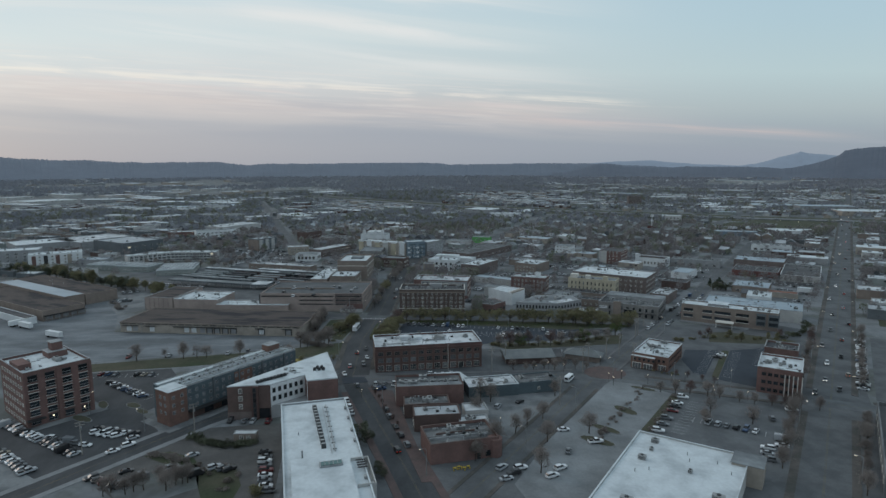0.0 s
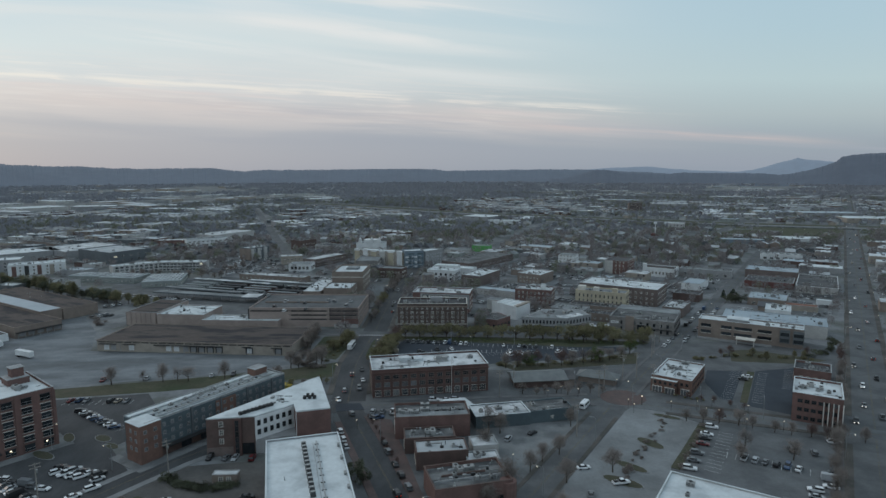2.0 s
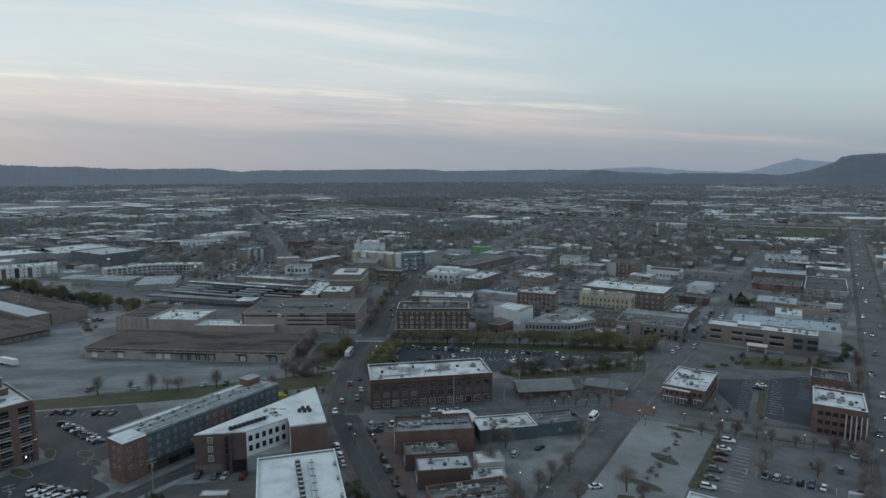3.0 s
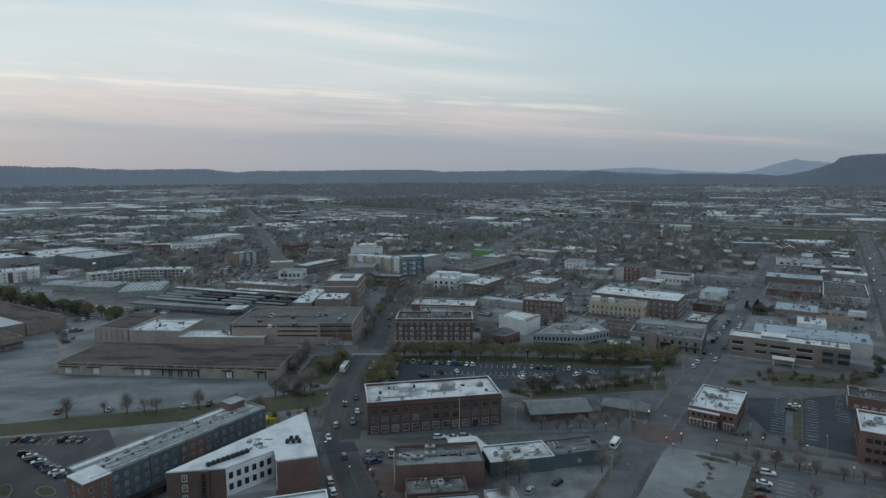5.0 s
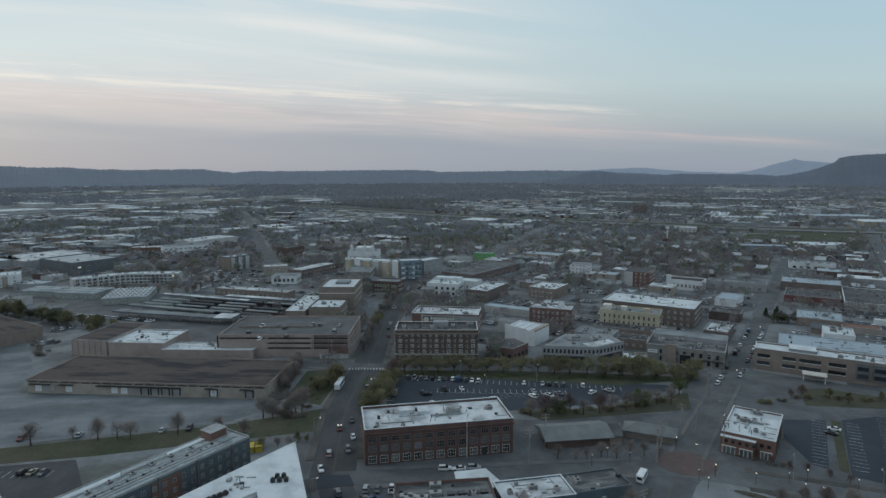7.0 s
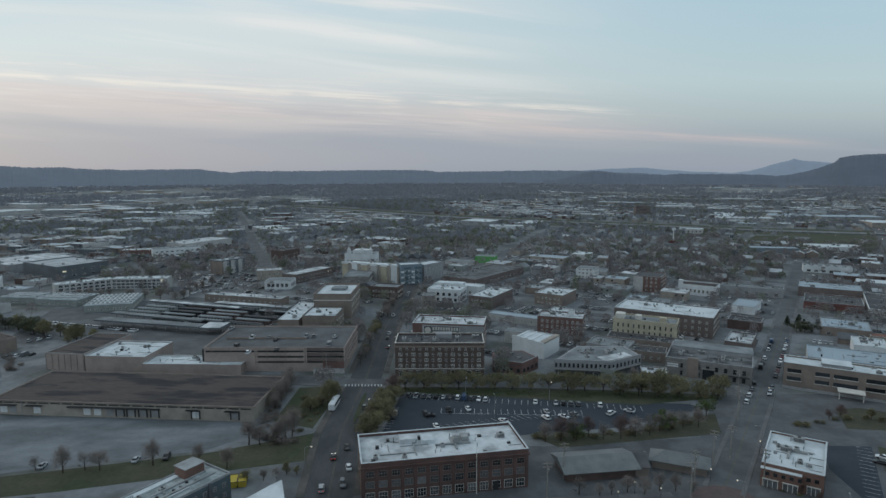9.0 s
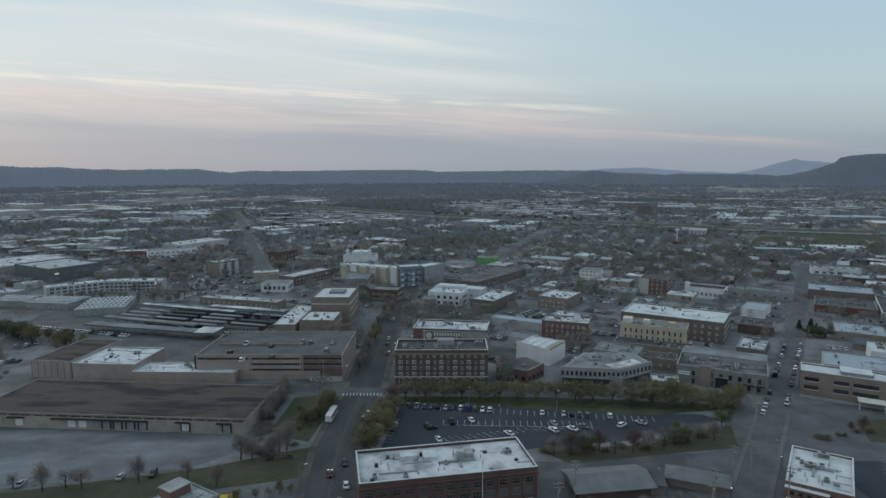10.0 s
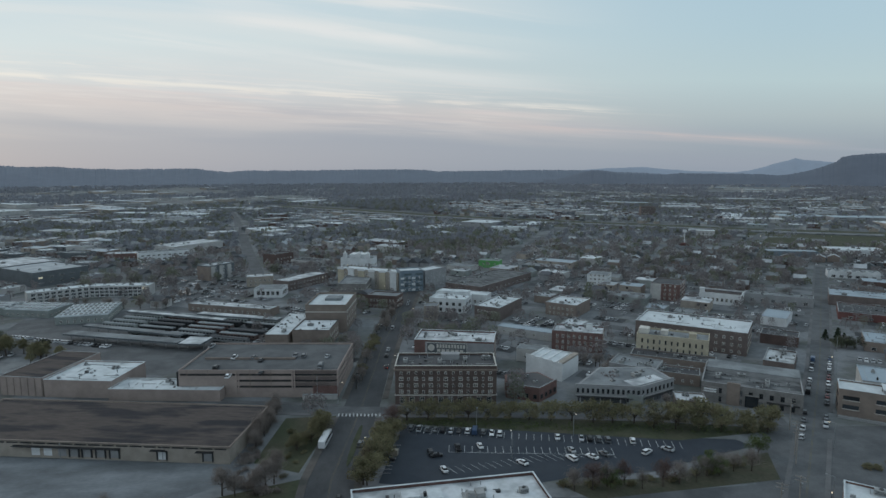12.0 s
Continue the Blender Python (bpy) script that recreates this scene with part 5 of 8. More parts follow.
building("white_front_block", "long brick block with a white front and roof", -58, 661, 17, 50, 7.5, -36, GREY_BRICK, STAINED_ROOF, "r12", (1.3, 1.5), 2, 1.0, 3.4, 0.6)
building("arcade_block", "white arcaded pavilion with dark arches", -77.5, 621, 22, 17, 6.6, -8, WHITE_WALL, GREY_ROOF, "f5 r4", (2.4, 3.0), 1, 2.0, parapet=0.6)
YELLOW_APT = building("apartments", "four-storey cream and tan apartments with flat roofs", 2.5, 648, 60, 16, 14.5, -33, TAN, WHITE_ROOF, "f13 r4", (1.7, 1.9), 4, 1.0, 3.2, 0.6, units=5)
for k in range(6):
    part("bay", Shape().box(-29.5 + k * 10.4, -23.6 + k * 10.4, -8.5, -7.9, 0, 15.6), (CREAM, WHITE_WALL, CREAM, PALE_WALL, CREAM, WHITE_WALL)[k], YELLOW_APT, "protruding plastered bay")
    part("bay_top", Shape().box(-29.9 + k * 10.4, -23.2 + k * 10.4, -8.8, -7.8, 14.2, 16.2), WHITE_WALL, YELLOW_APT)
PATT = building("patterned_apartments", "white and blue patterned apartment corner block", 33, 629.5, 19, 16, 16.5, 10, BLUE_WALL, WHITE_ROOF, "f4", (1.6, 1.7), 4, 1.0, 3.2, 0.8, frames=WHITE_WALL)
for i in range(6):
    for k in range(9):
        if (i * 2 + k * k + i * k) % 3 != 1:
            part("panel", Shape().box(-9.3 + i * 3.1, -6.4 + i * 3.1, -8.12, -8.0, 0.6 + k * 1.6, 2.1 + k * 1.6), (WHITE_WALL, BLUE_PANEL, GREY_WALL)[(i + 2 * k + i * k) % 3], PATT)
building("patterned_apartments", "grey apartments with white upper bays", 51, 645, 26, 15, 14.5, 42, GREY_WALL, WHITE_ROOF, "f6 r4", (1.6, 1.8), 4, 1.0, 3.1, 0.8, frames=WHITE_WALL)
GILDED = building("white_hall", "white hall with corner turrets", -10, 735, 32, 18, 12.5, -14, WHITE_WALL, GREY_ROOF, "f8 r5", (1.3, 2.0), 2, 1.2, 3.8, 1.0)
part("upper_hall", Shape().box(-8, 9, -5, 8, 12.5, 16.5), WHITE_WALL, GILDED)
for x in (-12, 2, 11):
    part("turret", Shape().box(x - 1.5, x + 1.5, -8, -5, 12.5, 17.4).box(x - 1.8, x + 1.8, -8.3, -4.7, 17.4, 17.8).tube((x, -6.5, 17.8), (x, -6.5, 20.4), 1.2, 0.1, 8), WHITE_WALL, GILDED)

# ---- blocks beyond the hotel ----
H2 = building("brick_loft", "brick loft building with a white roof and a painted sign wall", 44, 435, 40, 20, 13.2, -15, BRICK, STAINED_ROOF, "l5 r5", (1.4, 1.9), 3, 1.2, 3.9, 0.8, WHITE_ROOF, units=7, n_vents=6)
part("painted_wall", Shape().box(-14.5, 20.0, -10.1, -9.95, 3.0, 13.1), GREY_WALL, H2, "faded grey painted wall")
ground = part("sign_ground", Shape().box(-13.5, 6.5, -10.14, -10.1, 6.4, 12.6), SLATE_WALL, H2, "dark painted sign field")
part("sign_border", Shape().box(-13.7, 6.7, -10.2, -10.1, 12.6, 12.8).box(-13.7, 6.7, -10.2, -10.1, 6.2, 6.4).box(-13.7, -13.5, -10.2, -10.1, 6.4, 12.6).box(6.5, 6.7, -10.2, -10.1, 6.4, 12.6), TRIM, ground)
part("sign_disc", Shape().tube((-11.3, -10.1, 10.2), (-11.3, -10.2, 10.2), 1.7, 1.7, 16), TRIM, ground)
for k in range(10):
    part("sign_bar", Shape().box(-8.6 + k * 1.48, -7.6 + k * 1.48, -10.2, -10.14, 10.2, 12.0), TRIM, ground, "unreadable white painted lettering")
for k in range(6):
    part("sign_bar", Shape().box(-8.4 + k * 2.3, -6.7 + k * 2.3, -10.2, -10.14, 8.2, 9.5), TRIM, ground, "unreadable white painted lettering")
N2 = building("white_modern_block", "white modern block with stepped flat roofs", 57, 552, 26, 18, 9.5, -24, WHITE_WALL, WHITE_ROOF, "f5 r4", (1.9, 2.2), 2, 1.2, 4.0, 0.5, WHITE_ROOF, DARK_METAL, units=2)
part("upper_storey", Shape().box(-11, 10, 8, 16, -0.3, 11.5), WHITE_WALL, N2)
part("upper_roof", Shape().box(-11.3, 10.3, 7.7, 16.3, 11.502, 11.8), WHITE_ROOF, N2)
building("white_modern_block", "long low white block with a white roof", 70, 577, 40, 12, 7.2, -30, WHITE_WALL, WHITE_ROOF, "f8", (1.8, 2.0), 1, 1.5, parapet=0.4, coping=WHITE_ROOF)
building("brick_tower_block", "narrow tan brick block", 41, 530, 9, 12, 9.0, -12, TAN, GREY_ROOF, "f3", (1.1, 1.5), 2, 1.2, 3.4, 0.5)
building("brick_store", "brown brick store with a white roof", 88, 535, 18, 38, 8.4, -37, GREY_BRICK, WHITE_ROOF, "f6 l10", (1.3, 1.8), 2, 1.0, 3.6, 0.6, WHITE_ROOF, units=4)
building("long_white_shed", "long low shed with a pale metal roof", 93, 479, 35, 9, 4.6, -37, PALE_WALL, METAL_ROOF, "f5", (1.2, 1.0), 1, 1.8, parapet=0.2, coping=METAL_ROOF)
building("red_brick_factory", "red brick factory with a white stair head", 115, 451, 27, 16, 10.2, -25, BRICK, STAINED_ROOF, "f8 r5 l5", (1.3, 1.8), 3, 0.9, 3.2, 0.8, units=5)
building("stair_head", "white stair head block above the factory roof", 121, 450, 3.5, 3.5, 3.4, -25, WHITE_WALL, WHITE_ROOF, parapet=0.2, z=10.2)
building("grey_workshop", "grey workshop with a flat roof", 84, 433, 15, 9, 6.6, -27, PALE_WALL, GREY_ROOF, "f2", (1.2, 1.4), 1, 2.0, parapet=0.3)
SAW = building("white_stepped_shop", "white-walled workshop with a stepped parapet", 88.3, 412.3, 19, 19, 8.2, -42, WHITE_WALL, WHITE_ROOF, "", parapet=0.4, coping=WHITE_ROOF)
for k in range(4):
    part("step_wall", Shape().box(-9.5 + k * 4.75, -4.95 + k * 4.75, -9.75, -9.3, 8.2, 9.0 + (3 - k) * 0.45), WHITE_WALL, SAW)
    part("roof_ridge", Shape().box(-9.0 + k * 4.75, -8.5 + k * 4.75, -9.2, 9.2, 8.26, 8.75), WHITE_WALL, SAW)
part("side_block", Shape().box(7, 9.6, -9.4, 9.4, 8.2, 9.1), TAN, SAW)
POINT_RIM = [(58.5, 383), (71.3, 375.2), (82, 385), (77, 398), (61, 396.5)]
POINT = thing("low_brick_shop", "low corner brick shop with a dark flat roof", "building", 0, 0)
part("wall", Shape().prism(POINT_RIM, -0.3, 5.6), BRICK, POINT)
part("roof", Shape().prism([(59.5, 383.4), (71.2, 376.4), (80.8, 385.3), (76.2, 397), (61.8, 395.6)], 5.602, 5.66), DARK_ROOF, POINT)
for (ax, ay), (bx, by), n in ((POINT_RIM[0], POINT_RIM[1], 4), (POINT_RIM[1], POINT_RIM[2], 4)):
    at = pose(ax, ay, 0, 0, 0, math.degrees(math.atan2(by - ay, bx - ax)))
    run = math.hypot(bx - ax, by - ay)
    part("parapet", Shape().box(0, run, 0, 0.35, 5.602, 6.4), BRICK, POINT, at=at)
    part("coping", Shape().box(-0.1, run + 0.1, -0.1, 0.45, 6.402, 6.55), COPING, POINT, at=at)
    fr, panes, joined = window_mesh(1.6, 1.9, DARK_METAL, 2)
    for k in range(n):
        part("window", joined[GLASS.name], None, POINT, at=at @ Matrix.Translation((run * (k + 0.5) / n, -0.02, 1.3)))
for x, y in ((66, 388), (72, 384), (70, 392)):
    roof_unit(POINT, x, y, 5.66, 1.8, 1.4, 1.1, 30)
OFFICE_RIM = [(86.5, 373.2), (112.6, 366.2), (131.6, 375.2), (129.8, 392), (105.5, 395.5)]
BENT = thing("grey_office", "two-storey pale grey office with tall dark windows", "building", 0, 0)
part("wall", Shape().prism(OFFICE_RIM, -0.3, 7.6), GREY_WALL, BENT)
part("roof", Shape().prism([(88, 373.6), (112.4, 367.2), (130.4, 375.8), (128.8, 391), (106, 394.3)], 7.5, 7.64), GREY_ROOF, BENT)
part("roof_patch", Shape().prism([(111, 369), (127, 376), (125.6, 382), (109, 376)], 7.64, 7.68), STAINED_ROOF, BENT, "newer white roof patch")
for (ax, ay), (bx, by), n in ((OFFICE_RIM[0], OFFICE_RIM[1], 13), (OFFICE_RIM[1], OFFICE_RIM[2], 8)):
    turn = math.degrees(math.atan2(by - ay, bx - ax))
    run = math.hypot(bx - ax, by - ay)
    at = pose(ax, ay, 0, 0, 0, turn)
    part("parapet", Shape().box(0, run, 0.0, 0.35, 7.602, 8.3).box(-0.1, run + 0.1, -0.1, 0.45, 8.302, 8.42), GREY_WALL, BENT, at=at)
    part("string_course", Shape().box(0, run, -0.1, 0.0, 3.55, 3.8), PALE_WALL, BENT, at=at)
    fr, panes, joined = window_mesh(1.0, 2.0, DARK_METAL, 2)
    for k in range(n):
        part("window", joined[GLASS.name], None, BENT, at=at @ Matrix.Translation((run * (k + 0.5) / n, -0.02, 4.6)))
    part("shopfront", Shape().box(1, run - 1, -0.06, 0.0, 0.6, 2.5), CURTAINED, BENT, "dark ground floor glazing", at=at)
    part("awning", Shape().box(0.6, run - 0.6, -1.2, 0.0, 3.0, 3.15), DARK_METAL, BENT, at=at)
    for k in range(n // 2):
        part("pier", Shape().box(2 * run * (k + 0.5) / n - 0.3, 2 * run * (k + 0.5) / n + 0.3, -0.12, 0.0, 0, 3.5), GREY_WALL, BENT, at=at)
for x, y, a, c, h in ((117, 381, 2.4, 1.6, 1.7), (104, 376, 1.2, 1.0, 0.9), (110, 387, 1.6, 1.2, 1.1), (122, 386, 1.0, 1.0, 0.8)):
    roof_unit(BENT, x, y, 7.64, a * 1.6, c * 1.6, h, 20)
building("grey_annex", "grey annex with a pale roof", 127, 403, 21.7, 16, 6.4, -38, GREY_WALL, GREY_ROOF, "f6", (1.0, 1.2), 1, 2.2, parapet=0.5, units=3)
building("courtyard_shop", "low shop round a small court", 142, 394, 22, 11, 4.6, -30, BROWN_TAN, DARK_ROOF, "f5", (1.2, 1.4), 1, 1.4, parapet=0.8, units=3)
N10 = building("corner_office", "two-storey greyed stone office with tall windows and stepped roofs", 165.5, 371.5, 38, 31, 7.6, -34, STONE_WALL, PATCHED_ROOF, "f9 r7", (1.5, 2.2), 2, 0.6, 3.7, 0.9, GREY_WALL, DARK_METAL, units=7, n_vents=4)
part("rear_roof", Shape().box(-18, 18.6, 3, 15, 7.6, 9.6), GREY_WALL, N10, "raised rear hall with a pale roof")
part("rear_roof_top", Shape().box(-18.2, 18.8, 2.8, 15.2, 9.602, 9.75), GREY_ROOF, N10)
part("brick_pier", Shape().box(-9, -4, -16.2, -15.4, 0, 9.6), BROWN_TAN, N10)
part("bay", Shape().box(-2, 3, -16.3, -15.4, 0.2, 5.0), GLASS, N10, "dark glazed bay")
part("bay_roof", Shape().box(-2.3, 3.3, -16.5, -15.4, 5.0, 5.3), STONE_WALL, N10)
part("sign_wall", Shape().box(-18.6, -12, -16.0, -15.4, 0, 6.8), STONE_WALL, N10)
for z in (4.4, 5.4):
    part("sign_bar", Shape().box(-18, -13, -16.1, -16.0, z, z + 0.6), WHITE_WALL, N10, "unreadable pale sign lettering")
part("awning", Shape().box(6, 18, -17, -15.4, 3.3, 3.5), DARK_METAL, N10)
building("patio_bar", "small bar with a red awning and patio", 132, 362, 12, 10, 4.2, -20, BROWN_TAN, STAINED_ROOF, "f3", (1.4, 1.6), 1, 1.0, parapet=0.5, units=3)
building("brick_shop", "low orange brick shop with a stained white roof", 202, 403, 13, 24, 6.0, -40, GREY_BRICK, STAINED_ROOF, "f4 l6", (1.4, 1.6), 1, 1.6, parapet=0.7, units=5)
CREAM_B = building("cream_building", "cream stucco three-storey building with tall narrow windows", 158, 427, 35, 15, 12.2, -32, CREAM, GREY_ROOF, "f11 r4", (0.8, 2.2), 3, 0.9, 3.8, 0.8, CREAM, DARK_METAL, units=2)
part("stair_head", Shape().box(-17, -12, -3, 3, 12.2, 15.0), TRIM, CREAM_B)
part("stair_head", Shape().box(-6, -2.5, -2, 2, 12.2, 14.6), TRIM, CREAM_B)
part("stair_head", Shape().box(8, 11.5, -6.5, -3, 12.2, 15.5), CREAM, CREAM_B)
building("dark_annex", "low annex with a dark flat roof before the cream building", 152, 415, 40, 12, 4.6, -32, BROWN_TAN, DARK_ROOF, "f6", (1.2, 1.4), 1, 1.4, parapet=0.6, units=4)
building("brick_mill", "large brown brick mill with a white roof", 184, 453, 58, 30, 12.0, -38, GREY_BRICK, WHITE_ROOF, "f14 r7", (1.4, 1.6), 3, 1.0, 3.7, 0.6, WHITE_ROOF, units=4)
building("brick_store", "brown store with a white roof", 137, 534, 22, 27, 8, -40, BROWN_TAN, WHITE_ROOF, "f6 l8", (1.3, 1.5), 2, 1.0, 3.4, 0.6, WHITE_ROOF, units=3)
O1 = building("grey_office_block", "long tan and grey office with ribbon windows and a white roof", 213, 336.5, 54, 13, 10.2, -37, BROWN_TAN, WHITE_ROOF, "l2", (3.6, 1.5), 2, 2.6, 3.9, 0.7, WHITE_ROOF, DARK_METAL, 4, units=4)
for x0, x1 in ((-25.5, -20), (-14.5, -9), (-7.5, 1.5), (4.5, 11.5)):
    for z in (2.9, 6.6):
        part("ribbon_window", Shape().box(x0, x1, -6.62, -6.48, z, z + 1.7), GLASS, O1, "dark ribbon window")
        part("ribbon_sill", Shape().box(x0 - 0.2, x1 + 0.2, -6.75, -6.48, z - 0.25, z), TRIM, O1)
part("upper_box", Shape().box(-12, -1, -4, 4, 10.2, 12.0), GREY_WALL, O1)
part("upper_roof", Shape().box(-12.3, -0.7, -4.3, 4.3, 12.002, 12.2), WHITE_ROOF, O1)
part("terrace_wall", Shape().box(-27, 12, -10.6, -10.2, 0, 1.1), GREY_WALL, O1)
part("entry_canopy", Shape().box(-6, 4, -15, -9, 3.2, 3.6), TRIM, O1)
part("canopy_post", Shape().box(-5.6, -5.2, -14.7, -14.3, 0, 3.2).box(3.2, 3.6, -14.7, -14.3, 0, 3.2), TRIM, O1)
block = part("end_block", Shape().box(15.5, 20.5, -7.3, 2, 2.4, 9.8), SLATE_WALL, O1, "slate-clad end block")
for z in (3.0, 6.4):
    part("glass_band", Shape().box(15.9, 20.1, -7.3 - 0.12, -7.3, z, z + 1.9), GLASS, block)
block = part("end_block", Shape().box(22, 27.4, -7.4, 2, 2.4, 9.8), SLATE_WALL, O1, "slate-clad end block")
for z in (3.0, 6.4):
    part("glass_band", Shape().box(22.4, 27.0, -7.4 - 0.12, -7.4, z, z + 1.9), GLASS, block)
O2 = building("metal_warehouse", "large pale warehouse with a blue-grey metal roof", 241, 356, 56, 24, 7.6, -36, PALE_WALL, METAL_ROOF, "r3", (1.6, 1.6), 1, 3.0, parapet=0.2, coping=METAL_ROOF, units=2)
for k in range(13):
    part("roof_seam", Shape().box(-26 + k * 4.3, -25.8 + k * 4.3, -11.6, 11.6, 7.66, 7.72), STEEL, O2)
building("white_box_store", "white box store with a pale roof", 264, 385, 15, 20, 6.5, -36, WHITE_WALL, WHITE_ROOF, parapet=0.3, coping=WHITE_ROOF, units=3)
building("repair_shop", "small dark workshop with a pale metal roof", 285, 427, 25, 26, 5.0, -38, BROWN_TAN, METAL_ROOF, "f4", (2.4, 1.8), 1, 0.8, parapet=0.3, units=4)
building("canopy_shop", "small tan shop with a rust-red roof", 294, 403, 20, 9, 3.6, -36, TAN, material("rust_red_roof", (0.20, 0.10, 0.075), 0.9, (0.14, 0.08, 0.065), 0.2, 2.0), parapet=0.2)
building("white_kiosk", "small white hut with a flat roof", 322, 417, 10, 6, 3.2, -38, WHITE_WALL, WHITE_ROOF, parapet=0.2)
building("white_apartment", "white apartment block with dark windows", 198.5, 634.5, 17, 19, 8.6, -33, WHITE_WALL, GREY_ROOF, "f4 r5 l5", (1.7, 1.5), 3, 1.2, 3.2, 0.4)
RB = building("brick_apartments", "tall red brick block with a blank pale wall", 229, 571, 21, 26, 12.4, -37, BRICK, DARK_ROOF, "f5 r7", (1.4, 1.6), 4, 1.0, 3.2, 0.5)
part("blank_wall", Shape().box(-10.6, -3, -13.12, -12.95, 0, 12.6), PALE_WALL, RB)
building("brick_store", "wide brown brick store with a grey roof", 358, 530, 42, 30, 7.0, -38, GREY_BRICK, METAL_ROOF, "f4", (2.4, 2.0), 1, 1.2, parapet=0.6, units=4)
building("red_store", "low store with a dull red front and dark roof", 331, 493, 36, 33, 4.8, -38, RED_PAINT, DARK_ROOF, "f3", (2.4, 1.6), 1, 1.0, parapet=0.4, units=4)
building("pale_store", "long pale store with a dark roof and white parapet", 363, 478, 29, 64, 5.0, -38, PALE_WALL, DARK_ROOF, "f6", (1.8, 1.6), 1, 1.0, parapet=0.5, coping=WHITE_WALL, units=6)
MIS = building("white_arched_shop", "white-walled shop with a row of dark arches", 260, 549, 28, 18, 7.4, -40, WHITE_WALL, RUST_ROOF, "f8", (1.7, 2.6), 1, 2.2, parapet=0.8, coping=WHITE_WALL)
part("corner_tower", Shape().box(-14, -11, -9.3, -6.3, 0, 11).box(-14.3, -10.7, -9.6, -6, 11, 11.4), WHITE_WALL, MIS)
building("stucco_row", "long grey row with pale square doors", 300, 541, 44, 14, 6.0, -36, GREY_WALL, GREY_ROOF, "f6", (2.6, 2.4), 1, 1.0, parapet=0.6, pale=1.0, units=4)
building("white_garage", "white garage building with a metal roof", 262, 490, 15, 26, 5.2, -43, WHITE_WALL, METAL_ROOF, parapet=0.2)

# ---- left background ----
FH = building("factory_hall", "wide old factory hall with a dark rust-brown roof", -251.4, 432, 110, 26.4, 6.5, -38, BROWN_TAN, RUST_ROOF, "", parapet=0.25, coping=BROWN_TAN)
part("awning", Shape().box(55, 57.5, -13, 13, 3.4, 3.7), DARK_METAL, FH)
for k in range(7):
    part("awning_post", Shape().box(57.1, 57.3, -12.5 + k * 4, -12.3 + k * 4, 0, 3.4), STEEL, FH)
for k in range(5):
    part("dock_door", Shape().box(54.9, 55.1, -11 + k * 5, -7.5 + k * 5, 0.8, 3.2), GREY_WALL, FH)
building("factory_hall", "old factory hall with a weathered brown roof", -247.8, 477.5, 110, 23, 7.2, -38, BROWN_TAN, RUST_ROOF, "", parapet=0.25, coping=BROWN_TAN, n_vents=5)
building("metal_roof_hall", "long hall with a blue-grey metal roof", -255.5, 459.5, 100, 13.4, 8.2, -38, BROWN_TAN, METAL_ROOF, "", parapet=0.0)
building("loading_shed", "low loading shed with a white wall and dark roof", -244, 400.5, 60, 7, 4.0, -38, WHITE_WALL, DARK_ROOF, "", parapet=0.2, coping=WHITE_WALL)
# the wide dark panes draw the shade of balconies, which are not built
building("zigzag_apartments", "long sage and white apartments, wide dark panes as balcony shade", -238, 626.7, 42, 13, 8.4, 34, PALE_WALL, WHITE_ROOF, "f9", (3.0, 1.9), 3, 0.5, 2.7, 0.3, WORN_ROOF, frames=WHITE_WALL, pale=0.1, units=3)
building("zigzag_apartments", "long sage and white apartments, wide dark panes as balcony shade", -196, 638, 46, 13, 8.4, -2, PALE_WALL, WHITE_ROOF, "f12", (3.0, 1.9), 3, 0.5, 2.7, 0.3, WORN_ROOF, frames=WHITE_WALL, pale=0.1, units=3)
building("grey_school", "large dark blue-grey school with a white roof", -293, 717, 47, 60, 12, 53, SLATE_WALL, WORN_ROOF, "f5", (3.4, 1.4), 2, 2.5, 4.5, 0.8, units=4, lit=0.15)
building("grey_school", "wide rear wing of the school with a pale roof", -352, 768, 70, 66, 9, 53, GREY_WALL, STAINED_ROOF, "", parapet=0.5, units=6)
WH = building("white_hotel", "white four-storey hotel with colour-blocked bays", -330, 632, 46, 20, 10, 25, WHITE_WALL, WHITE_ROOF, "f8 r3", (1.7, 1.8), 3, 1.0, 3.1, 0.8, WHITE_ROOF, units=4)
for k, mat in enumerate((BRICK, DARK_METAL, BRICK, TAN)):
    part("coloured_bay", Shape().box(-20 + k * 10, -16.5 + k * 10, -10.5, -9.95, 0, 9.5), mat, WH, "protruding bay in another colour")
building("white_hotel", "white and blue hotel wing with a bright roof", -385, 652, 54, 26, 11, 20, GREY_WALL, WHITE_ROOF, "f7", (2.4, 1.8), 3, 1.0, 3.2, 0.8, WHITE_ROOF, units=4)
building("big_white_hall", "wide low hall with a white roof", -400, 740, 60, 50, 9, 40, GREY_WALL, WHITE_ROOF, "", parapet=0.5, units=5)


def rail_car(label, x, y, length, rot, wall, roof=GREY_ROOF):
    """A long passenger rail car: body with a rounded roof, windows, bogies."""
    b = thing("rail_car", label, "rail car", x, y, 0, rot, "rail cars in the yard")
    part("body", Shape().box(-length / 2, length / 2, -1.5, 1.5, 1.0, 3.4), wall, b)
    part("roof", Shape().box(-length / 2, length / 2, -1.5, 1.5, 3.4, 3.9, taper=0.45), roof, b)
    for s in (-1, 1):
        part("bogie", Shape().box(s * length * 0.36 - 1.6, s * length * 0.36 + 1.6, -1.2, 1.2, 0.02, 1.0), DARK_METAL, b)
    band = Shape()
    for k in range(int(length / 2.4)):
        band.box(-length / 2 + 1 + k * 2.4, -length / 2 + 2.4 + k * 2.4, -1.54, -1.5, 2.1, 2.9)
    part("window_row", band, GLASS, b)


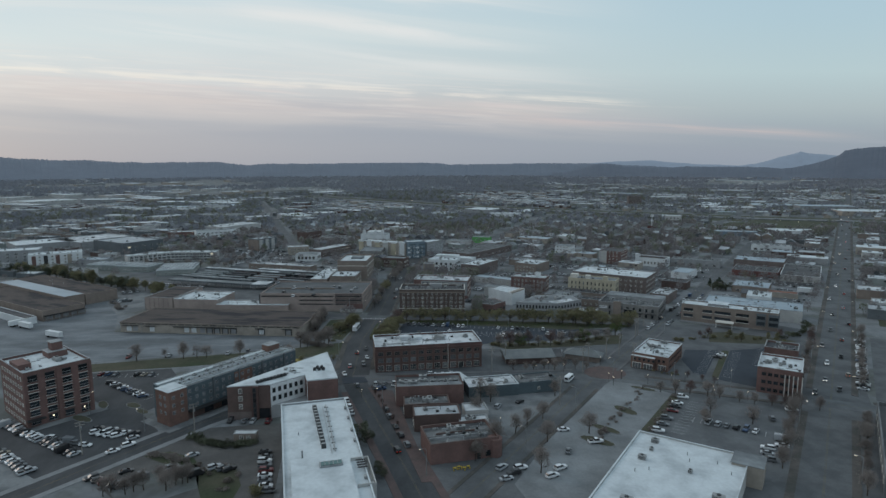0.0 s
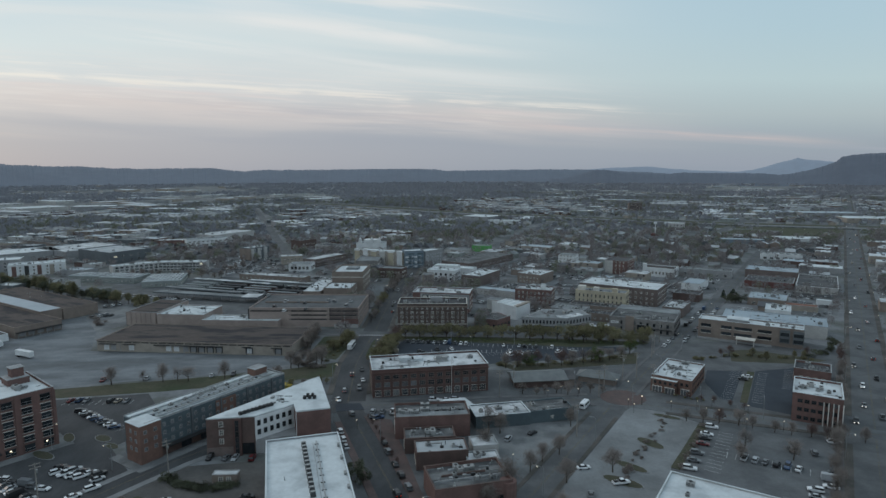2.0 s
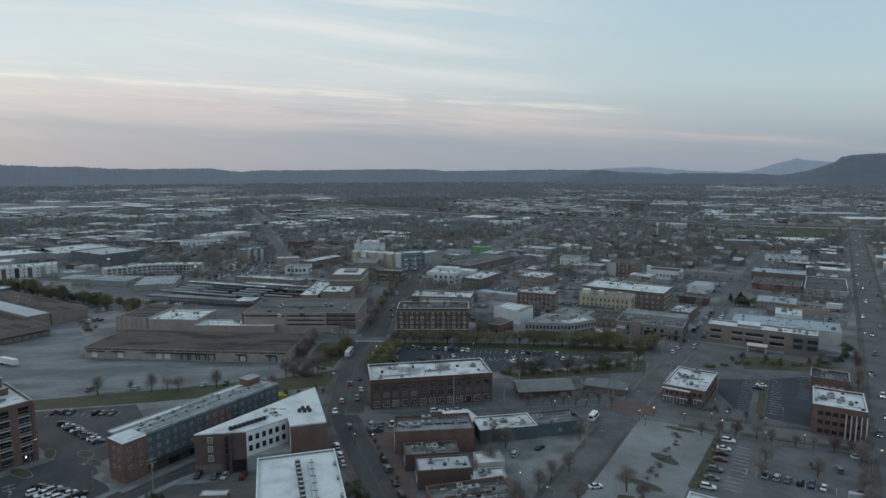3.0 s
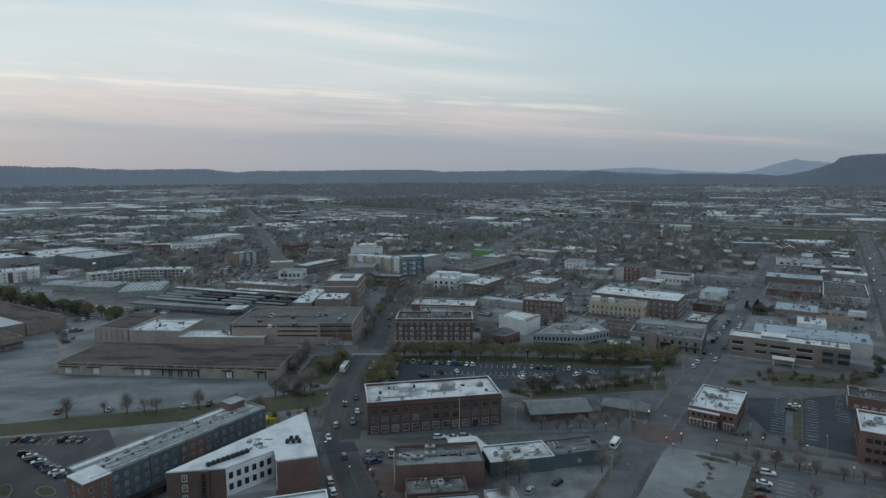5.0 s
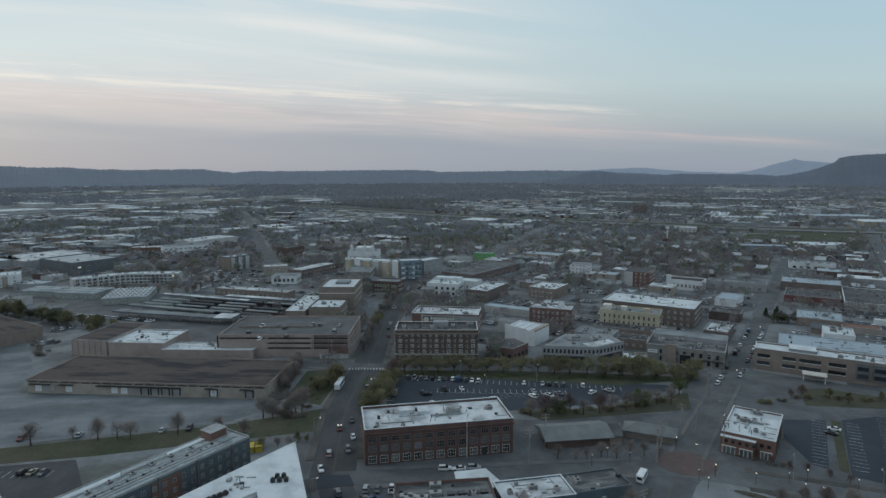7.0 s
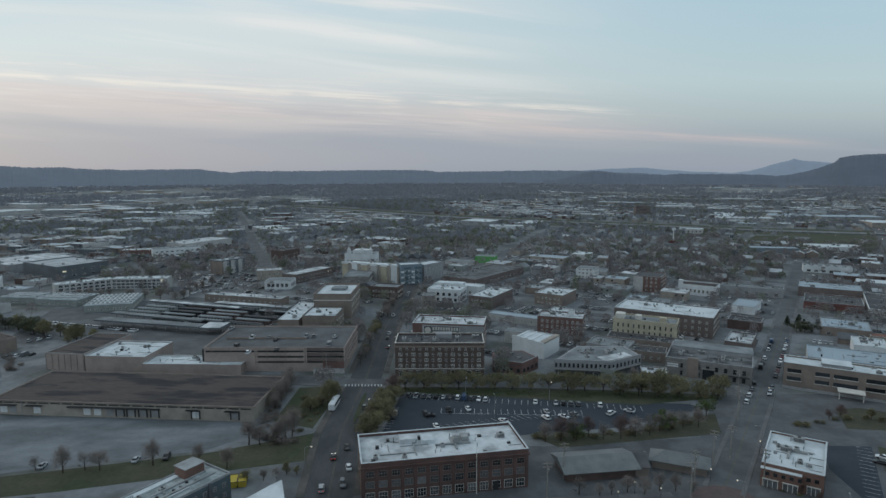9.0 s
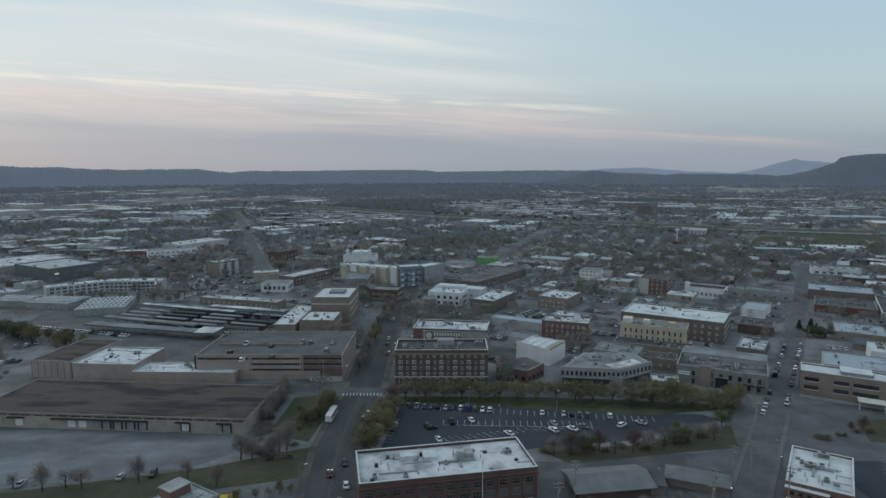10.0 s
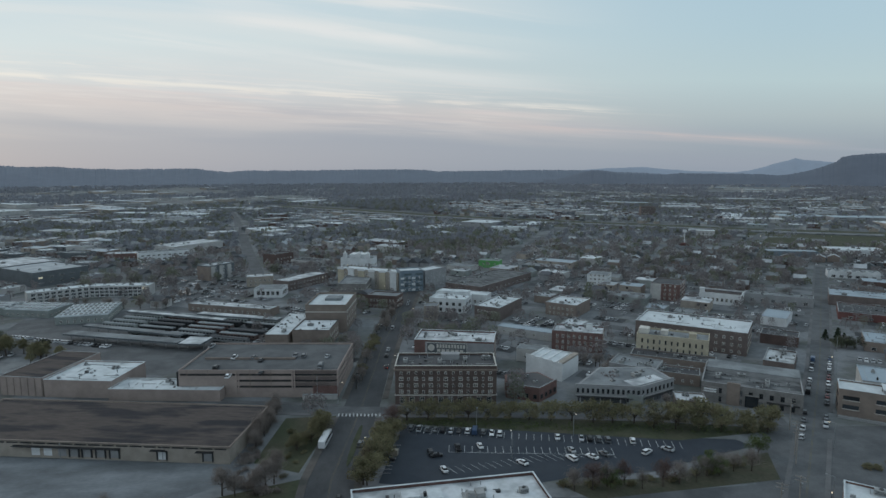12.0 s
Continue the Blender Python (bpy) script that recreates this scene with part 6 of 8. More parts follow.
def platform_roof(label, x, y, w, d, rot, h=4.4):
    b = thing("platform_roof", label, "shelter", x, y, 0, rot, "platform roofs in the rail yard")
    part("roof", Shape().box(-w / 2, w / 2, -d / 2, d / 2, h, h + 0.3), GREY_ROOF if "grey" in label else STAINED_ROOF, b)
    part("fascia", Shape().ring(w + 0.2, d + 0.2, 0.15, h - 0.7, h + 0.1), SLATE_WALL, b)
    for k in range(int(w / 8) + 1):
        part("post", Shape().box(-w / 2 + 2 + k * 8 * (w - 4) / (8 * max(1, int(w / 8))) - 0.15, -w / 2 + 2.3 + k * 8 * (w - 4) / (8 * max(1, int(w / 8))) - 0.15, -0.15, 0.15, 0, h), STEEL, b)


platform_roof("long grey platform roof on steel posts", -140.5, 492, 77, 8, -21.4)
platform_roof("long grey platform roof on steel posts", -141, 508, 73, 5, -25.4)
platform_roof("long pale platform roof on steel posts", -127, 543, 78, 4, -25.9)
platform_roof("long pale platform roof on steel posts", -85, 535, 60, 6, -24)
platform_roof("white platform canopy", -97, 478, 13, 14, -12)
YARD_CARS = random.Random(4)
for track in range(6):
    for k in range(4):
        if (track, k) in ((0, 0), (3, 3)):
            continue
        wall = YARD_CARS.choice((DARK_METAL, SAGE, DARK_BRICK, STEEL, DARK_METAL, RED_PAINT if track == 2 else DARK_METAL))
        rail_car("old passenger rail car standing in the yard", -160 + k * 26.5 + track * 3.6, 521 - k * 11.6 + track * 7.4, 25, -23.6, wall, YARD_CARS.choice((GREY_ROOF, DARK_ROOF, GREY_ROOF)))
for x, y, w, d, r, rows in ((-189, 565, 31, 40, 8, 5), (-229, 580, 34, 24, -15, 3), (-262, 590, 30, 20, -15, 3)):
    b = building("white_row_house", "low sage workshop under rows of white roof lights", x, y, w, d, 4.8, r, SAGE, GREY_ROOF, f"f{w // 4} r{d // 4}", (1.4, 1.6), 1, 1.2, parapet=0.3, coping=WHITE_ROOF)
    for k in range(rows):
        y0 = -d / 2 + 1.4 + k * (d - 2) / rows
        part("upper_roof", Shape().box(-w / 2 + 0.8, w / 2 - 0.8, y0, y0 + (d - 2) / rows * 0.62, 4.87, 5.9), WHITE_ROOF, b, "long white raised roof strip")
        lights = Shape()
        for i in range(w // 3):
            lights.box(-w / 2 + 1.6 + i * 3, -w / 2 + 3.2 + i * 3, y0 + 0.8, y0 + (d - 2) / rows * 0.5, 5.902, 6.05)
        part("roof_light", lights, DARK_METAL, b)
building("depot_row", "long brown depot with a pale roof", -95, 566, 66, 12, 5.0, -24, BROWN_TAN, STAINED_ROOF, "f14", (1.6, 1.6), 1, 1.2, parapet=0.3, units=2)
building("green_tarp_building", "building wrapped in bright green sheathing", 123, 738, 21, 14, 7.0, -25, material("bright_green_sheathing", (0.13, 0.36, 0.12), 0.8, (0.10, 0.28, 0.10), 0.2, 1.5), GREY_ROOF, "f3", (1.6, 1.6), 1, 3.0, parapet=0.3)
building("white_box_tower", "pale concrete block standing alone", 466, 928, 24, 20, 13, -30, PALE_WALL, WHITE_ROOF, "f4", (2.0, 1.8), 3, 1.5, 3.8, 0.5)
building("long_brick_market", "long low brown brick market with a dark roof", 103, 640, 34, 84, 6.4, -43, GREY_BRICK, PATCHED_ROOF, "f5 r12", (2.0, 1.6), 1, 1.6, parapet=0.5, units=7)

# ---- further blocks ----
building("grey_shed", "low grey shed beside the green building", 92, 724, 26, 18, 4.5, -38, PALE_WALL, GREY_ROOF, parapet=0.3)
for k in range(3):
    gabled("gabled_house", "dark house with a steep white gable", 35 + k * 11, 742 - k * 4, 9, 12, 6.5, 52, GREY_WALL, SHINGLE, 4.5, 0.4)
APT4 = building("grey_apartments", "four-storey grey and white apartment block", -140, 708, 28, 16, 13, 52, SLATE_WALL, WORN_ROOF, "f6 l3", (1.6, 1.8), 4, 1.0, 3.1, 0.6, frames=WHITE_WALL, units=5)
for k in range(3):
    part("bay", Shape().box(-12 + k * 9, -8 + k * 9, -8.6, -7.95, 0, 12.8), PALE_WALL, APT4, "pale projecting bay")
part("stair_tower", Shape().box(-14.2, -10, -8.3, 8.2, 0, 12.6), BROWN_TAN, APT4)
building("long_warehouse", "long pale warehouse with a white roof", -222, 917, 72, 38, 9, 55, PALE_WALL, STAINED_ROOF, "", parapet=0.3, units=5)
building("pale_office", "long pale office with window bands", -228, 840, 52, 15, 9.5, 25, WHITE_WALL, GREY_ROOF, "f9", (3.0, 1.4), 2, 1.6, 4.0, 0.5, units=4)
building("brick_shop", "low red brick hall with a pale roof", -275, 852, 34, 20, 6.5, 8, BRICK, STAINED_ROOF, "f6", (1.6, 1.8), 1, 1.4, parapet=0.5, units=3)
building("brick_shop", "brown brick hall beside the avenue", -96, 792, 26, 18, 11, 52, DARK_BRICK, DARK_ROOF, "f5", (1.5, 1.8), 2, 1.4, 4.0, 0.6, units=2)
building("tan_block", "tan block with a white roof beside the station", -94, 668, 22, 16, 8, 10, TAN, STAINED_ROOF, "f5", (1.5, 1.8), 2, 1.0, 3.4, 0.6, units=3)
building("white_dealership", "white car showroom beside a full lot", 220, 1072, 56, 24, 8, -15, WHITE_WALL, WHITE_ROOF, "f8", (4.0, 2.4), 1, 1.0, parapet=0.8, units=5)
building("brick_tower", "tall brown brick apartment tower among trees", 566, 1320, 28, 18, 22, -12, GREY_BRICK, GREY_ROOF, "f5", (2.6, 1.6), 6, 1.4, 3.4, 0.8, units=2)
building("white_store", "large low store with a white roof", 556, 768, 56, 34, 6, -20, WHITE_WALL, WHITE_ROOF, "f6", (3.0, 1.8), 1, 1.0, parapet=0.6, units=6)
building("blue_shed", "long shed with a blue-grey metal roof", 478, 770, 52, 16, 5.5, -20, BLUE_WALL, METAL_ROOF, "", parapet=0.2)
ARC = building("arched_row", "white row with arched gables and dark ground floor", 436, 630, 40, 16, 6.0, -33, WHITE_WALL, GREY_ROOF, "f6", (3.2, 2.2), 1, 0.6, parapet=0.3, units=3)
for k in range(6):
    part("gable", Shape().tube((-16.5 + k * 6.6, -8.3, 5.2), (-16.5 + k * 6.6, -7.6, 5.2), 2.4, 2.4, 14), WHITE_WALL, ARC)
SIGN = thing("sign_mast", "tall red and white roadside sign mast", "sign", 406, 874, 0, -20)
part("mast", Shape().tube((0, 0, 0), (0, 0, 19), 0.7, 0.5, 8), WHITE_WALL, SIGN)
part("sign_board", Shape().box(-2.4, 2.4, -0.4, 0.4, 17, 20.5), WHITE_WALL, SIGN)
part("base_wall", Shape().box(-6, 6, -3, 3, 0, 3.2), RED_PAINT, SIGN)


# ---- vehicles ----
def lofted(sections, slot=0):
    """A closed body from cross-sections along x: (x, half width low, half width high, z low, z high)."""
    s = Shape()
    for x, a, b, z0, z1 in sections:
        s.v += [(x, -a, z0), (x, a, z0), (x, a * 1.02, (z0 + z1) / 2), (x, b, z1), (x, -b, z1), (x, -a * 1.02, (z0 + z1) / 2)]
    n = len(sections)
    for i in range(n - 1):
        for j in range(6):
            s.f.append((i * 6 + j, i * 6 + (j + 1) % 6, (i + 1) * 6 + (j + 1) % 6, (i + 1) * 6 + j))
            s.m.append(slot)
    s.f += [tuple(range(5, -1, -1)), tuple((n - 1) * 6 + j for j in range(6))]
    s.m += [slot, slot]
    return s


WHEEL = Shape().tube((0, -0.11, 0), (0, 0.11, 0), 0.34, 0.34, 10).mesh("wheel", RUBBER)
HEAD_LIT = Shape().box(0, 0.06, -0.2, 0.2, 0, 0.16).mesh("headlight", LAMP_WHITE)
TAIL = Shape().box(-0.05, 0, -0.18, 0.18, 0, 0.2).mesh("tail_light", LAMP_RED)


def vehicle(kind, paint, lit=False, far=False):
    """Builds one car at the origin, nose to +x."""
    b = new(kind)
    if kind == "sedan":
        body = lofted([(-2.3, 0.75, 0.7, 0.35, 0.85), (-1.9, 0.88, 0.8, 0.28, 0.98), (-0.6, 0.9, 0.84, 0.25, 0.95), (1.0, 0.9, 0.82, 0.25, 0.92), (2.0, 0.86, 0.74, 0.3, 0.78), (2.3, 0.74, 0.66, 0.38, 0.66)])
        cab = lofted([(-1.75, 0.78, 0.72, 0.9, 0.98), (-1.0, 0.8, 0.58, 0.88, 1.4), (0.2, 0.8, 0.58, 0.88, 1.43), (1.1, 0.78, 0.7, 0.86, 0.94)])
        top = Shape().box(-1.05, 0.25, -0.56, 0.56, 1.4, 1.45, taper=0.06)
    elif kind == "suv":
        body = lofted([(-2.35, 0.85, 0.8, 0.4, 1.0), (-2.0, 0.95, 0.88, 0.34, 1.1), (0.9, 0.95, 0.88, 0.32, 1.08), (2.0, 0.9, 0.8, 0.36, 0.98), (2.35, 0.8, 0.72, 0.45, 0.82)])
        cab = lofted([(-2.25, 0.84, 0.74, 1.05, 1.2), (-1.95, 0.86, 0.7, 1.04, 1.66), (0.1, 0.86, 0.7, 1.04, 1.7), (1.05, 0.84, 0.76, 1.02, 1.1)])
        top = Shape().box(-2.0, 0.15, -0.69, 0.69, 1.67, 1.73, taper=0.08)
    elif kind == "pickup":
        body = lofted([(-2.8, 0.92, 0.9, 0.45, 1.02), (-0.5, 0.95, 0.9, 0.42, 1.05), (1.4, 0.95, 0.88, 0.42, 1.08), (2.5, 0.9, 0.82, 0.45, 1.0), (2.8, 0.82, 0.76, 0.5, 0.85)])
        cab = lofted([(-0.75, 0.84, 0.74, 1.02, 1.2), (-0.55, 0.86, 0.72, 1.02, 1.74), (0.7, 0.86, 0.72, 1.02, 1.76), (1.55, 0.84, 0.76, 1.02, 1.1)])
        top = Shape().box(-0.58, 0.72, -0.7, 0.7, 1.74, 1.8, taper=0.08)
        part("bed", Shape().box(-2.6, -0.9, -0.72, 0.72, 1.03, 1.06), RUBBER, b)
    else:
        body = lofted([(-2.7, 0.95, 0.85, 0.4, 2.2), (-2.5, 0.98, 0.88, 0.35, 2.4), (1.3, 0.98, 0.86, 0.35, 2.4), (2.0, 0.96, 0.8, 0.38, 1.3), (2.7, 0.85, 0.75, 0.45, 1.05)])
        cab = lofted([(1.25, 0.9, 0.84, 1.4, 2.2), (1.45, 0.93, 0.84, 1.35, 2.15), (2.02, 0.9, 0.82, 1.25, 1.32)])
        top = Shape().box(-2.4, 1.2, -0.84, 0.84, 2.4, 2.45, taper=0.08)
    body.add(top.v, top.f)
    part("body", body, paint, b)
    part("glasshouse", cab, CAR_GLASS, b)
    axle = 1.75 if kind in ("pickup", "van") else 1.42
    if far:
        under = Shape().box(-axle, axle, -0.7, 0.7, 0.2, 0.5)
        for x in (-axle, axle):
            for y in (-0.82, 0.82):
                under.tube((x, y - 0.11, 0.34), (x, y + 0.11, 0.34), 0.34, 0.34, 8)
        part("undercarriage", under, RUBBER, b)
    else:
        for x in (-axle, axle):
            for y in (-0.82, 0.82):
                part("wheel", WHEEL, None, b, at=Matrix.Translation((x, y, 0.34)))
    if lit:
        for y in (-0.6, 0.6):
            part("headlight", HEAD_LIT, None, b, at=Matrix.Translation((2.32, y, 0.6)))
            part("tail_light", TAIL, None, b, at=Matrix.Translation((-2.34, y, 0.72)))
    return b


NAMES = ("white", "silver", "grey", "black", "dark red", "blue", "beige")
FLEET = {}
CARS = random.Random(11)
made_cars = 0


def park(x, y, heading, kind=None, colour=None, lit=False, z=0.06, group="parked cars"):
    """One vehicle, its nose turned by heading degrees from +x."""
    global made_cars
    kind = kind or CARS.choices(("sedan", "suv", "pickup", "van"), (5, 5, 1.3, 0.4))[0]
    c = CARS.choices(range(7), (7, 5, 5, 5, 0.5, 1.0, 0.8))[0] if colour is None else colour
    far = y > 196
    key = (kind, c, lit, far)
    m = pose(x, y, z, 0, 0, heading)
    made_cars += 1
    if key in FLEET:
        return copy_thing(FLEET[key], m)
    b = vehicle(kind, CAR_PAINTS[c], lit, far)
    b.matrix_basis = m
    FLEET[key] = tagged(b, f"{NAMES[c]} {'sport utility vehicle' if kind == 'suv' else kind} {'driving with its lamps lit' if lit else 'parked on the asphalt'}", "car", group if not lit else "cars in traffic")
    return b


def car_row(a, b, n, turn=90.0, full=1.0, seed=0, jitter=0.25):
    """Cars side by side from a to b; turn is the angle of their noses to that way."""
    rng = random.Random(seed + 77)
    a, b = Vector(a), Vector(b)
    way = math.degrees(math.atan2(*(b - a).yx))
    for i in range(n):
        if rng.random() < full:
            p = a.lerp(b, i / max(1, n - 1))
            park(p.x + rng.uniform(-jitter, jitter), p.y + rng.uniform(-jitter, jitter), way + turn + (180 if rng.random() < 0.25 else 0) + rng.uniform(-3, 3))


car_row((15.5, 355), (42, 348), 10, 90, 0.96, 1)
car_row((45, 347), (106, 330.5), 22, 90, 0.3, 2)
car_row((8, 341), (3.5, 322), 7, -90, 0.35, 6)
for x, y, h, c in ((38.6, 337, 95, 0), (22.3, 331.8, 8, 3), (50.6, 322.9, 120, 0), (70.1, 329.7, 95, 1), (68.1, 323.7, 110, 0), (75.5, 324, 125, 0), (95.7, 324.6, 35, 0), (23.7, 321.4, 100, 0), (30.5, 336.5, 92, 3), (20.5, 334.3, 92, 3), (80.5, 325.5, 120, 2), (104, 326, 130, 1)):
    park(x, y, h, None, c)
car_row((-147, 226), (-107, 196.5), 17, 90, 0.97, 7)
car_row((-134, 201), (-116, 185), 9, 90, 0.95, 8)
car_row((-124, 267), (-104, 249.5), 9, 60, 0.85, 9)
car_row((-108, 217), (-93, 211), 6, 60, 0.95, 10)
car_row((-107, 213.5), (-92, 207.5), 6, 60, 0.9, 11)
car_row((-122, 210), (-106, 203), 5, 10, 0.8, 12)
car_row((-134, 280), (-110, 277), 8, 90, 0.7, 13)
car_row((-93, 178.5), (-82, 173), 5, 60, 0.9, 14)
car_row((-84, 182), (-76, 177), 4, 60, 0.8, 15)
car_row((-70, 183), (-61, 177.5), 4, 60, 1.0, 16)
car_row((-56, 182), (-48, 179), 4, 60, 0.7, 17)
car_row((-41.5, 191), (-36.5, 165), 9, 80, 0.95, 18)
car_row((-60, 219), (-42, 216.4), 7, 90, 0.7, 19)
car_row((123.5, 198.5), (137, 189), 6, 80, 0.95, 20)
for x, y, k, c in ((126, 223.6, "suv", 0), (120.8, 217.8, "sedan", 0), (115, 210.2, "sedan", 4), (109.4, 203.6, "suv", 2), (105.4, 198.6, "sedan", 2), (101.2, 193.4, "suv", 0), (118.2, 214.4, "sedan", 3)):
    park(x, y, -28, k, c)
car_row((133, 176), (128, 168), 3, 90, 0.9, 22)
car_row((145, 185), (139, 177), 3, 90, 0.9, 22)
car_row((263, 291), (209, 224), 24, -90, 0.85, 23)
car_row((276, 283), (226, 222), 22, -90, 0.55, 24)
car_row((38, 165), (44, 171), 3, -30, 1.0, 25)
car_row((53, 165), (57, 170), 2, -30, 1.0, 26)
car_row((159, 262), (184, 287), 8, 90, 0.35, 27)
car_row((137, 205), (150, 199), 3, 90, 0.8, 28)
park(66.4, 197.8, 5, "sedan", 0), park(74.9, 186.7, 5, "pickup", 0, z=0.18), park(63, 181, 70, "sedan", 2), park(46, 222, 60, "suv", 1), park(40, 218, 80, "sedan", 3), park(56, 226, 40, "sedan", 3), park(38, 172, 40, "suv", 1), park(163, 206, -20, "suv", 0)
for x, y, h in ((-78, 452, 80), (-63, 432, 85), (-54, 431, 80), (-50, 426, 82), (-35, 430, -95), (-31, 430, 85), (-20, 428, 80), (-68, 418, 85), (-47, 408, 80), (-22, 412, -98), (-60, 405, 84)):
    park(x, y - 14, h, z=11.62)
car_row((-194, 438), (-184, 442), 4, 60, 1.0, 41), car_row((-200, 470), (-192, 476), 3, 60, 1.0, 42)
park(-90.9, 201.6, 40, "suv", 0), park(-94.5, 197.2, 40, "sedan", 0), park(-66, 191.4, 35, "sedan", 1)
car_row((-152, 305), (-72, 307), 9, 90, 0.55, 29)
car_row((-4, 253), (4, 252), 3, 90, 1.0, 30)
car_row((22, 263), (32, 262.5), 3, 0, 1.0, 31)
for k in range(13):
    p, q = mid(99 + k * 9, -3.7), mid(106 + k * 9, 3.7)
    if CARS.random() < 0.85:
        park(*p, 51)
    if CARS.random() < 0.6:
        park(*q, 231)
for x, y, c in ((0.4, 223.4, 3), (1.6, 216.6, 2), (3.9, 207, 3), (5.6, 199.4, 3), (7.6, 191.5, 2), (-16.2, 235.5, 0), (-14.7, 228.4, 0), (-13.3, 222, 1)):
    park(x, y, 103, None, c)
park(-1.7, 246.5, 20, "suv", 5, z=0.16), park(-3.6, 247.5, 20, "sedan", 2, z=0.16)
for k, (x, y, h, c) in enumerate(((4, 188, 103, 3), (-12.5, 252, 103, 2), (-19, 268, -78, 0), (-17, 279, 92, 1), (-10.5, 281, -85, 2), (-9, 292, 95, 0), (-14.5, 300, 92, 3), (-10, 307, -86, 3), (-4, 344, 80, 2), (8, 430, 82, 3), (14, 505, 80, 0))):
    park(x, y, h, None, c, lit=k % 3 == 0)
for k in range(34):
    side = 1 if k % 2 else -1
    p = grid((152, 172), 60 + k * k * 0.75 + k * 9, side * (3.2 + 3.4 * (k % 3 == 0)) * 0.9)
    park(*p, 51 + (0 if side > 0 else 180), None, None, lit=True)
# the bus at the kerb
BUS = thing("bus", "white city bus standing at the kerb", "bus", -16.8, 347.5, 0.04, 80)
part("body", lofted([(-5.6, 1.2, 1.15, 0.5, 2.9), (-5.3, 1.25, 1.2, 0.35, 3.1), (5.2, 1.25, 1.2, 0.35, 3.1), (5.6, 1.2, 1.1, 0.5, 2.8)]), CAR_PAINTS[0], BUS)
part("window_band", Shape().box(-5.0, 5.0, -1.3, 1.3, 1.5, 2.5), CAR_GLASS, BUS)
part("windscreen", Shape().box(5.45, 5.66, -1.05, 1.05, 1.2, 2.6), CAR_GLASS, BUS)
for x in (-3.4, 3.6):
    for y in (-1.05, 1.05):
        part("wheel", Shape().tube((x, y - 0.15, 0.48), (x, y + 0.15, 0.48), 0.48, 0.48, 12), RUBBER, BUS)
SHUTTLE = thing("shuttle_bus", "white shuttle bus with dark windows parked at the kerb", "bus", 84.4, 249.2, 0.06, 52)
part("body", lofted([(-3.6, 1.05, 1.0, 0.5, 2.6), (-3.3, 1.12, 1.08, 0.4, 2.85), (2.2, 1.12, 1.06, 0.4, 2.85), (2.9, 1.08, 0.95, 0.42, 1.7), (3.8, 0.95, 0.85, 0.5, 1.2)]), CAR_PAINTS[0], SHUTTLE)
part("window_band", Shape().box(-3.0, 1.9, -1.16, 1.16, 1.5, 2.3), CAR_GLASS, SHUTTLE)
part("windscreen", Shape().add([(2.3, -0.95, 2.6), (2.3, 0.95, 2.6), (3.0, 0.98, 1.72), (3.0, -0.98, 1.72)], [(0, 3, 2, 1)]), CAR_GLASS, SHUTTLE)
part("rear_window", Shape().box(-3.66, -3.5, -0.8, 0.8, 1.5, 2.3), CAR_GLASS, SHUTTLE)
for x in (-2.3, 2.5):
    for y in (-0.95, 0.95):
        part("wheel", Shape().tube((x, y - 0.14, 0.42), (x, y + 0.14, 0.42), 0.42, 0.42, 10), RUBBER, SHUTTLE)
for i, (x, y, r) in enumerate(((-190, 349, -30), (-218, 372, -35), (-226, 380, 60))):
    t = thing("box_trailer", "white box trailer standing in the yard", "trailer", x, y, 0, r, "trailers")
    part("box", Shape().box(-6, 6, -1.25, 1.25, 1.1, 3.9), WHITE_WALL, t)
    part("undercarriage", Shape().box(-5, 3, -0.5, 0.5, 0.6, 1.1), DARK_METAL, t)
    for k in range(4):
        part("wheel", Shape().tube((-4.6 + (k // 2) * 1.2, (k % 2) * 2 - 1 - 0.2, 0.5), (-4.6 + (k // 2) * 1.2, (k % 2) * 2 - 1 + 0.2, 0.5), 0.5, 0.5, 10), RUBBER, t)
for i, x in enumerate((0.0, 2.8)):
    t = thing("yellow_skip", "yellow steel container beside the apartments", "container", -45 + x, 286 + x * 0.1, 0, 5, "yellow containers")
    part("tub", Shape().box(-1.2, 1.2, -2.6, 2.6, 0.1, 2.0, taper=-0.1), material("yellow_steel", (0.42, 0.33, 0.05), 0.6, (0.34, 0.26, 0.05), 0.6, 3.0), t)
    part("rim", Shape().ring(2.7, 5.5, 0.12, 2.0, 2.15), DARK_METAL, t)
hut = building("tennis_hut", "small shed with a white door in the court", -50.5, 203, 8, 3, 2.6, -4, BROWN_TAN, STAINED_ROOF, "f2", (1.6, 1.6), 1, 0.4, parapet=0.1)


for k in range(4):
    t = thing("cafe_table", "bright yellow cafe table on the brick pavement", "table", 22.5 + k * 1.5, 172.6 + (k % 2) * 0.8, 0.15, 20 * k, "yellow cafe tables")
    yellow = material("yellow_enamel", (0.45, 0.32, 0.03), 0.5)
    part("top", Shape().tube((0, 0, 0.72), (0, 0, 0.76), 0.5, 0.5, 10), yellow, t)
    part("stem", Shape().tube((0, 0, 0), (0, 0, 0.72), 0.05, 0.05, 6), DARK_METAL, t)
    for a in (0, 2.1, 4.2):
        part("stool", Shape().tube((math.cos(a) * 0.8, math.sin(a) * 0.8, 0), (math.cos(a) * 0.8, math.sin(a) * 0.8, 0.45), 0.17, 0.2, 8), yellow, t)


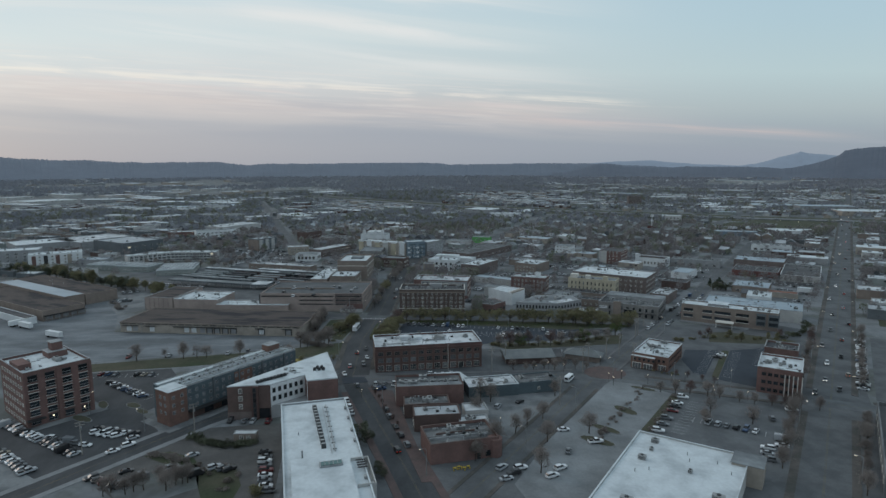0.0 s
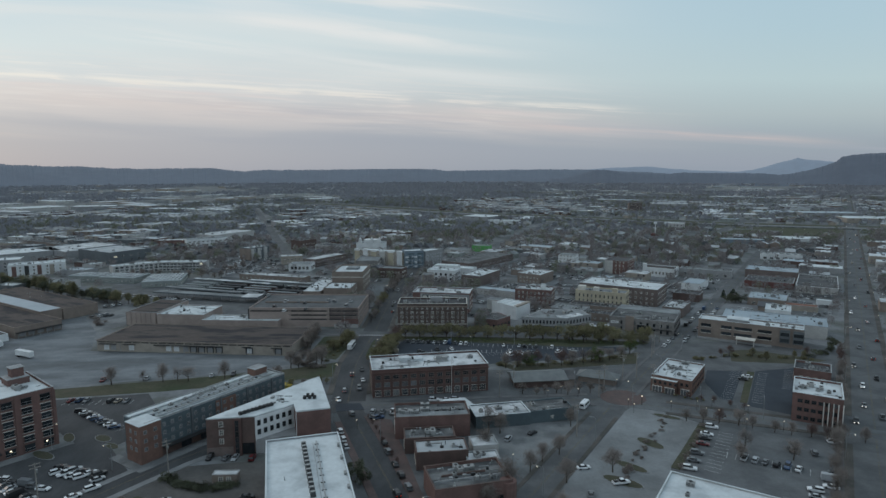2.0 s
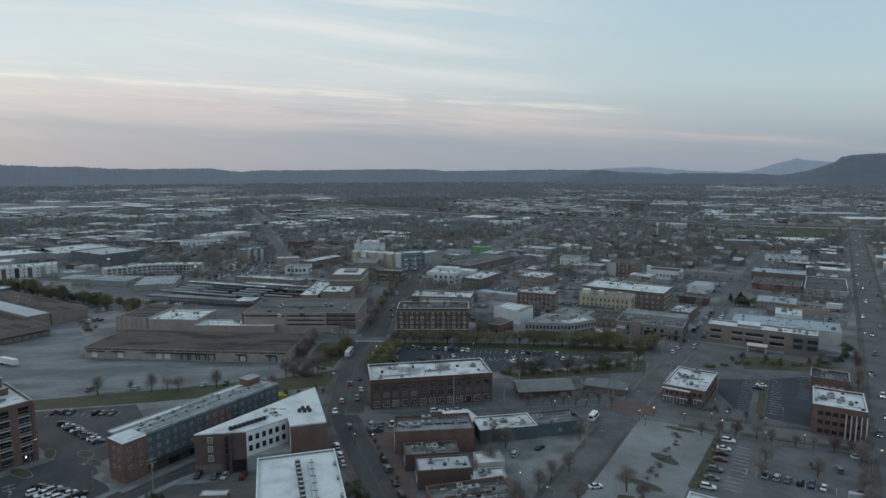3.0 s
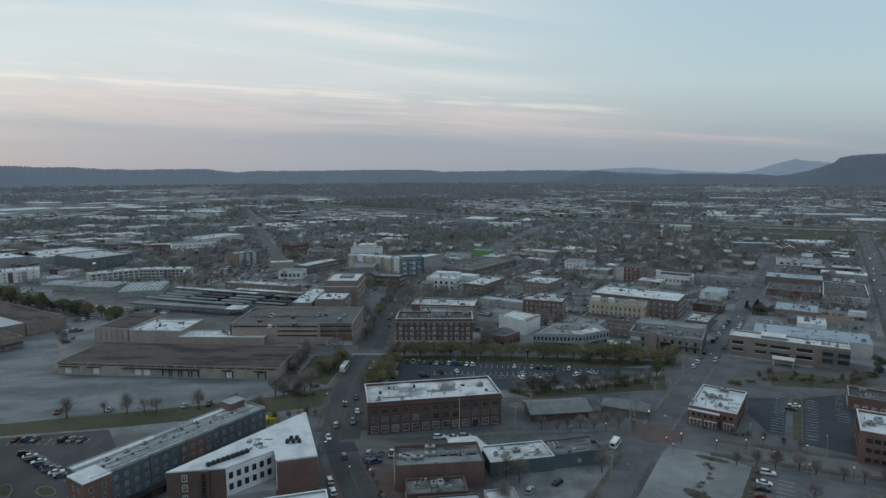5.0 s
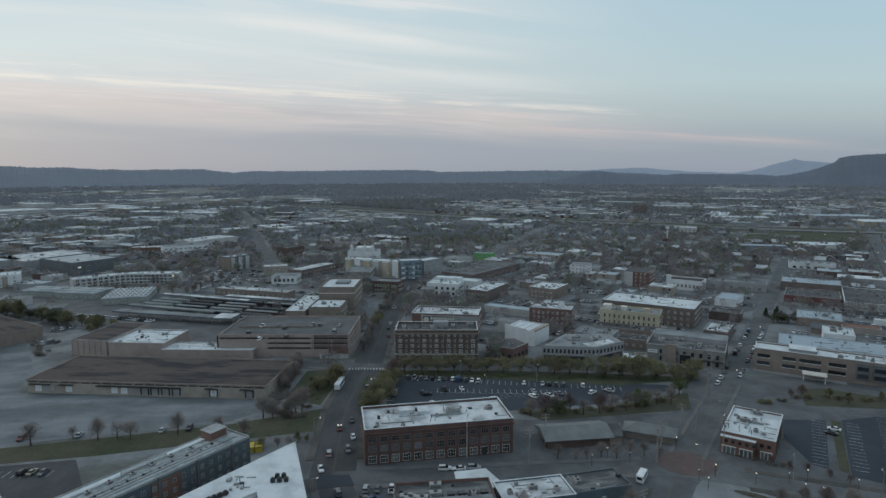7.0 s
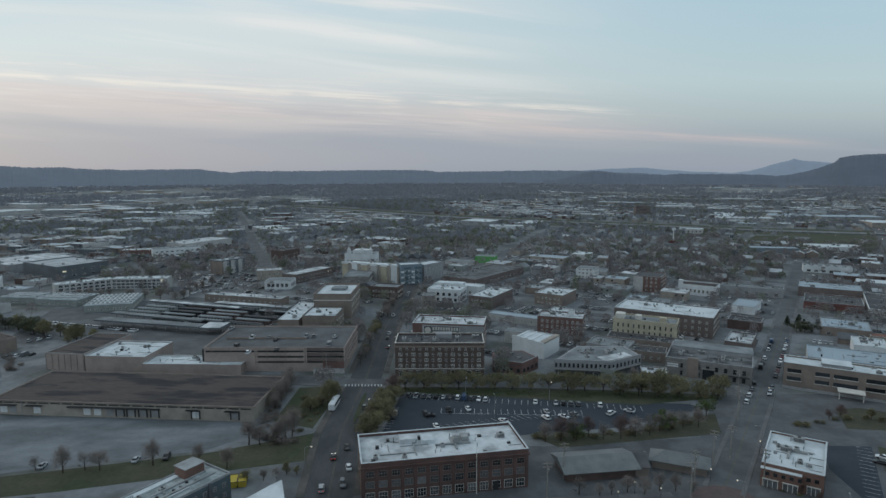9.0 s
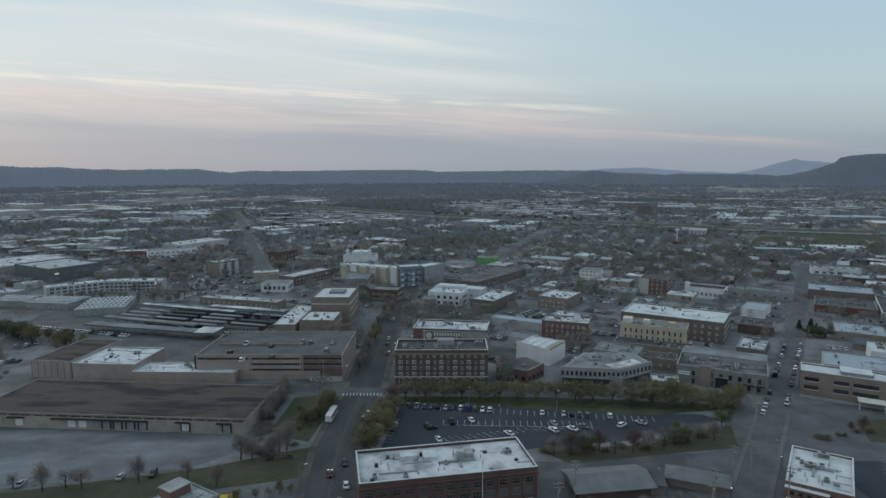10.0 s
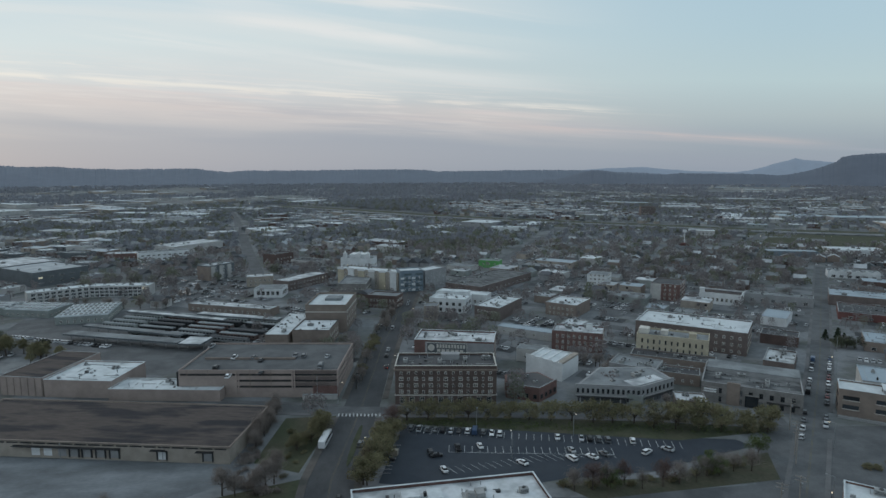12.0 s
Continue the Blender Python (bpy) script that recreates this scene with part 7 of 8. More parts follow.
# ---- poles and lamps ----
def utility_pole(x, y, rot, h=12.5):
    t = thing("utility_pole", "weathered wooden utility pole with cross-arms", "utility pole", x, y, 0, rot, "utility poles")
    part("pole", Shape().tube((0, 0, 0), (0, 0, h), 0.21, 0.14, 7), WOOD_POLE, t)
    for z in (h - 0.6, h - 1.7):
        arm = Shape().box(-1.5, 1.5, -0.09, 0.09, z, z + 0.2)
        for s in (-1.3, -0.5, 0.5, 1.3):
            arm.tube((s, 0, z + 0.16), (s, 0, z + 0.4), 0.06, 0.05, 5)
        part("cross_arm", arm, WOOD_POLE, t)
    part("transformer", Shape().tube((0.35, 0, h - 3.2), (0.35, 0, h - 2.2), 0.26, 0.26, 8), STEEL, t)


def street_lamp(x, y, rot, h=9.0, lit=True):
    t = thing("street_lamp", "slim steel street lamp with a curved arm", "street lamp", x, y, 0, rot, "street lamps")
    part("pole", Shape().tube((0, 0, 0), (0, 0, h), 0.12, 0.07, 6), STEEL, t)
    part("arm", Shape().tube((0, 0, h), (1.0, 0, h + 0.35), 0.05, 0.05, 5).tube((1.0, 0, h + 0.35), (1.9, 0, h + 0.35), 0.05, 0.04, 5), STEEL, t)
    head = part("lamp_head", Shape().box(1.7, 2.5, -0.16, 0.16, h + 0.25, h + 0.42), STEEL, t)
    if lit:
        part("bulb", Shape().box(1.8, 2.4, -0.12, 0.12, h + 0.14, h + 0.25), LAMP_WARM, head)


for x, y, r in ((121, 282, -39), (94, 259, -10), (121, 264, -39), (142, 311, -39), (99, 266, -39), (113, 279, -39), (146, 317, -39), (158, 336, -39), (60, 276, 0), (51, 264, 0), (72, 222, 20), (-70, 208, 40), (-104, 196, 40), (-45, 238, 40)):
    utility_pole(x, y, r)
for k in range(12):
    x, y = grid((152, 172), -20 + k * 42, -9.6 if k % 2 else 9.6)
    street_lamp(x, y, -39 if k % 2 else 141)
for k in range(8):
    x, y = mid(-84 + k * 45, 6.6)
    street_lamp(x, y, 141, lit=k % 2 == 0)
for x, y, r in ((13, 170, 190), (-1, 225, 190), (-23, 290, 10), (0, 330, 180), (-14, 385, 10), (14, 420, 190), (3, 480, 10), (30, 520, 190), (-20, 245, 10), (40, 352, -90), (75, 342, -90), (48, 327, 90), (150, 228, 60), (130, 240, 60), (-118, 232, 40), (-90, 214, 200)):
    street_lamp(x, y, r)
def post_lamp(x, y):
    t = thing("post_lamp", "short dark lamp post with a lit globe", "street lamp", x, y, 0, 0, "lit globe lamps")
    part("post", Shape().tube((0, 0, 0), (0, 0, 3.8), 0.08, 0.05, 6), DARK_METAL, t)
    part("globe", Shape().tube((0, 0, 3.8), (0, 0, 4.0), 0.06, 0.11, 8).tube((0, 0, 4.0), (0, 0, 4.14), 0.11, 0.05, 8), LAMP_WARM, t, "lit white globe")


for x, y in ((71.5, 259.8), (85.1, 260.2), (106.4, 269.3), (108.9, 248.4), (102.0, 246.0), (102.2, 240.9), (78.9, 264.6), (134.7, 286.2), (109.1, 248.6), (118.5, 241.5), (136.2, 241.6), (129.4, 233.6), (147.4, 234.0), (140.6, 225.6), (151.5, 217.8), (43.4, 202.6), (129.1, 240.6), (133.1, 230.9), (138.9, 221.5), (-9.9, 237.3), (-20.8, 212.0)):
    post_lamp(x, y)
wire = Shape()
for a, b in (((94, 259, 12.1), (99, 266, 12.1)), ((99, 266, 12.1), (113, 279, 12.1)), ((113, 279, 12.1), (121, 282, 12.1)), ((121, 282, 12.1), (142, 311, 12.1)), ((142, 311, 12.1), (146, 317, 12.1)), ((146, 317, 12.1), (158, 336, 12.1)), ((94, 259, 12.1), (72, 222, 12.1))):
    for off in (-1.0, 1.0):
        wire.tube((a[0] + off, a[1] - off * 0.8, a[2]), (b[0] + off, b[1] - off * 0.8, b[2]), 0.02, 0.02, 3)
tagged(new("power_line", wire.mesh("power_line", DARK_METAL)), "thin overhead wires between wooden poles", "cable", kind="stuff")


# ---- trees ----
def leaf_cloud(shape, rng, centre, radius, count, size, squash=0.75):
    """Many small leaf faces spread unevenly in a lump."""
    for _ in range(count):
        while True:
            p = Vector((rng.uniform(-1, 1), rng.uniform(-1, 1), rng.uniform(-1, 1)))
            if 0.25 < p.length < 1:
                break
        c = Vector(centre) + Vector((p.x * radius, p.y * radius, p.z * radius * squash))
        a = Vector((rng.gauss(0, 1), rng.gauss(0, 1), rng.gauss(0, 1))).normalized()
        b = a.orthogonal().normalized()
        k = size * rng.uniform(0.6, 1.3)
        q = [c + a * k, c + b * k * 0.6, c - a * k * 0.9, c - b * k * 0.6]
        shape.add([tuple(v) for v in q], [(0, 1, 2, 3)])


def tree_meshes(kind, seed):
    rng = random.Random(seed)
    trunk, crown = Shape(), Shape()
    h = 7.0
    if kind == "pine":
        trunk.tube((0, 0, 0), (0, 0, h), 0.2, 0.05, 6)
        for k in range(11):
            z = 1.2 + k * 0.55
            r = 2.2 * (1 - k / 12) + 0.3
            leaf_cloud(crown, rng, (rng.uniform(-.2, .2), rng.uniform(-.2, .2), z), r, 42, 0.42, 0.35)
        return trunk, crown
    if kind == "street":
        trunk.tube((0, 0, 0), (0.05, 0, 1.5), 0.22, 0.17, 7)
        for i in range(16):
            a, out = i * 2.4 + rng.uniform(-.3, .3), rng.uniform(1.2, 3.1)
            q = Vector((math.cos(a) * out, math.sin(a) * out, rng.uniform(2.6, 5.6) - out * 0.25))
            trunk.tube((0.05, 0, 1.3 + 0.07 * i), q, 0.08, 0.03, 5)
            for j in range(3):
                w = q + Vector((rng.uniform(-.9, .9), rng.uniform(-.9, .9), rng.uniform(-0.5, 0.8)))
                trunk.tube(q, w, 0.03, 0.012, 3)
                leaf_cloud(crown, rng, w, rng.uniform(0.8, 1.3), 40, 0.2, 0.85)
        return trunk, crown
    trunk.tube((0, 0, 0), (0.1, 0, 1.8), 0.2, 0.16, 7)
    trunk.tube((0.1, 0, 1.8), (0, 0.1, 5.2), 0.15, 0.04, 6)
    tips = []
    for i in range(11):
        a = i * 2.4 + rng.uniform(-.4, .4)
        z0 = 1.5 + 0.28 * i
        out = rng.uniform(1.5, 2.5) * (1.0 - 0.045 * i)
        q = Vector((math.cos(a) * out, math.sin(a) * out, z0 + rng.uniform(0.6, 1.7)))
        trunk.tube((0.08, 0.02, z0), q, 0.07, 0.03, 5)
        for j in range(3):
            w = Vector((0.08, 0.02, z0)).lerp(q, 0.55 + 0.22 * j) + Vector((rng.uniform(-.7, .7), rng.uniform(-.7, .7), rng.uniform(0.0, 0.9)))
            trunk.tube(Vector((0.08, 0.02, z0)).lerp(q, 0.4 + 0.2 * j), w, 0.03, 0.012, 3)
            tips.append(w)
    tips += [Vector((rng.uniform(-.5, .5), rng.uniform(-.5, .5), 5.0 + 0.4 * k)) for k in range(4)]
    if kind == "bare":
        for w in tips:
            for _ in range(30):
                e = w + Vector((rng.gauss(0, 0.5), rng.gauss(0, 0.5), rng.gauss(0.2, 0.45)))
                d = Vector((rng.gauss(0, 0.6), rng.gauss(0, 0.6), rng.gauss(0.5, 0.4))).normalized() * rng.uniform(0.35, 0.7)
                s = d.orthogonal().normalized() * 0.03
                crown.add([tuple(e - d - s), tuple(e - d + s), tuple(e + d)], [(0, 1, 2)])
            leaf_cloud(crown, rng, w, 0.95, 6, 0.15, 0.9)
    else:
        for w in tips:
            leaf_cloud(crown, rng, w, rng.uniform(0.75, 1.25), 44, 0.2, 0.85)
    return trunk, crown


TREES = {}
TREE_WORDS = {"street": ("street_tree", "broad low street tree in thin olive spring leaf"), "leafy": ("street_tree", "young street tree with thin olive spring leaves"), "green": ("street_tree", "small tree in fresh green leaf"), "bare": ("bare_tree", "bare grey tree with fine twigs"),
              "red": ("bare_tree", "small tree with reddish budding twigs"), "pine": ("evergreen", "dark evergreen tree with dense needles"), "dark": ("round_tree", "broad dark green tree in full leaf")}
CROWNS = {"street": LEAF_OLIVE, "leafy": LEAF_OLIVE, "green": LEAF_GREEN, "bare": TWIGS, "red": RED_TWIGS, "pine": NEEDLES, "dark": DARK_LEAF}
PLANT = random.Random(3)


def tree(kind, x, y, size=1.0):
    variant = PLANT.randrange(3)
    key = (kind, variant)
    m = pose(x, y, 0, 0, 0, PLANT.uniform(0, 360))
    if key not in TREES:
        name, label = TREE_WORDS[kind]
        b = tagged(new(name), label, "tree", "trees")
        trunk, crown = tree_meshes("bare" if kind in ("bare", "red") else kind if kind in ("pine", "street") else "street" if kind in ("green", "dark") else "leafy", 40 + variant * 7 + len(kind))
        part("trunk", trunk, BARK, b)
        part("crown", crown, CROWNS[kind], b)
        TREES[key] = b
        b.matrix_basis = m @ Matrix.Diagonal((size, size, size, 1))
        return b
    c = copy_thing(TREES[key], m)
    c.matrix_basis = m @ Matrix.Diagonal((size, size, size * PLANT.uniform(0.85, 1.15), 1))
    return c


def tree_row(kind, pts, n, size=1.0, jitter=0.8, other=None, share=0.0):
    p = [Vector(q) for q in pts]
    total = sum((b - a).length for a, b in zip(p, p[1:]))
    for i in range(n):
        s = total * (i + 0.5) / n
        for a, b in zip(p, p[1:]):
            if s <= (b - a).length:
                q = a.lerp(b, s / (b - a).length)
                break
            s -= (b - a).length
        tree(other if PLANT.random() < share else kind, q.x + PLANT.uniform(-jitter, jitter), q.y + PLANT.uniform(-jitter, jitter), size * PLANT.uniform(0.8, 1.2))


tree_row("street", [(10, 364.5), (60, 358), (105, 349), (154, 337)], 18, 1.38, 0.4)
tree_row("street", [(104, 345), (152, 333)], 6, 1.15, 1.2)
tree_row("street", [(-3, 312), (2, 334), (9, 357)], 14, 1.3, 1.6, "red", 0.15)
tree_row("leafy", [(20, 420), (26, 452)], 3, 0.8)
tree_row("street", [(-7, 396), (-3, 430), (4, 480)], 7, 0.95, 1.2, "bare", 0.45)
tree_row("bare", [(6, 490), (16, 556)], 9, 1.1, 2.5)
tree_row("street", [(-28, 340), (-21, 352), (-17, 366)], 7, 1.05, 1.5)
tree_row("bare", [(-45, 317), (-36, 315), (-30, 327)], 8, 1.25, 2.5)
tree_row("bare", [(-42, 344), (-40, 364), (-39, 384)], 14, 1.05, 1.3)
for x, y, s in ((-125.5, 299.5, 1.55), (-113, 304, 0.8), (-103, 301, 1.2), (-96.5, 302, 1.1), (-91.5, 301, 1.2), (-75, 302.5, 1.25), (-60, 303, 0.9), (-49.5, 297, 1.2)):
    tree("bare", x, y, s)
tree_row("bare", [(-42, 286), (-24, 292)], 5, 0.6, 1.5, "leafy", 0.5)
tree_row("bare", [(60, 305), (92, 303), (126, 310)], 12, 1.15, 1.4, "red", 0.25)
for x, y, s in ((74, 304, 1.0), (110, 308, 1.2), (133, 318, 1.1)):
    tree("green", x, y, s)
tree_row("bare", [(60, 266), (100, 264)], 8, 0.8, 1.0)
for x, y, s in ((61.3, 208.6, 1.0), (54, 204, 1.1), (48.2, 197.9, 1.1), (72.6, 231.1, 1.0), (58, 189.5, 1.2), (75.1, 194.5, 1.3)):
    tree("bare", x, y, s)
for x, y, s in ((36, 214, 0.9), (40, 229, 1.1), (44, 228, 1.0), (38, 186, 1.1), (50, 168, 0.9), (30, 178, 0.8), (32, 181, 0.8)):
    tree("bare", x, y, s * 1.3)
tree_row("bare", [(118, 233), (150, 216), (176, 203)], 11, 0.9, 1.2, "red", 0.5)
for x, y in ((128, 205), (122, 198), (140, 196)):
    tree("bare", x, y, 1.05)
tree_row("red", [(126, 260), (140, 247), (152, 238)], 6, 0.5, 1.0)
tree_row("bare", [grid((152, 172), -25, -11.5), grid((152, 172), 42, -11.5)], 12, 1.0, 0.8)
tree_row("bare", [grid((152, 172), -30, 11.5), grid((152, 172), 40, 11.5)], 9, 0.9, 0.8)
tree_row("bare", [grid((152, 172), 75, 11.5), grid((152, 172), 190, 11.5)], 12, 0.85, 0.8)
tree_row("bare", [grid((152, 172), 75, -11.5), grid((152, 172), 170, -11.5)], 9, 0.85, 0.8, "red", 0.3)
for x, y, s in ((-8.4, 200.5, 0.95), (-6.6, 195.5, 0.8), (-1.4, 171.0, 0.6), (-2.4, 175.5, 0.5)):
    tree("dark", x, y, s)
tree_row("red", [(5, 205), (-6, 250)], 8, 0.35, 0.4)
tree_row("bare", [(-88, 170), (-60, 172), (-72, 180)], 12, 0.9, 3.0)
tree_row("leafy", [(176, 312), (206, 300), (232, 306)], 7, 0.75, 5.0, "red", 0.4)
tree_row("bare", [(110, 372), (140, 350), (122, 362)], 6, 0.8, 1.5)
tree_row("bare", [(100, 425), (120, 412), (108, 398)], 8, 1.0, 3.0)
tree_row("dark", [(-193, 477), (-220, 499), (-257, 522), (-290, 550), (-355, 574)], 44, 1.55, 4.0, "leafy", 0.3)
tree_row("leafy", [(-160, 466), (-190, 480)], 5, 1.2, 3.0)
for x, y in ((266, 443), (270, 447), (262, 447), (268, 440)):
    tree("pine", x, y, 0.9)
tree_row("bare", [(-250, 600), (-150, 580), (-140, 640)], 16, 1.1, 5.0)
tree_row("dark", [(256, 431), (262, 431), (266, 428)], 4, 1.2, 1.0)
tree_row("dark", [(-178, 458), (-172, 470), (-182, 488)], 6, 1.1, 3.0, "leafy", 0.6)
HR = random.Random(9)
SHRUBS = {}
SHRUB_KINDS = {"evergreen": (DARK_LEAF, "dense dark evergreen shrub"), "dry": (TWIGS, "low tangle of dry bare brush"), "olive": (LEAF_OLIVE, "loose olive shrub coming into leaf")}


def shrub(kind, x, y, size=1.0):
    """A low uneven bush of many small leaves."""
    m = pose(x, y, 0, 0, 0, PLANT.uniform(0, 360))
    variant = (kind, PLANT.randrange(2))
    if variant in SHRUBS:
        b = copy_thing(SHRUBS[variant], m)
    else:
        mat, label = SHRUB_KINDS[kind]
        rng = random.Random(len(kind) + variant[1] * 5)
        s = Shape()
        for _ in range(7):
            leaf_cloud(s, rng, (rng.uniform(-1, 1), rng.uniform(-1, 1), rng.uniform(0.4, 1.0)), rng.uniform(0.6, 1.0), 55, 0.17, 0.8)
        b = tagged(new("shrub", s.mesh("shrub", mat)), label, "shrub", "shrubs")
        SHRUBS[variant] = b
    b.matrix_basis = m @ Matrix.Diagonal((size * PLANT.uniform(0.8, 1.25), size, size * PLANT.uniform(0.7, 1.1), 1))
    return b


def shrub_row(kind, pts, n, size, jitter):
    p = [Vector(q) for q in pts]
    for i in range(n):
        f = (i + 0.5) / n * (len(p) - 1)
        q = p[int(f)].lerp(p[int(f) + 1], f - int(f))
        shrub(kind, q.x + PLANT.uniform(-jitter, jitter), q.y + PLANT.uniform(-jitter, jitter), size * PLANT.uniform(0.7, 1.3))


shrub_row("evergreen", [(-71, 207), (-65, 201.5), (-59, 198.5), (-52, 197.8), (-47, 199.3)], 26, 1.25, 0.8)
shrub_row("dry", [(-80, 193), (-72, 192), (-64, 186), (-62, 178)], 12, 1.1, 2.0)
shrub_row("dry", [(-58, 180), (-50, 178), (-50, 166)], 10, 1.0, 3.0)
shrub_row("olive", [(-40, 166), (-36, 164)], 5, 1.3, 1.5)
shrub_row("dry", [(76, 188.2), (82.6, 197.6), (96.8, 213.6), (113.9, 235.8)], 24, 0.7, 1.6)
shrub_row("dry", [(98, 193), (110, 208), (124, 226)], 12, 0.8, 0.8)
shrub_row("dry", [(-40, 376), (-41, 344), (-44, 322), (-30, 312)], 26, 1.4, 2.0)
shrub_row("olive", [(-30, 362), (-24, 344), (-30, 322)], 8, 1.1, 3.0)
shrub_row("olive", [(160, 303), (192, 308), (224, 298)], 14, 1.2, 2.0)
shrub_row("evergreen", [(226, 300), (250, 318), (262, 330)], 14, 1.4, 2.0)
shrub_row("dry", [(-196, 444), (-186, 428), (-176, 412)], 12, 1.3, 3.0)
shrub_row("olive", [(56, 308), (96, 306), (128, 316)], 16, 1.3, 2.5)
shrub_row("olive", [(124, 262), (132, 253), (138, 250)], 6, 0.7, 0.5)
bank = Shape()
for k in range(420):
    a = HR.random()
    x = 12 + a * 138
    y = 364 - a * 26 + HR.uniform(-6.0, 0.5)
    leaf_cloud(bank, HR, (x, y, 0.5), 0.9, 9, 0.22)
tagged(new("ground_cover", bank.mesh("ground_cover", LEAF_GREEN)), "low green shrubs on the bank", "shrubs", kind="stuff")


# ---- the city further off ----
TAKEN = [(ob.matrix_basis.translation.x, ob.matrix_basis.translation.y, max((max(c.dimensions.x, c.dimensions.y) for c in ob.children if c.name.startswith("wall")), default=0) * 0.5 + 6)
         for ob in list(scene.collection.objects) if ob.type == "EMPTY" and ob.get("category") == "building"]
CITY = random.Random(21)
FAR_WALLS = (PALE_WALL, GREY_WALL, TAN, BROWN_TAN, PALE_WALL, SLATE_WALL, DARK_BRICK, SAGE)
FAR_ROOFS = (WHITE_ROOF, WORN_ROOF, GREY_ROOF, DARK_ROOF, STAINED_ROOF, METAL_ROOF, GREY_ROOF, RUST_ROOF)
stuff_box, stuff_house = Shape(), Shape()
far_trees, green_trees, plain_trees = Shape(), Shape(), Shape()


AVENUE_L = [(-95, 670), (-107, 728), (-155, 930), (-263, 1393), (-330, 1650)]
NORTH_ST = [(140, 770), (174, 834), (250, 988), (290, 1056), (330, 1120)]
EAST_RD = [(390, 820), (436, 843), (516, 900), (641, 1042), (835, 1280), (1069, 1587)]
HIGHWAY = [(-330, 1850), (-188, 1752), (-52, 1610), (115, 1410), (243, 1290), (375, 1190), (500, 1095), (610, 1010), (744, 935), (980, 830)]
WOOD_ZONES = [[(25, 850), (170, 850), (214, 1060), (95, 1080)], [(-417, 1025), (-225, 1096), (-280, 1336), (-583, 1384)], [(-260, 640), (-180, 650), (-170, 690), (-240, 670)]]
HOUSE_ZONES = [[(204, 650), (262, 585), (330, 565), (425, 660), (480, 745), (450, 842), (270, 866)], [(-40, 760), (120, 770), (160, 850), (20, 850), (-60, 900)]]
OPEN_ZONES = [[(92, 1090), (194, 1085), (225, 1260), (100, 1256)], [(-165, 600), (-100, 610), (-112, 685), (-168, 690)], [(490, 850), (640, 805), (745, 900), (573, 945)]]


def seen(x, y, spare=60):
    return -0.66 * y - spare < x < 1.02 * y + spare


def is_free(x, y, r):
    if any((x - a) ** 2 + (y - b) ** 2 < (r + c) ** 2 for a, b, c in TAKEN):
        return False
    for line, half in ((MAIN_FAR, 9), (MID, 9), (RIGHT, 11), (AVENUE_L, 8), (NORTH_ST, 8), (EAST_RD, 8), (HIGHWAY, 62)):
        for p, q in zip(line, line[1:]):
            p, q = Vector(p), Vector(q)
            t = max(0.0, min(1.0, (Vector((x, y)) - p).dot(q - p) / (q - p).length_squared))
            if (p.lerp(q, t) - Vector((x, y))).length < half + r * 0.75:
                return False
    if -235 < x < -40 and y < 585 or y < 372 and x < 160:
        return False
    return True


def clear_of(line, x, y, half):
    for p, q in zip(line, line[1:]):
        p, q = Vector(p), Vector(q)
        t = max(0.0, min(1.0, (Vector((x, y)) - p).dot(q - p) / (q - p).length_squared))
        if (p.lerp(q, t) - Vector((x, y))).length < half:
            return False
    return True


def put(shape, verts, faces, x, y, rot, slots):
    c, s = math.cos(rot), math.sin(rot)
    k = len(shape.v)
    shape.v += [(x + a * c - b * s, y + a * s + b * c, z) for a, b, z in verts]
    shape.f += [tuple(i + k for i in f) for f in faces]
    shape.m += slots


BOX_FACES = [(4, 5, 6, 7), (0, 1, 5, 4), (1, 2, 6, 5), (2, 3, 7, 6), (3, 0, 4, 7)]


def far_box(x, y, w, d, h, rot, wall, roof):
    v = [(-w / 2, -d / 2, 0), (w / 2, -d / 2, 0), (w / 2, d / 2, 0), (-w / 2, d / 2, 0), (-w / 2, -d / 2, h), (w / 2, -d / 2, h), (w / 2, d / 2, h), (-w / 2, d / 2, h)]
    put(stuff_box, v, BOX_FACES, x, y, rot, [8 + roof, wall, wall, wall, wall])
    # parapet rim and a roof unit
    if w > 12:
        u, t = CITY.uniform(-0.3, 0.3) * w, CITY.uniform(-0.3, 0.3) * d
        put(stuff_box, [(a * 1.6 + u, b * 1.2 + t, h + c) for a, b, c in ((-1, -1, 0), (1, -1, 0), (1, 1, 0), (-1, 1, 0), (-1, -1, 1.5), (1, -1, 1.5), (1, 1, 1.5), (-1, 1, 1.5))], BOX_FACES, x, y, rot, [1] * 5)
        n = int(w / 4)
        for i in range(n):
            a = -w / 2 + w * (i + 0.5) / n
            CITY.random() < 0.4 and put(stuff_box, [(a - 0.8, -d / 2 - 0.06, h - 2.6), (a + 0.8, -d / 2 - 0.06, h - 2.6), (a + 0.8, -d / 2 - 0.06, h - 1.1), (a - 0.8, -d / 2 - 0.06, h - 1.1)], [(0, 1, 2, 3)], x, y, rot, [16])


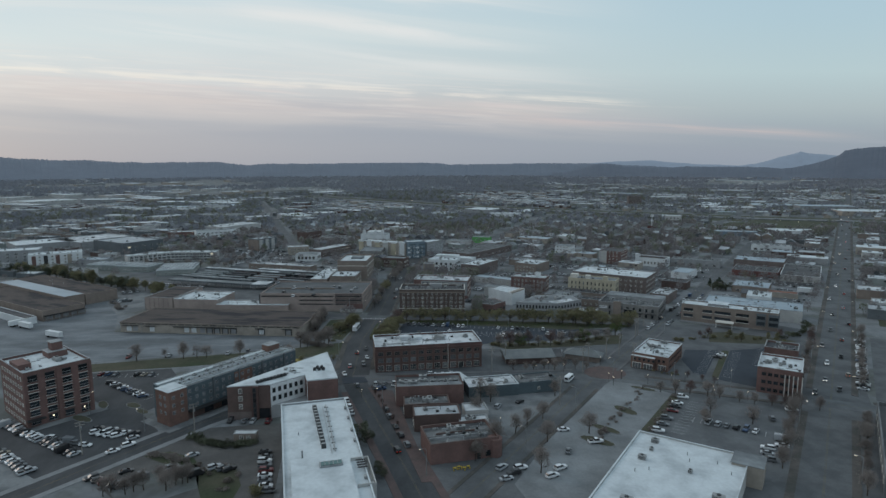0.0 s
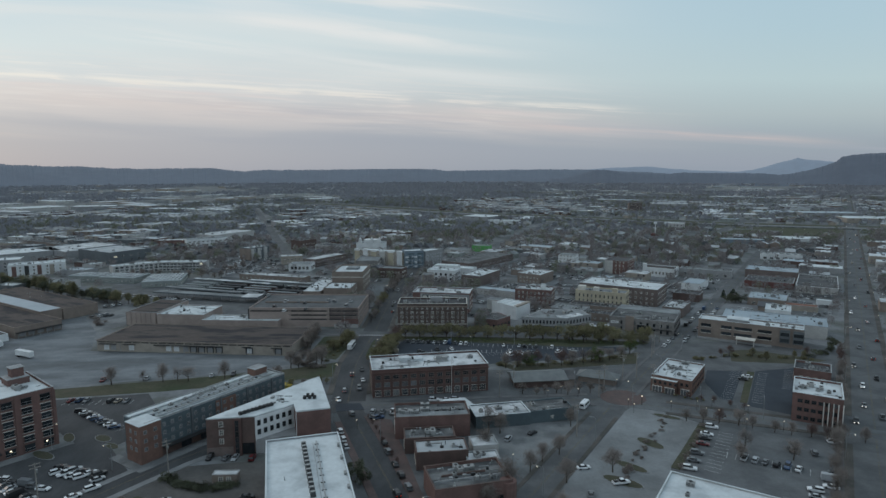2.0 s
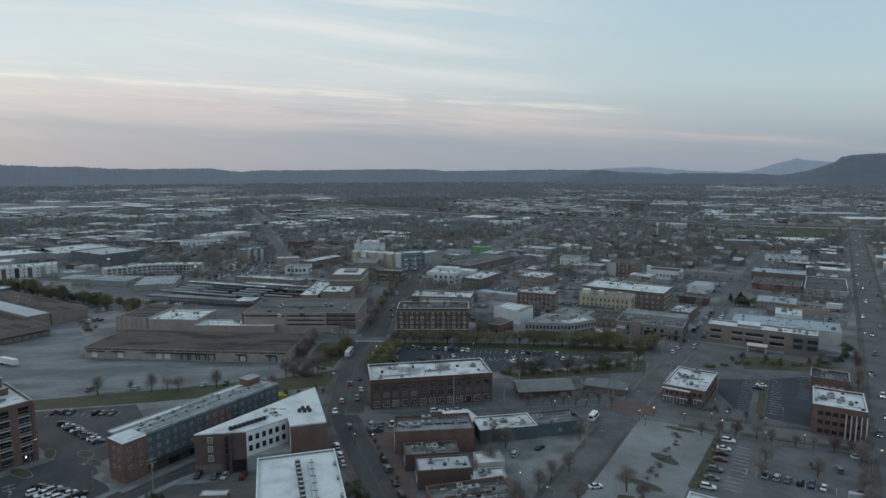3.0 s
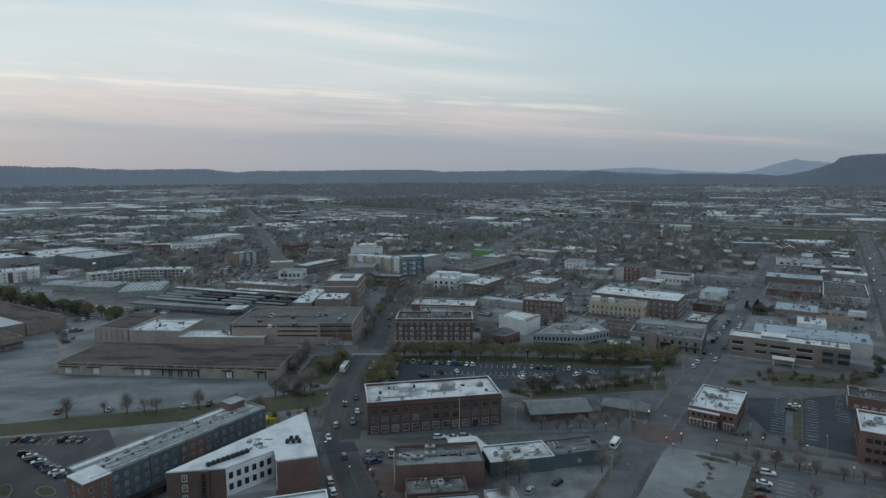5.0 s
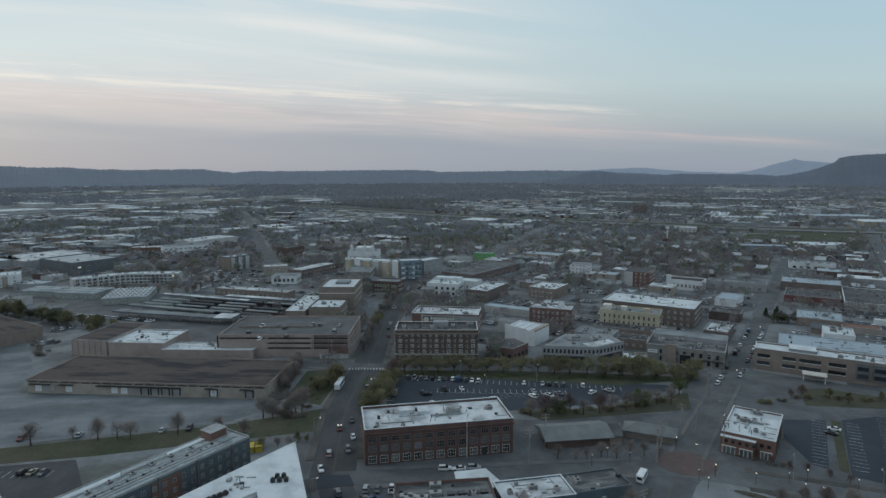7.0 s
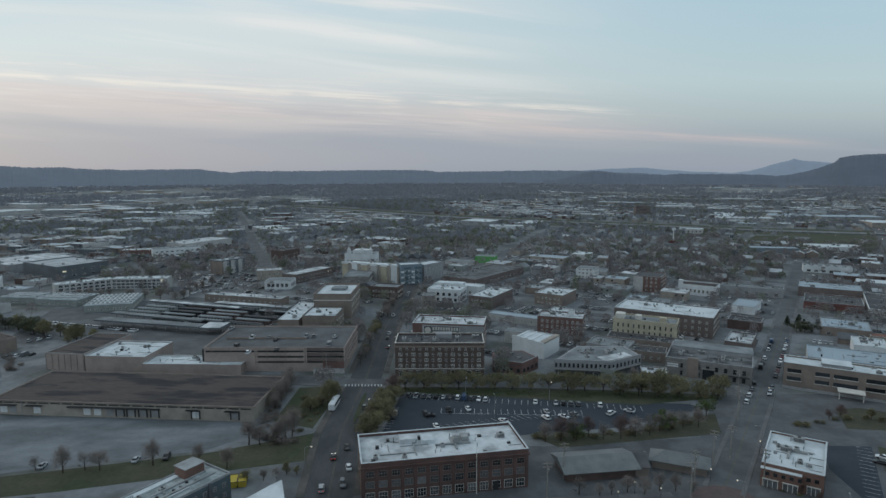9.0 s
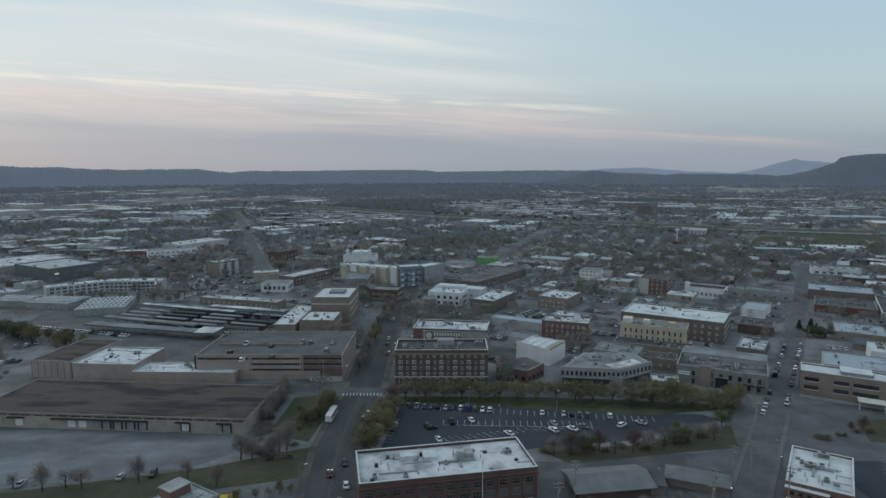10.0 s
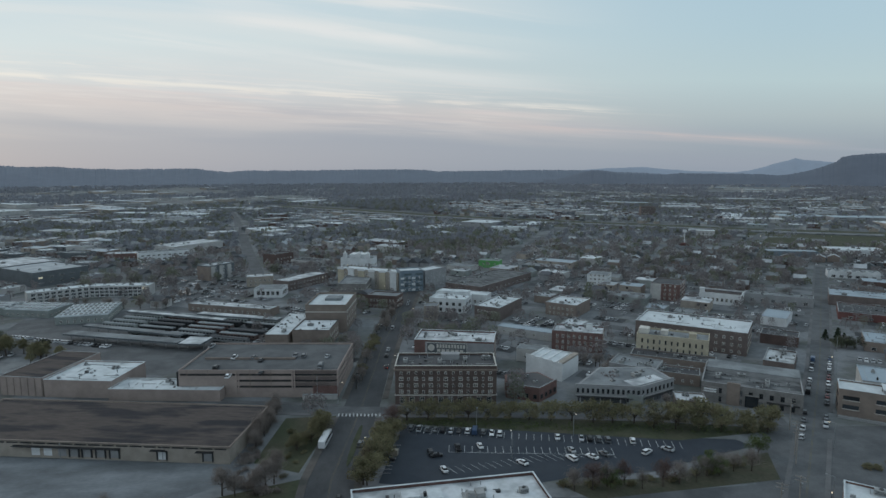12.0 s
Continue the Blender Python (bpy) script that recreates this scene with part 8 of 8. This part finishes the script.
def far_house(x, y, w, d, h, rise, rot, wall, roof):
    v = [(-w / 2, -d / 2, 0), (w / 2, -d / 2, 0), (w / 2, d / 2, 0), (-w / 2, d / 2, 0), (-w / 2, -d / 2, h), (w / 2, -d / 2, h), (w / 2, d / 2, h), (-w / 2, d / 2, h), (-w / 2, 0, h + rise), (w / 2, 0, h + rise)]
    put(stuff_house, v, [(0, 1, 5, 4), (1, 2, 6, 9, 5), (2, 3, 7, 6), (3, 0, 4, 8, 7), (4, 5, 9, 8), (6, 7, 8, 9)], x, y, rot, [wall, wall, wall, wall, 8 + roof, 8 + roof])


stuff_cars = Shape()


def far_cars(x, y, rot, n):
    """A row of small far cars side by side, each a hull and a glass cab."""
    for i in range(n):
        if CITY.random() < 0.7:
            c = CITY.randrange(5)
            o = (i - n / 2) * 2.8
            put(stuff_cars, [(o + a * 0.9, b * 2.3, 0.33 + h) for a, b, h in ((-1, -1, 0), (1, -1, 0), (1, 1, 0), (-1, 1, 0), (-0.95, -0.95, 0.75), (0.95, -0.95, 0.75), (0.95, 0.95, 0.75), (-0.95, 0.95, 0.75))], BOX_FACES, x, y, rot, [c] * 5)
            put(stuff_cars, [(o + a * 0.85, b - 0.2, 1.0 + h) for a, b, h in ((-1, -1.4, 0), (1, -1.4, 0), (1, 1.2, 0), (-1, 1.2, 0), (-0.75, -0.9, 0.6), (0.75, -0.9, 0.6), (0.75, 0.6, 0.6), (-0.75, 0.6, 0.6))], BOX_FACES, x, y, rot, [c, 5, 5, 5, 5])


HOUSES, SHOPS = {}, {}
house_count = shop_count = 0


def near_house(x, y, rot, k):
    global house_count
    house_count += 1
    m = pose(x, y, 0, 0, 0, math.degrees(rot))
    if k in HOUSES:
        return copy_thing(HOUSES[k], m)
    wall = (PALE_WALL, GREY_WALL, SAGE, DARK_BRICK, BROWN_TAN)[k % 5]
    label = f"small {('pale', 'grey', 'sage green', 'dark brick', 'brown')[k % 5]} house with a grey gabled roof"
    b = gabled("house", label, x, y, 8 + k % 3, 10 + k % 4, 3.2 + (k % 2) * 2.4, 0, wall, SHINGLE, 2.6, 0.5)
    b["group"] = "houses"
    b.matrix_basis = m
    HOUSES[k] = b
    return b


def near_shop(x, y, rot, k, size):
    global shop_count
    shop_count += 1
    m = pose(x, y, 0, 0, 0, math.degrees(rot))
    key = (k, size)
    if key in SHOPS:
        return copy_thing(SHOPS[key], m)
    w, d, h = ((13, 17, 4.6), (19, 14, 5.2), (26, 18, 5.8), (34, 20, 6.4))[size]
    word = ("pale", "grey", "tan", "brown", "white", "dark slate", "dark brick", "sage")[k]
    b = building("commercial_building", f"low {word} commercial building with a flat roof", 0, 0, w, d, h, 0, FAR_WALLS[k], FAR_ROOFS[(k * 3 + size) % 8], f"f{int(w / 8)}" if k % 3 else "", (2.2, 1.6), 1, 1.2, parapet=0.5, units=1 + size // 2, pale=0.85, frames=FAR_WALLS[k])
    b["group"] = "commercial buildings"
    b.matrix_basis = m
    SHOPS[key] = b
    return b


def far_tree(shape, x, y, h, r, n):
    """A loose far tree: a handful of twig faces on a stem; none stands in the court by the low brick shop."""
    if y < 412 and 66 < x < 104:
        return
    if n > 50:
        i, t = len(shape.v), 0.03 * r + 0.06
        shape.v += [(x - t, y - t, 0), (x + t, y - t, 0), (x, y + t, 0), (x, y, h * 0.85)]
        shape.f += [(i, i + 1, i + 3), (i + 1, i + 2, i + 3), (i + 2, i, i + 3)]
        shape.m += [0, 0, 0]
    for _ in range(n):
        a, q = CITY.uniform(0, 6.283), r * math.sqrt(CITY.random())
        z = h * (0.3 + 0.7 * CITY.random() ** 0.8)
        q *= 1.15 - 0.75 * max(0.0, z / h - 0.45)
        k = min(r * CITY.uniform(0.09, 0.24), 2.6) * (0.55 if n > 150 else 0.85 if n > 50 else 1.5)
        t, u = CITY.uniform(0, 6.283), CITY.uniform(-0.7, 0.7)
        dx, dy, dz = math.cos(t) * k, math.sin(t) * k, u * k
        px, py = x + q * math.cos(a), y + q * math.sin(a)
        i = len(shape.v)
        shape.v += [(px - dx, py - dy, z - k * 0.6), (px + dx, py + dy, z - k * 0.5 + dz), (px + dx * 0.5, py + dy * 0.4, z + k * 0.8), (px - dx * 0.7, py - dy * 0.6, z + k * 0.5 - dz)]
        shape.f.append((i, i + 1, i + 2, i + 3))
        shape.m.append(0)


def inside(x, y, poly):
    hit = False
    for (a, b), (c, d) in zip(poly, poly[1:] + poly[:1]):
        if (b > y) != (d > y) and x < (c - a) * (y - b) / (d - b) + a:
            hit = not hit
    return hit


for line, width in ((NORTH_ST, 13), (EAST_RD, 13)):
    road("asphalt street leading out of the city", line, width, 0.034, walks=(), line=False)
laid("verge", "green banks beside the highway", strip(HIGHWAY, 120), 0.02, GRASS, category="lawn")
laid("verge", "green field beside the highway", OPEN_ZONES[2], 0.026, GRASS, category="lawn")
laid("road", "raised highway across the plain", strip(HIGHWAY, 26), 1.6, CONCRETE, 1.8, category="road")
laid("parking_lot", "large asphalt car dealer lot", OPEN_ZONES[0], 0.03, ASPHALT)
for k, poly in enumerate(([(122, 572), (182, 628), (174, 682), (150, 660), (116, 618)], [(152, 512), (186, 522), (214, 566), (184, 588)], [(228, 452), (266, 466), (318, 528), (290, 538), (270, 520)])):
    laid("parking_lot", "worn asphalt lot between the city blocks", poly, 0.032 + k * 0.001, ASPHALT)
laid("parking_lot", "asphalt station car park", OPEN_ZONES[1], 0.03, ASPHALT)
road("straight avenue through the warehouses", AVENUE_L, 13, 0.03, walks=(), line=False)
for k in range(16):
    p = [grid((152, 172), 330 + k * 118, s) for s in (-620, 560)]
    laid("road", "asphalt cross street between city blocks", strip(p, 9), 0.012 + 0.0005 * k, ASPHALT, category="road")
for k in range(11):
    s = -900 + k * 132
    if abs(s + 130) > 60 and abs(s) > 60:
        p = [grid((152, 172), 560 if s < -100 else 240, s), grid((152, 172), 1900, s)]
        laid("road", "asphalt street between city blocks", strip(p, 8), 0.022 + 0.0005 * k, ASPHALT, category="road")
for k in range(60):
    x, y = CITY.uniform(-700, 1000), CITY.uniform(500, 1500)
    if seen(x, y, 0) and is_free(x, y, 16):
        w, d = CITY.uniform(22, 48), CITY.uniform(16, 34)
        p = [tuple(Vector((x, y)) + ACROSS * a * w / 2 + ALONG * b * d / 2) for a, b in ((-1, -1), (1, -1), (1, 1), (-1, 1))]
        lot = k % 3
        laid(("parking_lot", "lawn", "parking_lot")[lot], ("worn asphalt lot among the buildings", "dull green lawn among the buildings", "pale concrete lot among the buildings")[lot], p, 0.04 + 0.0006 * k, (ASPHALT, GRASS, CONCRETE)[lot],
             category=("pavement", "lawn", "pavement")[lot])
        if lot != 1:
            for _ in range(4 if made_cars < 335 else 0):
                park(x + CITY.uniform(-0.35, 0.35) * w, y + CITY.uniform(-0.3, 0.3) * d, 51 + CITY.choice((0, 180)), z=0.09)

TURN = math.atan2(ACROSS.y, ACROSS.x)
for a in range(-14, 76):
    for b in range(-56, 46):
        x, y = grid((152, 172), a * 33 + CITY.uniform(-5, 5), b * 27 + CITY.uniform(-4, 4))
        if y < 330 or y > 2350 or not seen(x, y):
            continue
        zone = noise.noise(Vector((x * 0.0035, y * 0.003, 1.3))) + 0.25 * noise.noise(Vector((x * 0.02, y * 0.02, 5.0)))
        if y > 900:
            zone -= 0.05 + (y - 900) * 0.00005
        rot = TURN + (CITY.choice((0, math.pi / 2)) if zone < 0.05 else 0)
        if x < -120:
            rot += 0.35
        if y < 720 and x > 90 or 700 > y > 560 and x > -150:
            zone = abs(zone) + 0.02 if CITY.random() < 0.8 else -0.2
        if any(inside(x, y, p) for p in OPEN_ZONES):
            continue
        if any(inside(x, y, p) for p in WOOD_ZONES):
            zone = -0.5
        elif any(inside(x, y, p) for p in HOUSE_ZONES):
            zone = -0.2
        if x > 250 and 780 < y < 1300 and CITY.random() < 0.75:
            zone = -0.1
        if zone > -0.02:      # shops and yards
            size = CITY.choices(range(4), (4, 4, 3, 2))[0]
            r = (8, 9, 12, 15)[size]
            if CITY.random() < 0.86 and is_free(x, y, r):
                TAKEN.append((x, y, r * 0.62))
                k = CITY.randrange(8)
                if y < 880 and shop_count < 82:
                    near_shop(x, y, rot, k, size)
                else:
                    w, d, h = ((13, 17, 4.6), (19, 14, 5.2), (26, 18, 5.8), (34, 20, 6.4))[size]
                    far_box(x, y, w * CITY.uniform(0.8, 1.3), d * CITY.uniform(0.8, 1.3), h * CITY.uniform(0.8, 1.4), rot, k, CITY.choice((0, 1, 4, 0, 2, 5, 1, 4, 3, 1)))
            elif y < 1500 and CITY.random() < 0.75 and is_free(x, y, 9):
                far_cars(x, y, rot + CITY.choice((0, math.pi)), CITY.randrange(4, 11))
                far_cars(x + math.sin(-rot) * 10, y + math.cos(rot) * 10, rot, CITY.randrange(3, 9))
            for _ in range(CITY.randrange(1, 5)):
                p, q = x + CITY.uniform(-20, 20), y + CITY.uniform(-20, 20)
                if is_free(p, q, 2):
                    far_tree(far_trees if y < 900 else plain_trees, p, q, CITY.uniform(5, 9), CITY.uniform(2, 3.6), 230 if y < 560 else 100 if y < 760 else 22)
        elif zone > -0.34:    # houses among trees
            for _ in range(1 + (CITY.random() < (0.4 if y > 900 else 0.1))):
                p, q = x + CITY.uniform(-13, 13), y + CITY.uniform(-15, 15)
                if is_free(p, q, 5):
                    TAKEN.append((p, q, 4.5)) if y < 1000 else None
                    if y < 950 and house_count < 60:
                        near_house(p, q, rot, CITY.randrange(12))
                    else:
                        far_house(p, q, CITY.uniform(8, 12), CITY.uniform(9, 13), CITY.uniform(3, 5.6), CITY.uniform(2, 3.2), rot, CITY.randrange(8), CITY.choice((2, 3, 6, 2, 1)))
            for _ in range(CITY.randrange(4, 8)):
                p, q = x + CITY.uniform(-22, 22), y + CITY.uniform(-22, 22)
                if is_free(p, q, 2):
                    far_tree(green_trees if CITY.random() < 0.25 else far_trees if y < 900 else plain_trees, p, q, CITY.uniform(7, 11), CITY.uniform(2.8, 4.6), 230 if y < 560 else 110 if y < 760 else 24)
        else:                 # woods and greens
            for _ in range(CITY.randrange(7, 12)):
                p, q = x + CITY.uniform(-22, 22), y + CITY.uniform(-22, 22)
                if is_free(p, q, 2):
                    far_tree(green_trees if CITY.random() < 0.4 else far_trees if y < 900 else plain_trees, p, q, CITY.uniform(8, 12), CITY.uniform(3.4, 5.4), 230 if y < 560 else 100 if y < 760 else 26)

for k in range(11):
    far_cars(155 + k * 2, 1100 + k * 14, 0.05, 32)
for x, y, n in ((150, 618, 12), (156, 632, 10), (170, 545, 9), (186, 556, 9), (178, 535, 8), (250, 468, 6), (268, 482, 7), (284, 505, 8), (292, 520, 7), (165, 650, 6)):
    far_cars(x, y, TURN, n)
for k in range(7):
    far_cars(-205 + k * 9, 512 - k * 4, TURN + 0.3, 5)
for k in range(4):
    far_cars(-140, 612 + k * 20, 0.15, 13)
yards = Shape()
FOOTPRINTS = []
for ob in list(scene.collection.objects):
    if ob.type == "EMPTY" and ob.get("category") == "building":
        place = ob.matrix_basis.inverted()
        for c in ob.children:
            if c.name.split(".")[0] == "wall":
                xs, ys = [v.co.x for v in c.data.vertices], [v.co.y for v in c.data.vertices]
                FOOTPRINTS.append((ob.matrix_basis.translation.copy(), place, min(xs), max(xs), min(ys), max(ys)))


def open_spot(x, y, r):
    """True where no building stands within r and no main street runs."""
    for at, place, x0, x1, y0, y1 in FOOTPRINTS:
        p = place @ Vector((x, y, at.z))
        if x0 - r < p.x < x1 + r and y0 - r < p.y < y1 + r:
            return False
    return all(clear_of(line, x, y, half + r) for line, half in ((MAIN_FAR, 9), (MID, 7), (RIGHT, 8), (AVENUE_L, 6))) and not (y < 376 and x < 165)


LOTS = []
for k in range(2600):
    y = CITY.uniform(376, 800)
    x = CITY.uniform(-0.30 * y, 0.92 * y)
    n = CITY.randrange(2, 8)
    if -235 < x < -70 and y < 600:
        continue
    if all((x - a) ** 2 + (y - b) ** 2 > 150 for a, b in LOTS) and open_spot(x, y, 4.0) and open_spot(x + 0.777 * n * 1.5, y - 0.63 * n * 1.5, 3.2) and open_spot(x - 0.777 * n * 1.5, y + 0.63 * n * 1.5, 3.2):
        LOTS.append((x, y))
        q = [Vector((x, y)) + ACROSS * a * (n * 1.6 + 2) + ALONG * b * 5.5 for a, b in ((-1, -1), (1, -1), (1, 1), (-1, 1))]
        yards.add([(p.x, p.y, 0.11 + 0.0002 * len(LOTS)) for p in q], [(0, 1, 2, 3)], CITY.randrange(4))
        far_cars(x, y, TURN + CITY.choice((0, math.pi)), n)
        if CITY.random() < 0.6 and y > 415:
            far_tree(far_trees, x + CITY.uniform(-9, 9), y + CITY.uniform(4, 9), CITY.uniform(5, 8), CITY.uniform(2.2, 3.6), 200 if y < 560 else 90)
for k in range(40):
    for line, off in ((MAIN_FAR, 5.4), (MAIN_FAR, -5.4)):
        f = 0.34 + 0.6 * (k + CITY.random() * 0.6) / 40
        i = int(f * (len(line) - 1))
        p, q = Vector(line[i]), Vector(line[i + 1])
        c = p.lerp(q, f * (len(line) - 1) - i)
        t = (q - p).normalized()
        if CITY.random() < 0.45 and c.y > 392:
            far_cars(c.x + t.y * off, c.y - t.x * off, math.atan2(t.y, t.x) - math.pi / 2, 1)
tagged(new("back_lots", yards.mesh("back_lots", LOT_GREY, STREET, ASPHALT, CONCRETE)), "small worn asphalt lots behind the shops", "pavement", kind="stuff")
for x, y, w, d, rot, roof in ((-708, 1640, 110, 50, 0.1, 0), (-590, 1650, 150, 46, 0.05, 0), (-330, 1660, 100, 40, 0.1, 1), (980, 1870, 260, 60, -0.7, 2), (-215, 1060, 40, 24, 0.6, 4), (-165, 1110, 46, 24, 0.5, 0), (-130, 1010, 40, 22, 0.9, 1)):
    far_box(x, y, w, d, 9, rot, 1, roof)
# large sheds on the plain towards the ridge
for _ in range(560):
    y = CITY.uniform(1000, 3900)
    x = CITY.uniform(-0.66, 1.0) * y
    if not seen(x, y) or (y > 2300 and -0.08 * y < x < 0.22 * y) or (CITY.random() < 0.45 and y > 2400):
        continue
    if is_free(x, y, 30):
        far_box(x, y, CITY.uniform(35, 130), CITY.uniform(25, 60), CITY.uniform(6, 11), TURN + CITY.choice((0, 0.35, 1.57)), CITY.choice((0, 0, 1, 4, 2)), CITY.choice((0, 1, 1, 4, 5, 2)))
# pale yards and lots among the far blocks
far_lots = Shape()
for k in range(420):
    y = CITY.uniform(620, 2600)
    x = CITY.uniform(-0.66, 1.0) * y
    w, d = CITY.uniform(12, 36) * (1 + y / 1600), CITY.uniform(10, 26) * (1 + y / 1600)
    if not any(inside(x, y, p) for p in WOOD_ZONES) and is_free(x, y, 12):
        z = 0.07 + 0.0002 * k
        q = [Vector((x, y)) + ACROSS * a * w / 2 + ALONG * b * d / 2 for a, b in ((-1, -1), (1, -1), (1, 1), (-1, 1))]
        far_lots.add([(p.x, p.y, z) for p in q], [(0, 1, 2, 3)], k % 3)
tagged(new("far_lots", far_lots.mesh("far_lots", PALE_GRAVEL, CONCRETE, ASPHALT)), "pale concrete and gravel yards of the far city", "pavement", kind="stuff")
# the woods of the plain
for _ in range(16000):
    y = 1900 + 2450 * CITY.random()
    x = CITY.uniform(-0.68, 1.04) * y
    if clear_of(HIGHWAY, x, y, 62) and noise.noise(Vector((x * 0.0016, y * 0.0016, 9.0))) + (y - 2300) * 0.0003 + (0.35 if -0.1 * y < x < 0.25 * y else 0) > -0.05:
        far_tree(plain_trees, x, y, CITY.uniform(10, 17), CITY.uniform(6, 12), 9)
palette = [*FAR_WALLS, *FAR_ROOFS, GLASS]
tagged(new("far_commercial_blocks", stuff_box.mesh("far_commercial_blocks", *palette)), "far flat-roofed sheds and shops of the city", "buildings", kind="stuff")
tagged(new("far_parked_cars", stuff_cars.mesh("far_parked_cars", *CAR_PAINTS[:4], CAR_PAINTS[1], CAR_GLASS)), "rows of small far parked cars", "cars", kind="stuff")
tagged(new("far_houses", stuff_house.mesh("far_houses", *palette)), "far small gabled houses among trees", "houses", kind="stuff")
tagged(new("far_woods", far_trees.mesh("far_woods", WOODS)), "bare grey-brown trees across the far city and plain", "trees", kind="stuff")
tagged(new("far_green_woods", green_trees.mesh("far_green_woods", SPRING_WOODS)), "trees in first leaf across the far city", "trees", kind="stuff")

tagged(new("plain_woods", plain_trees.mesh("plain_woods", HAZED_WOODS)), "bare woods of the plain below the ridge, haze in their colour", "trees", kind="stuff")

# small lights of the evening streets
lights = Shape()
for _ in range(130):
    if CITY.random() < 0.2:
        x, y = grid((152, 172), CITY.uniform(500, 1900), CITY.choice((-1, 1)) * CITY.uniform(2, 7))
    else:
        y = CITY.uniform(600, 2600)
        x = CITY.uniform(-0.62, 0.98) * y
    r = 0.16 + y * 0.00011
    z = CITY.uniform(5, 9)
    lights.add([(x - r, y, z), (x + r, y, z), (x, y, z - r), (x, y, z + r), (x, y - r, z), (x, y + r, z)], [(0, 4, 3), (4, 1, 3), (1, 5, 3), (5, 0, 3), (4, 0, 2), (1, 4, 2), (5, 1, 2), (0, 5, 2)])
tagged(new("far_lamps", lights.mesh("far_lamps", LAMP_WARM)), "tiny lit street lamps of the far city", "street lamps", kind="stuff")
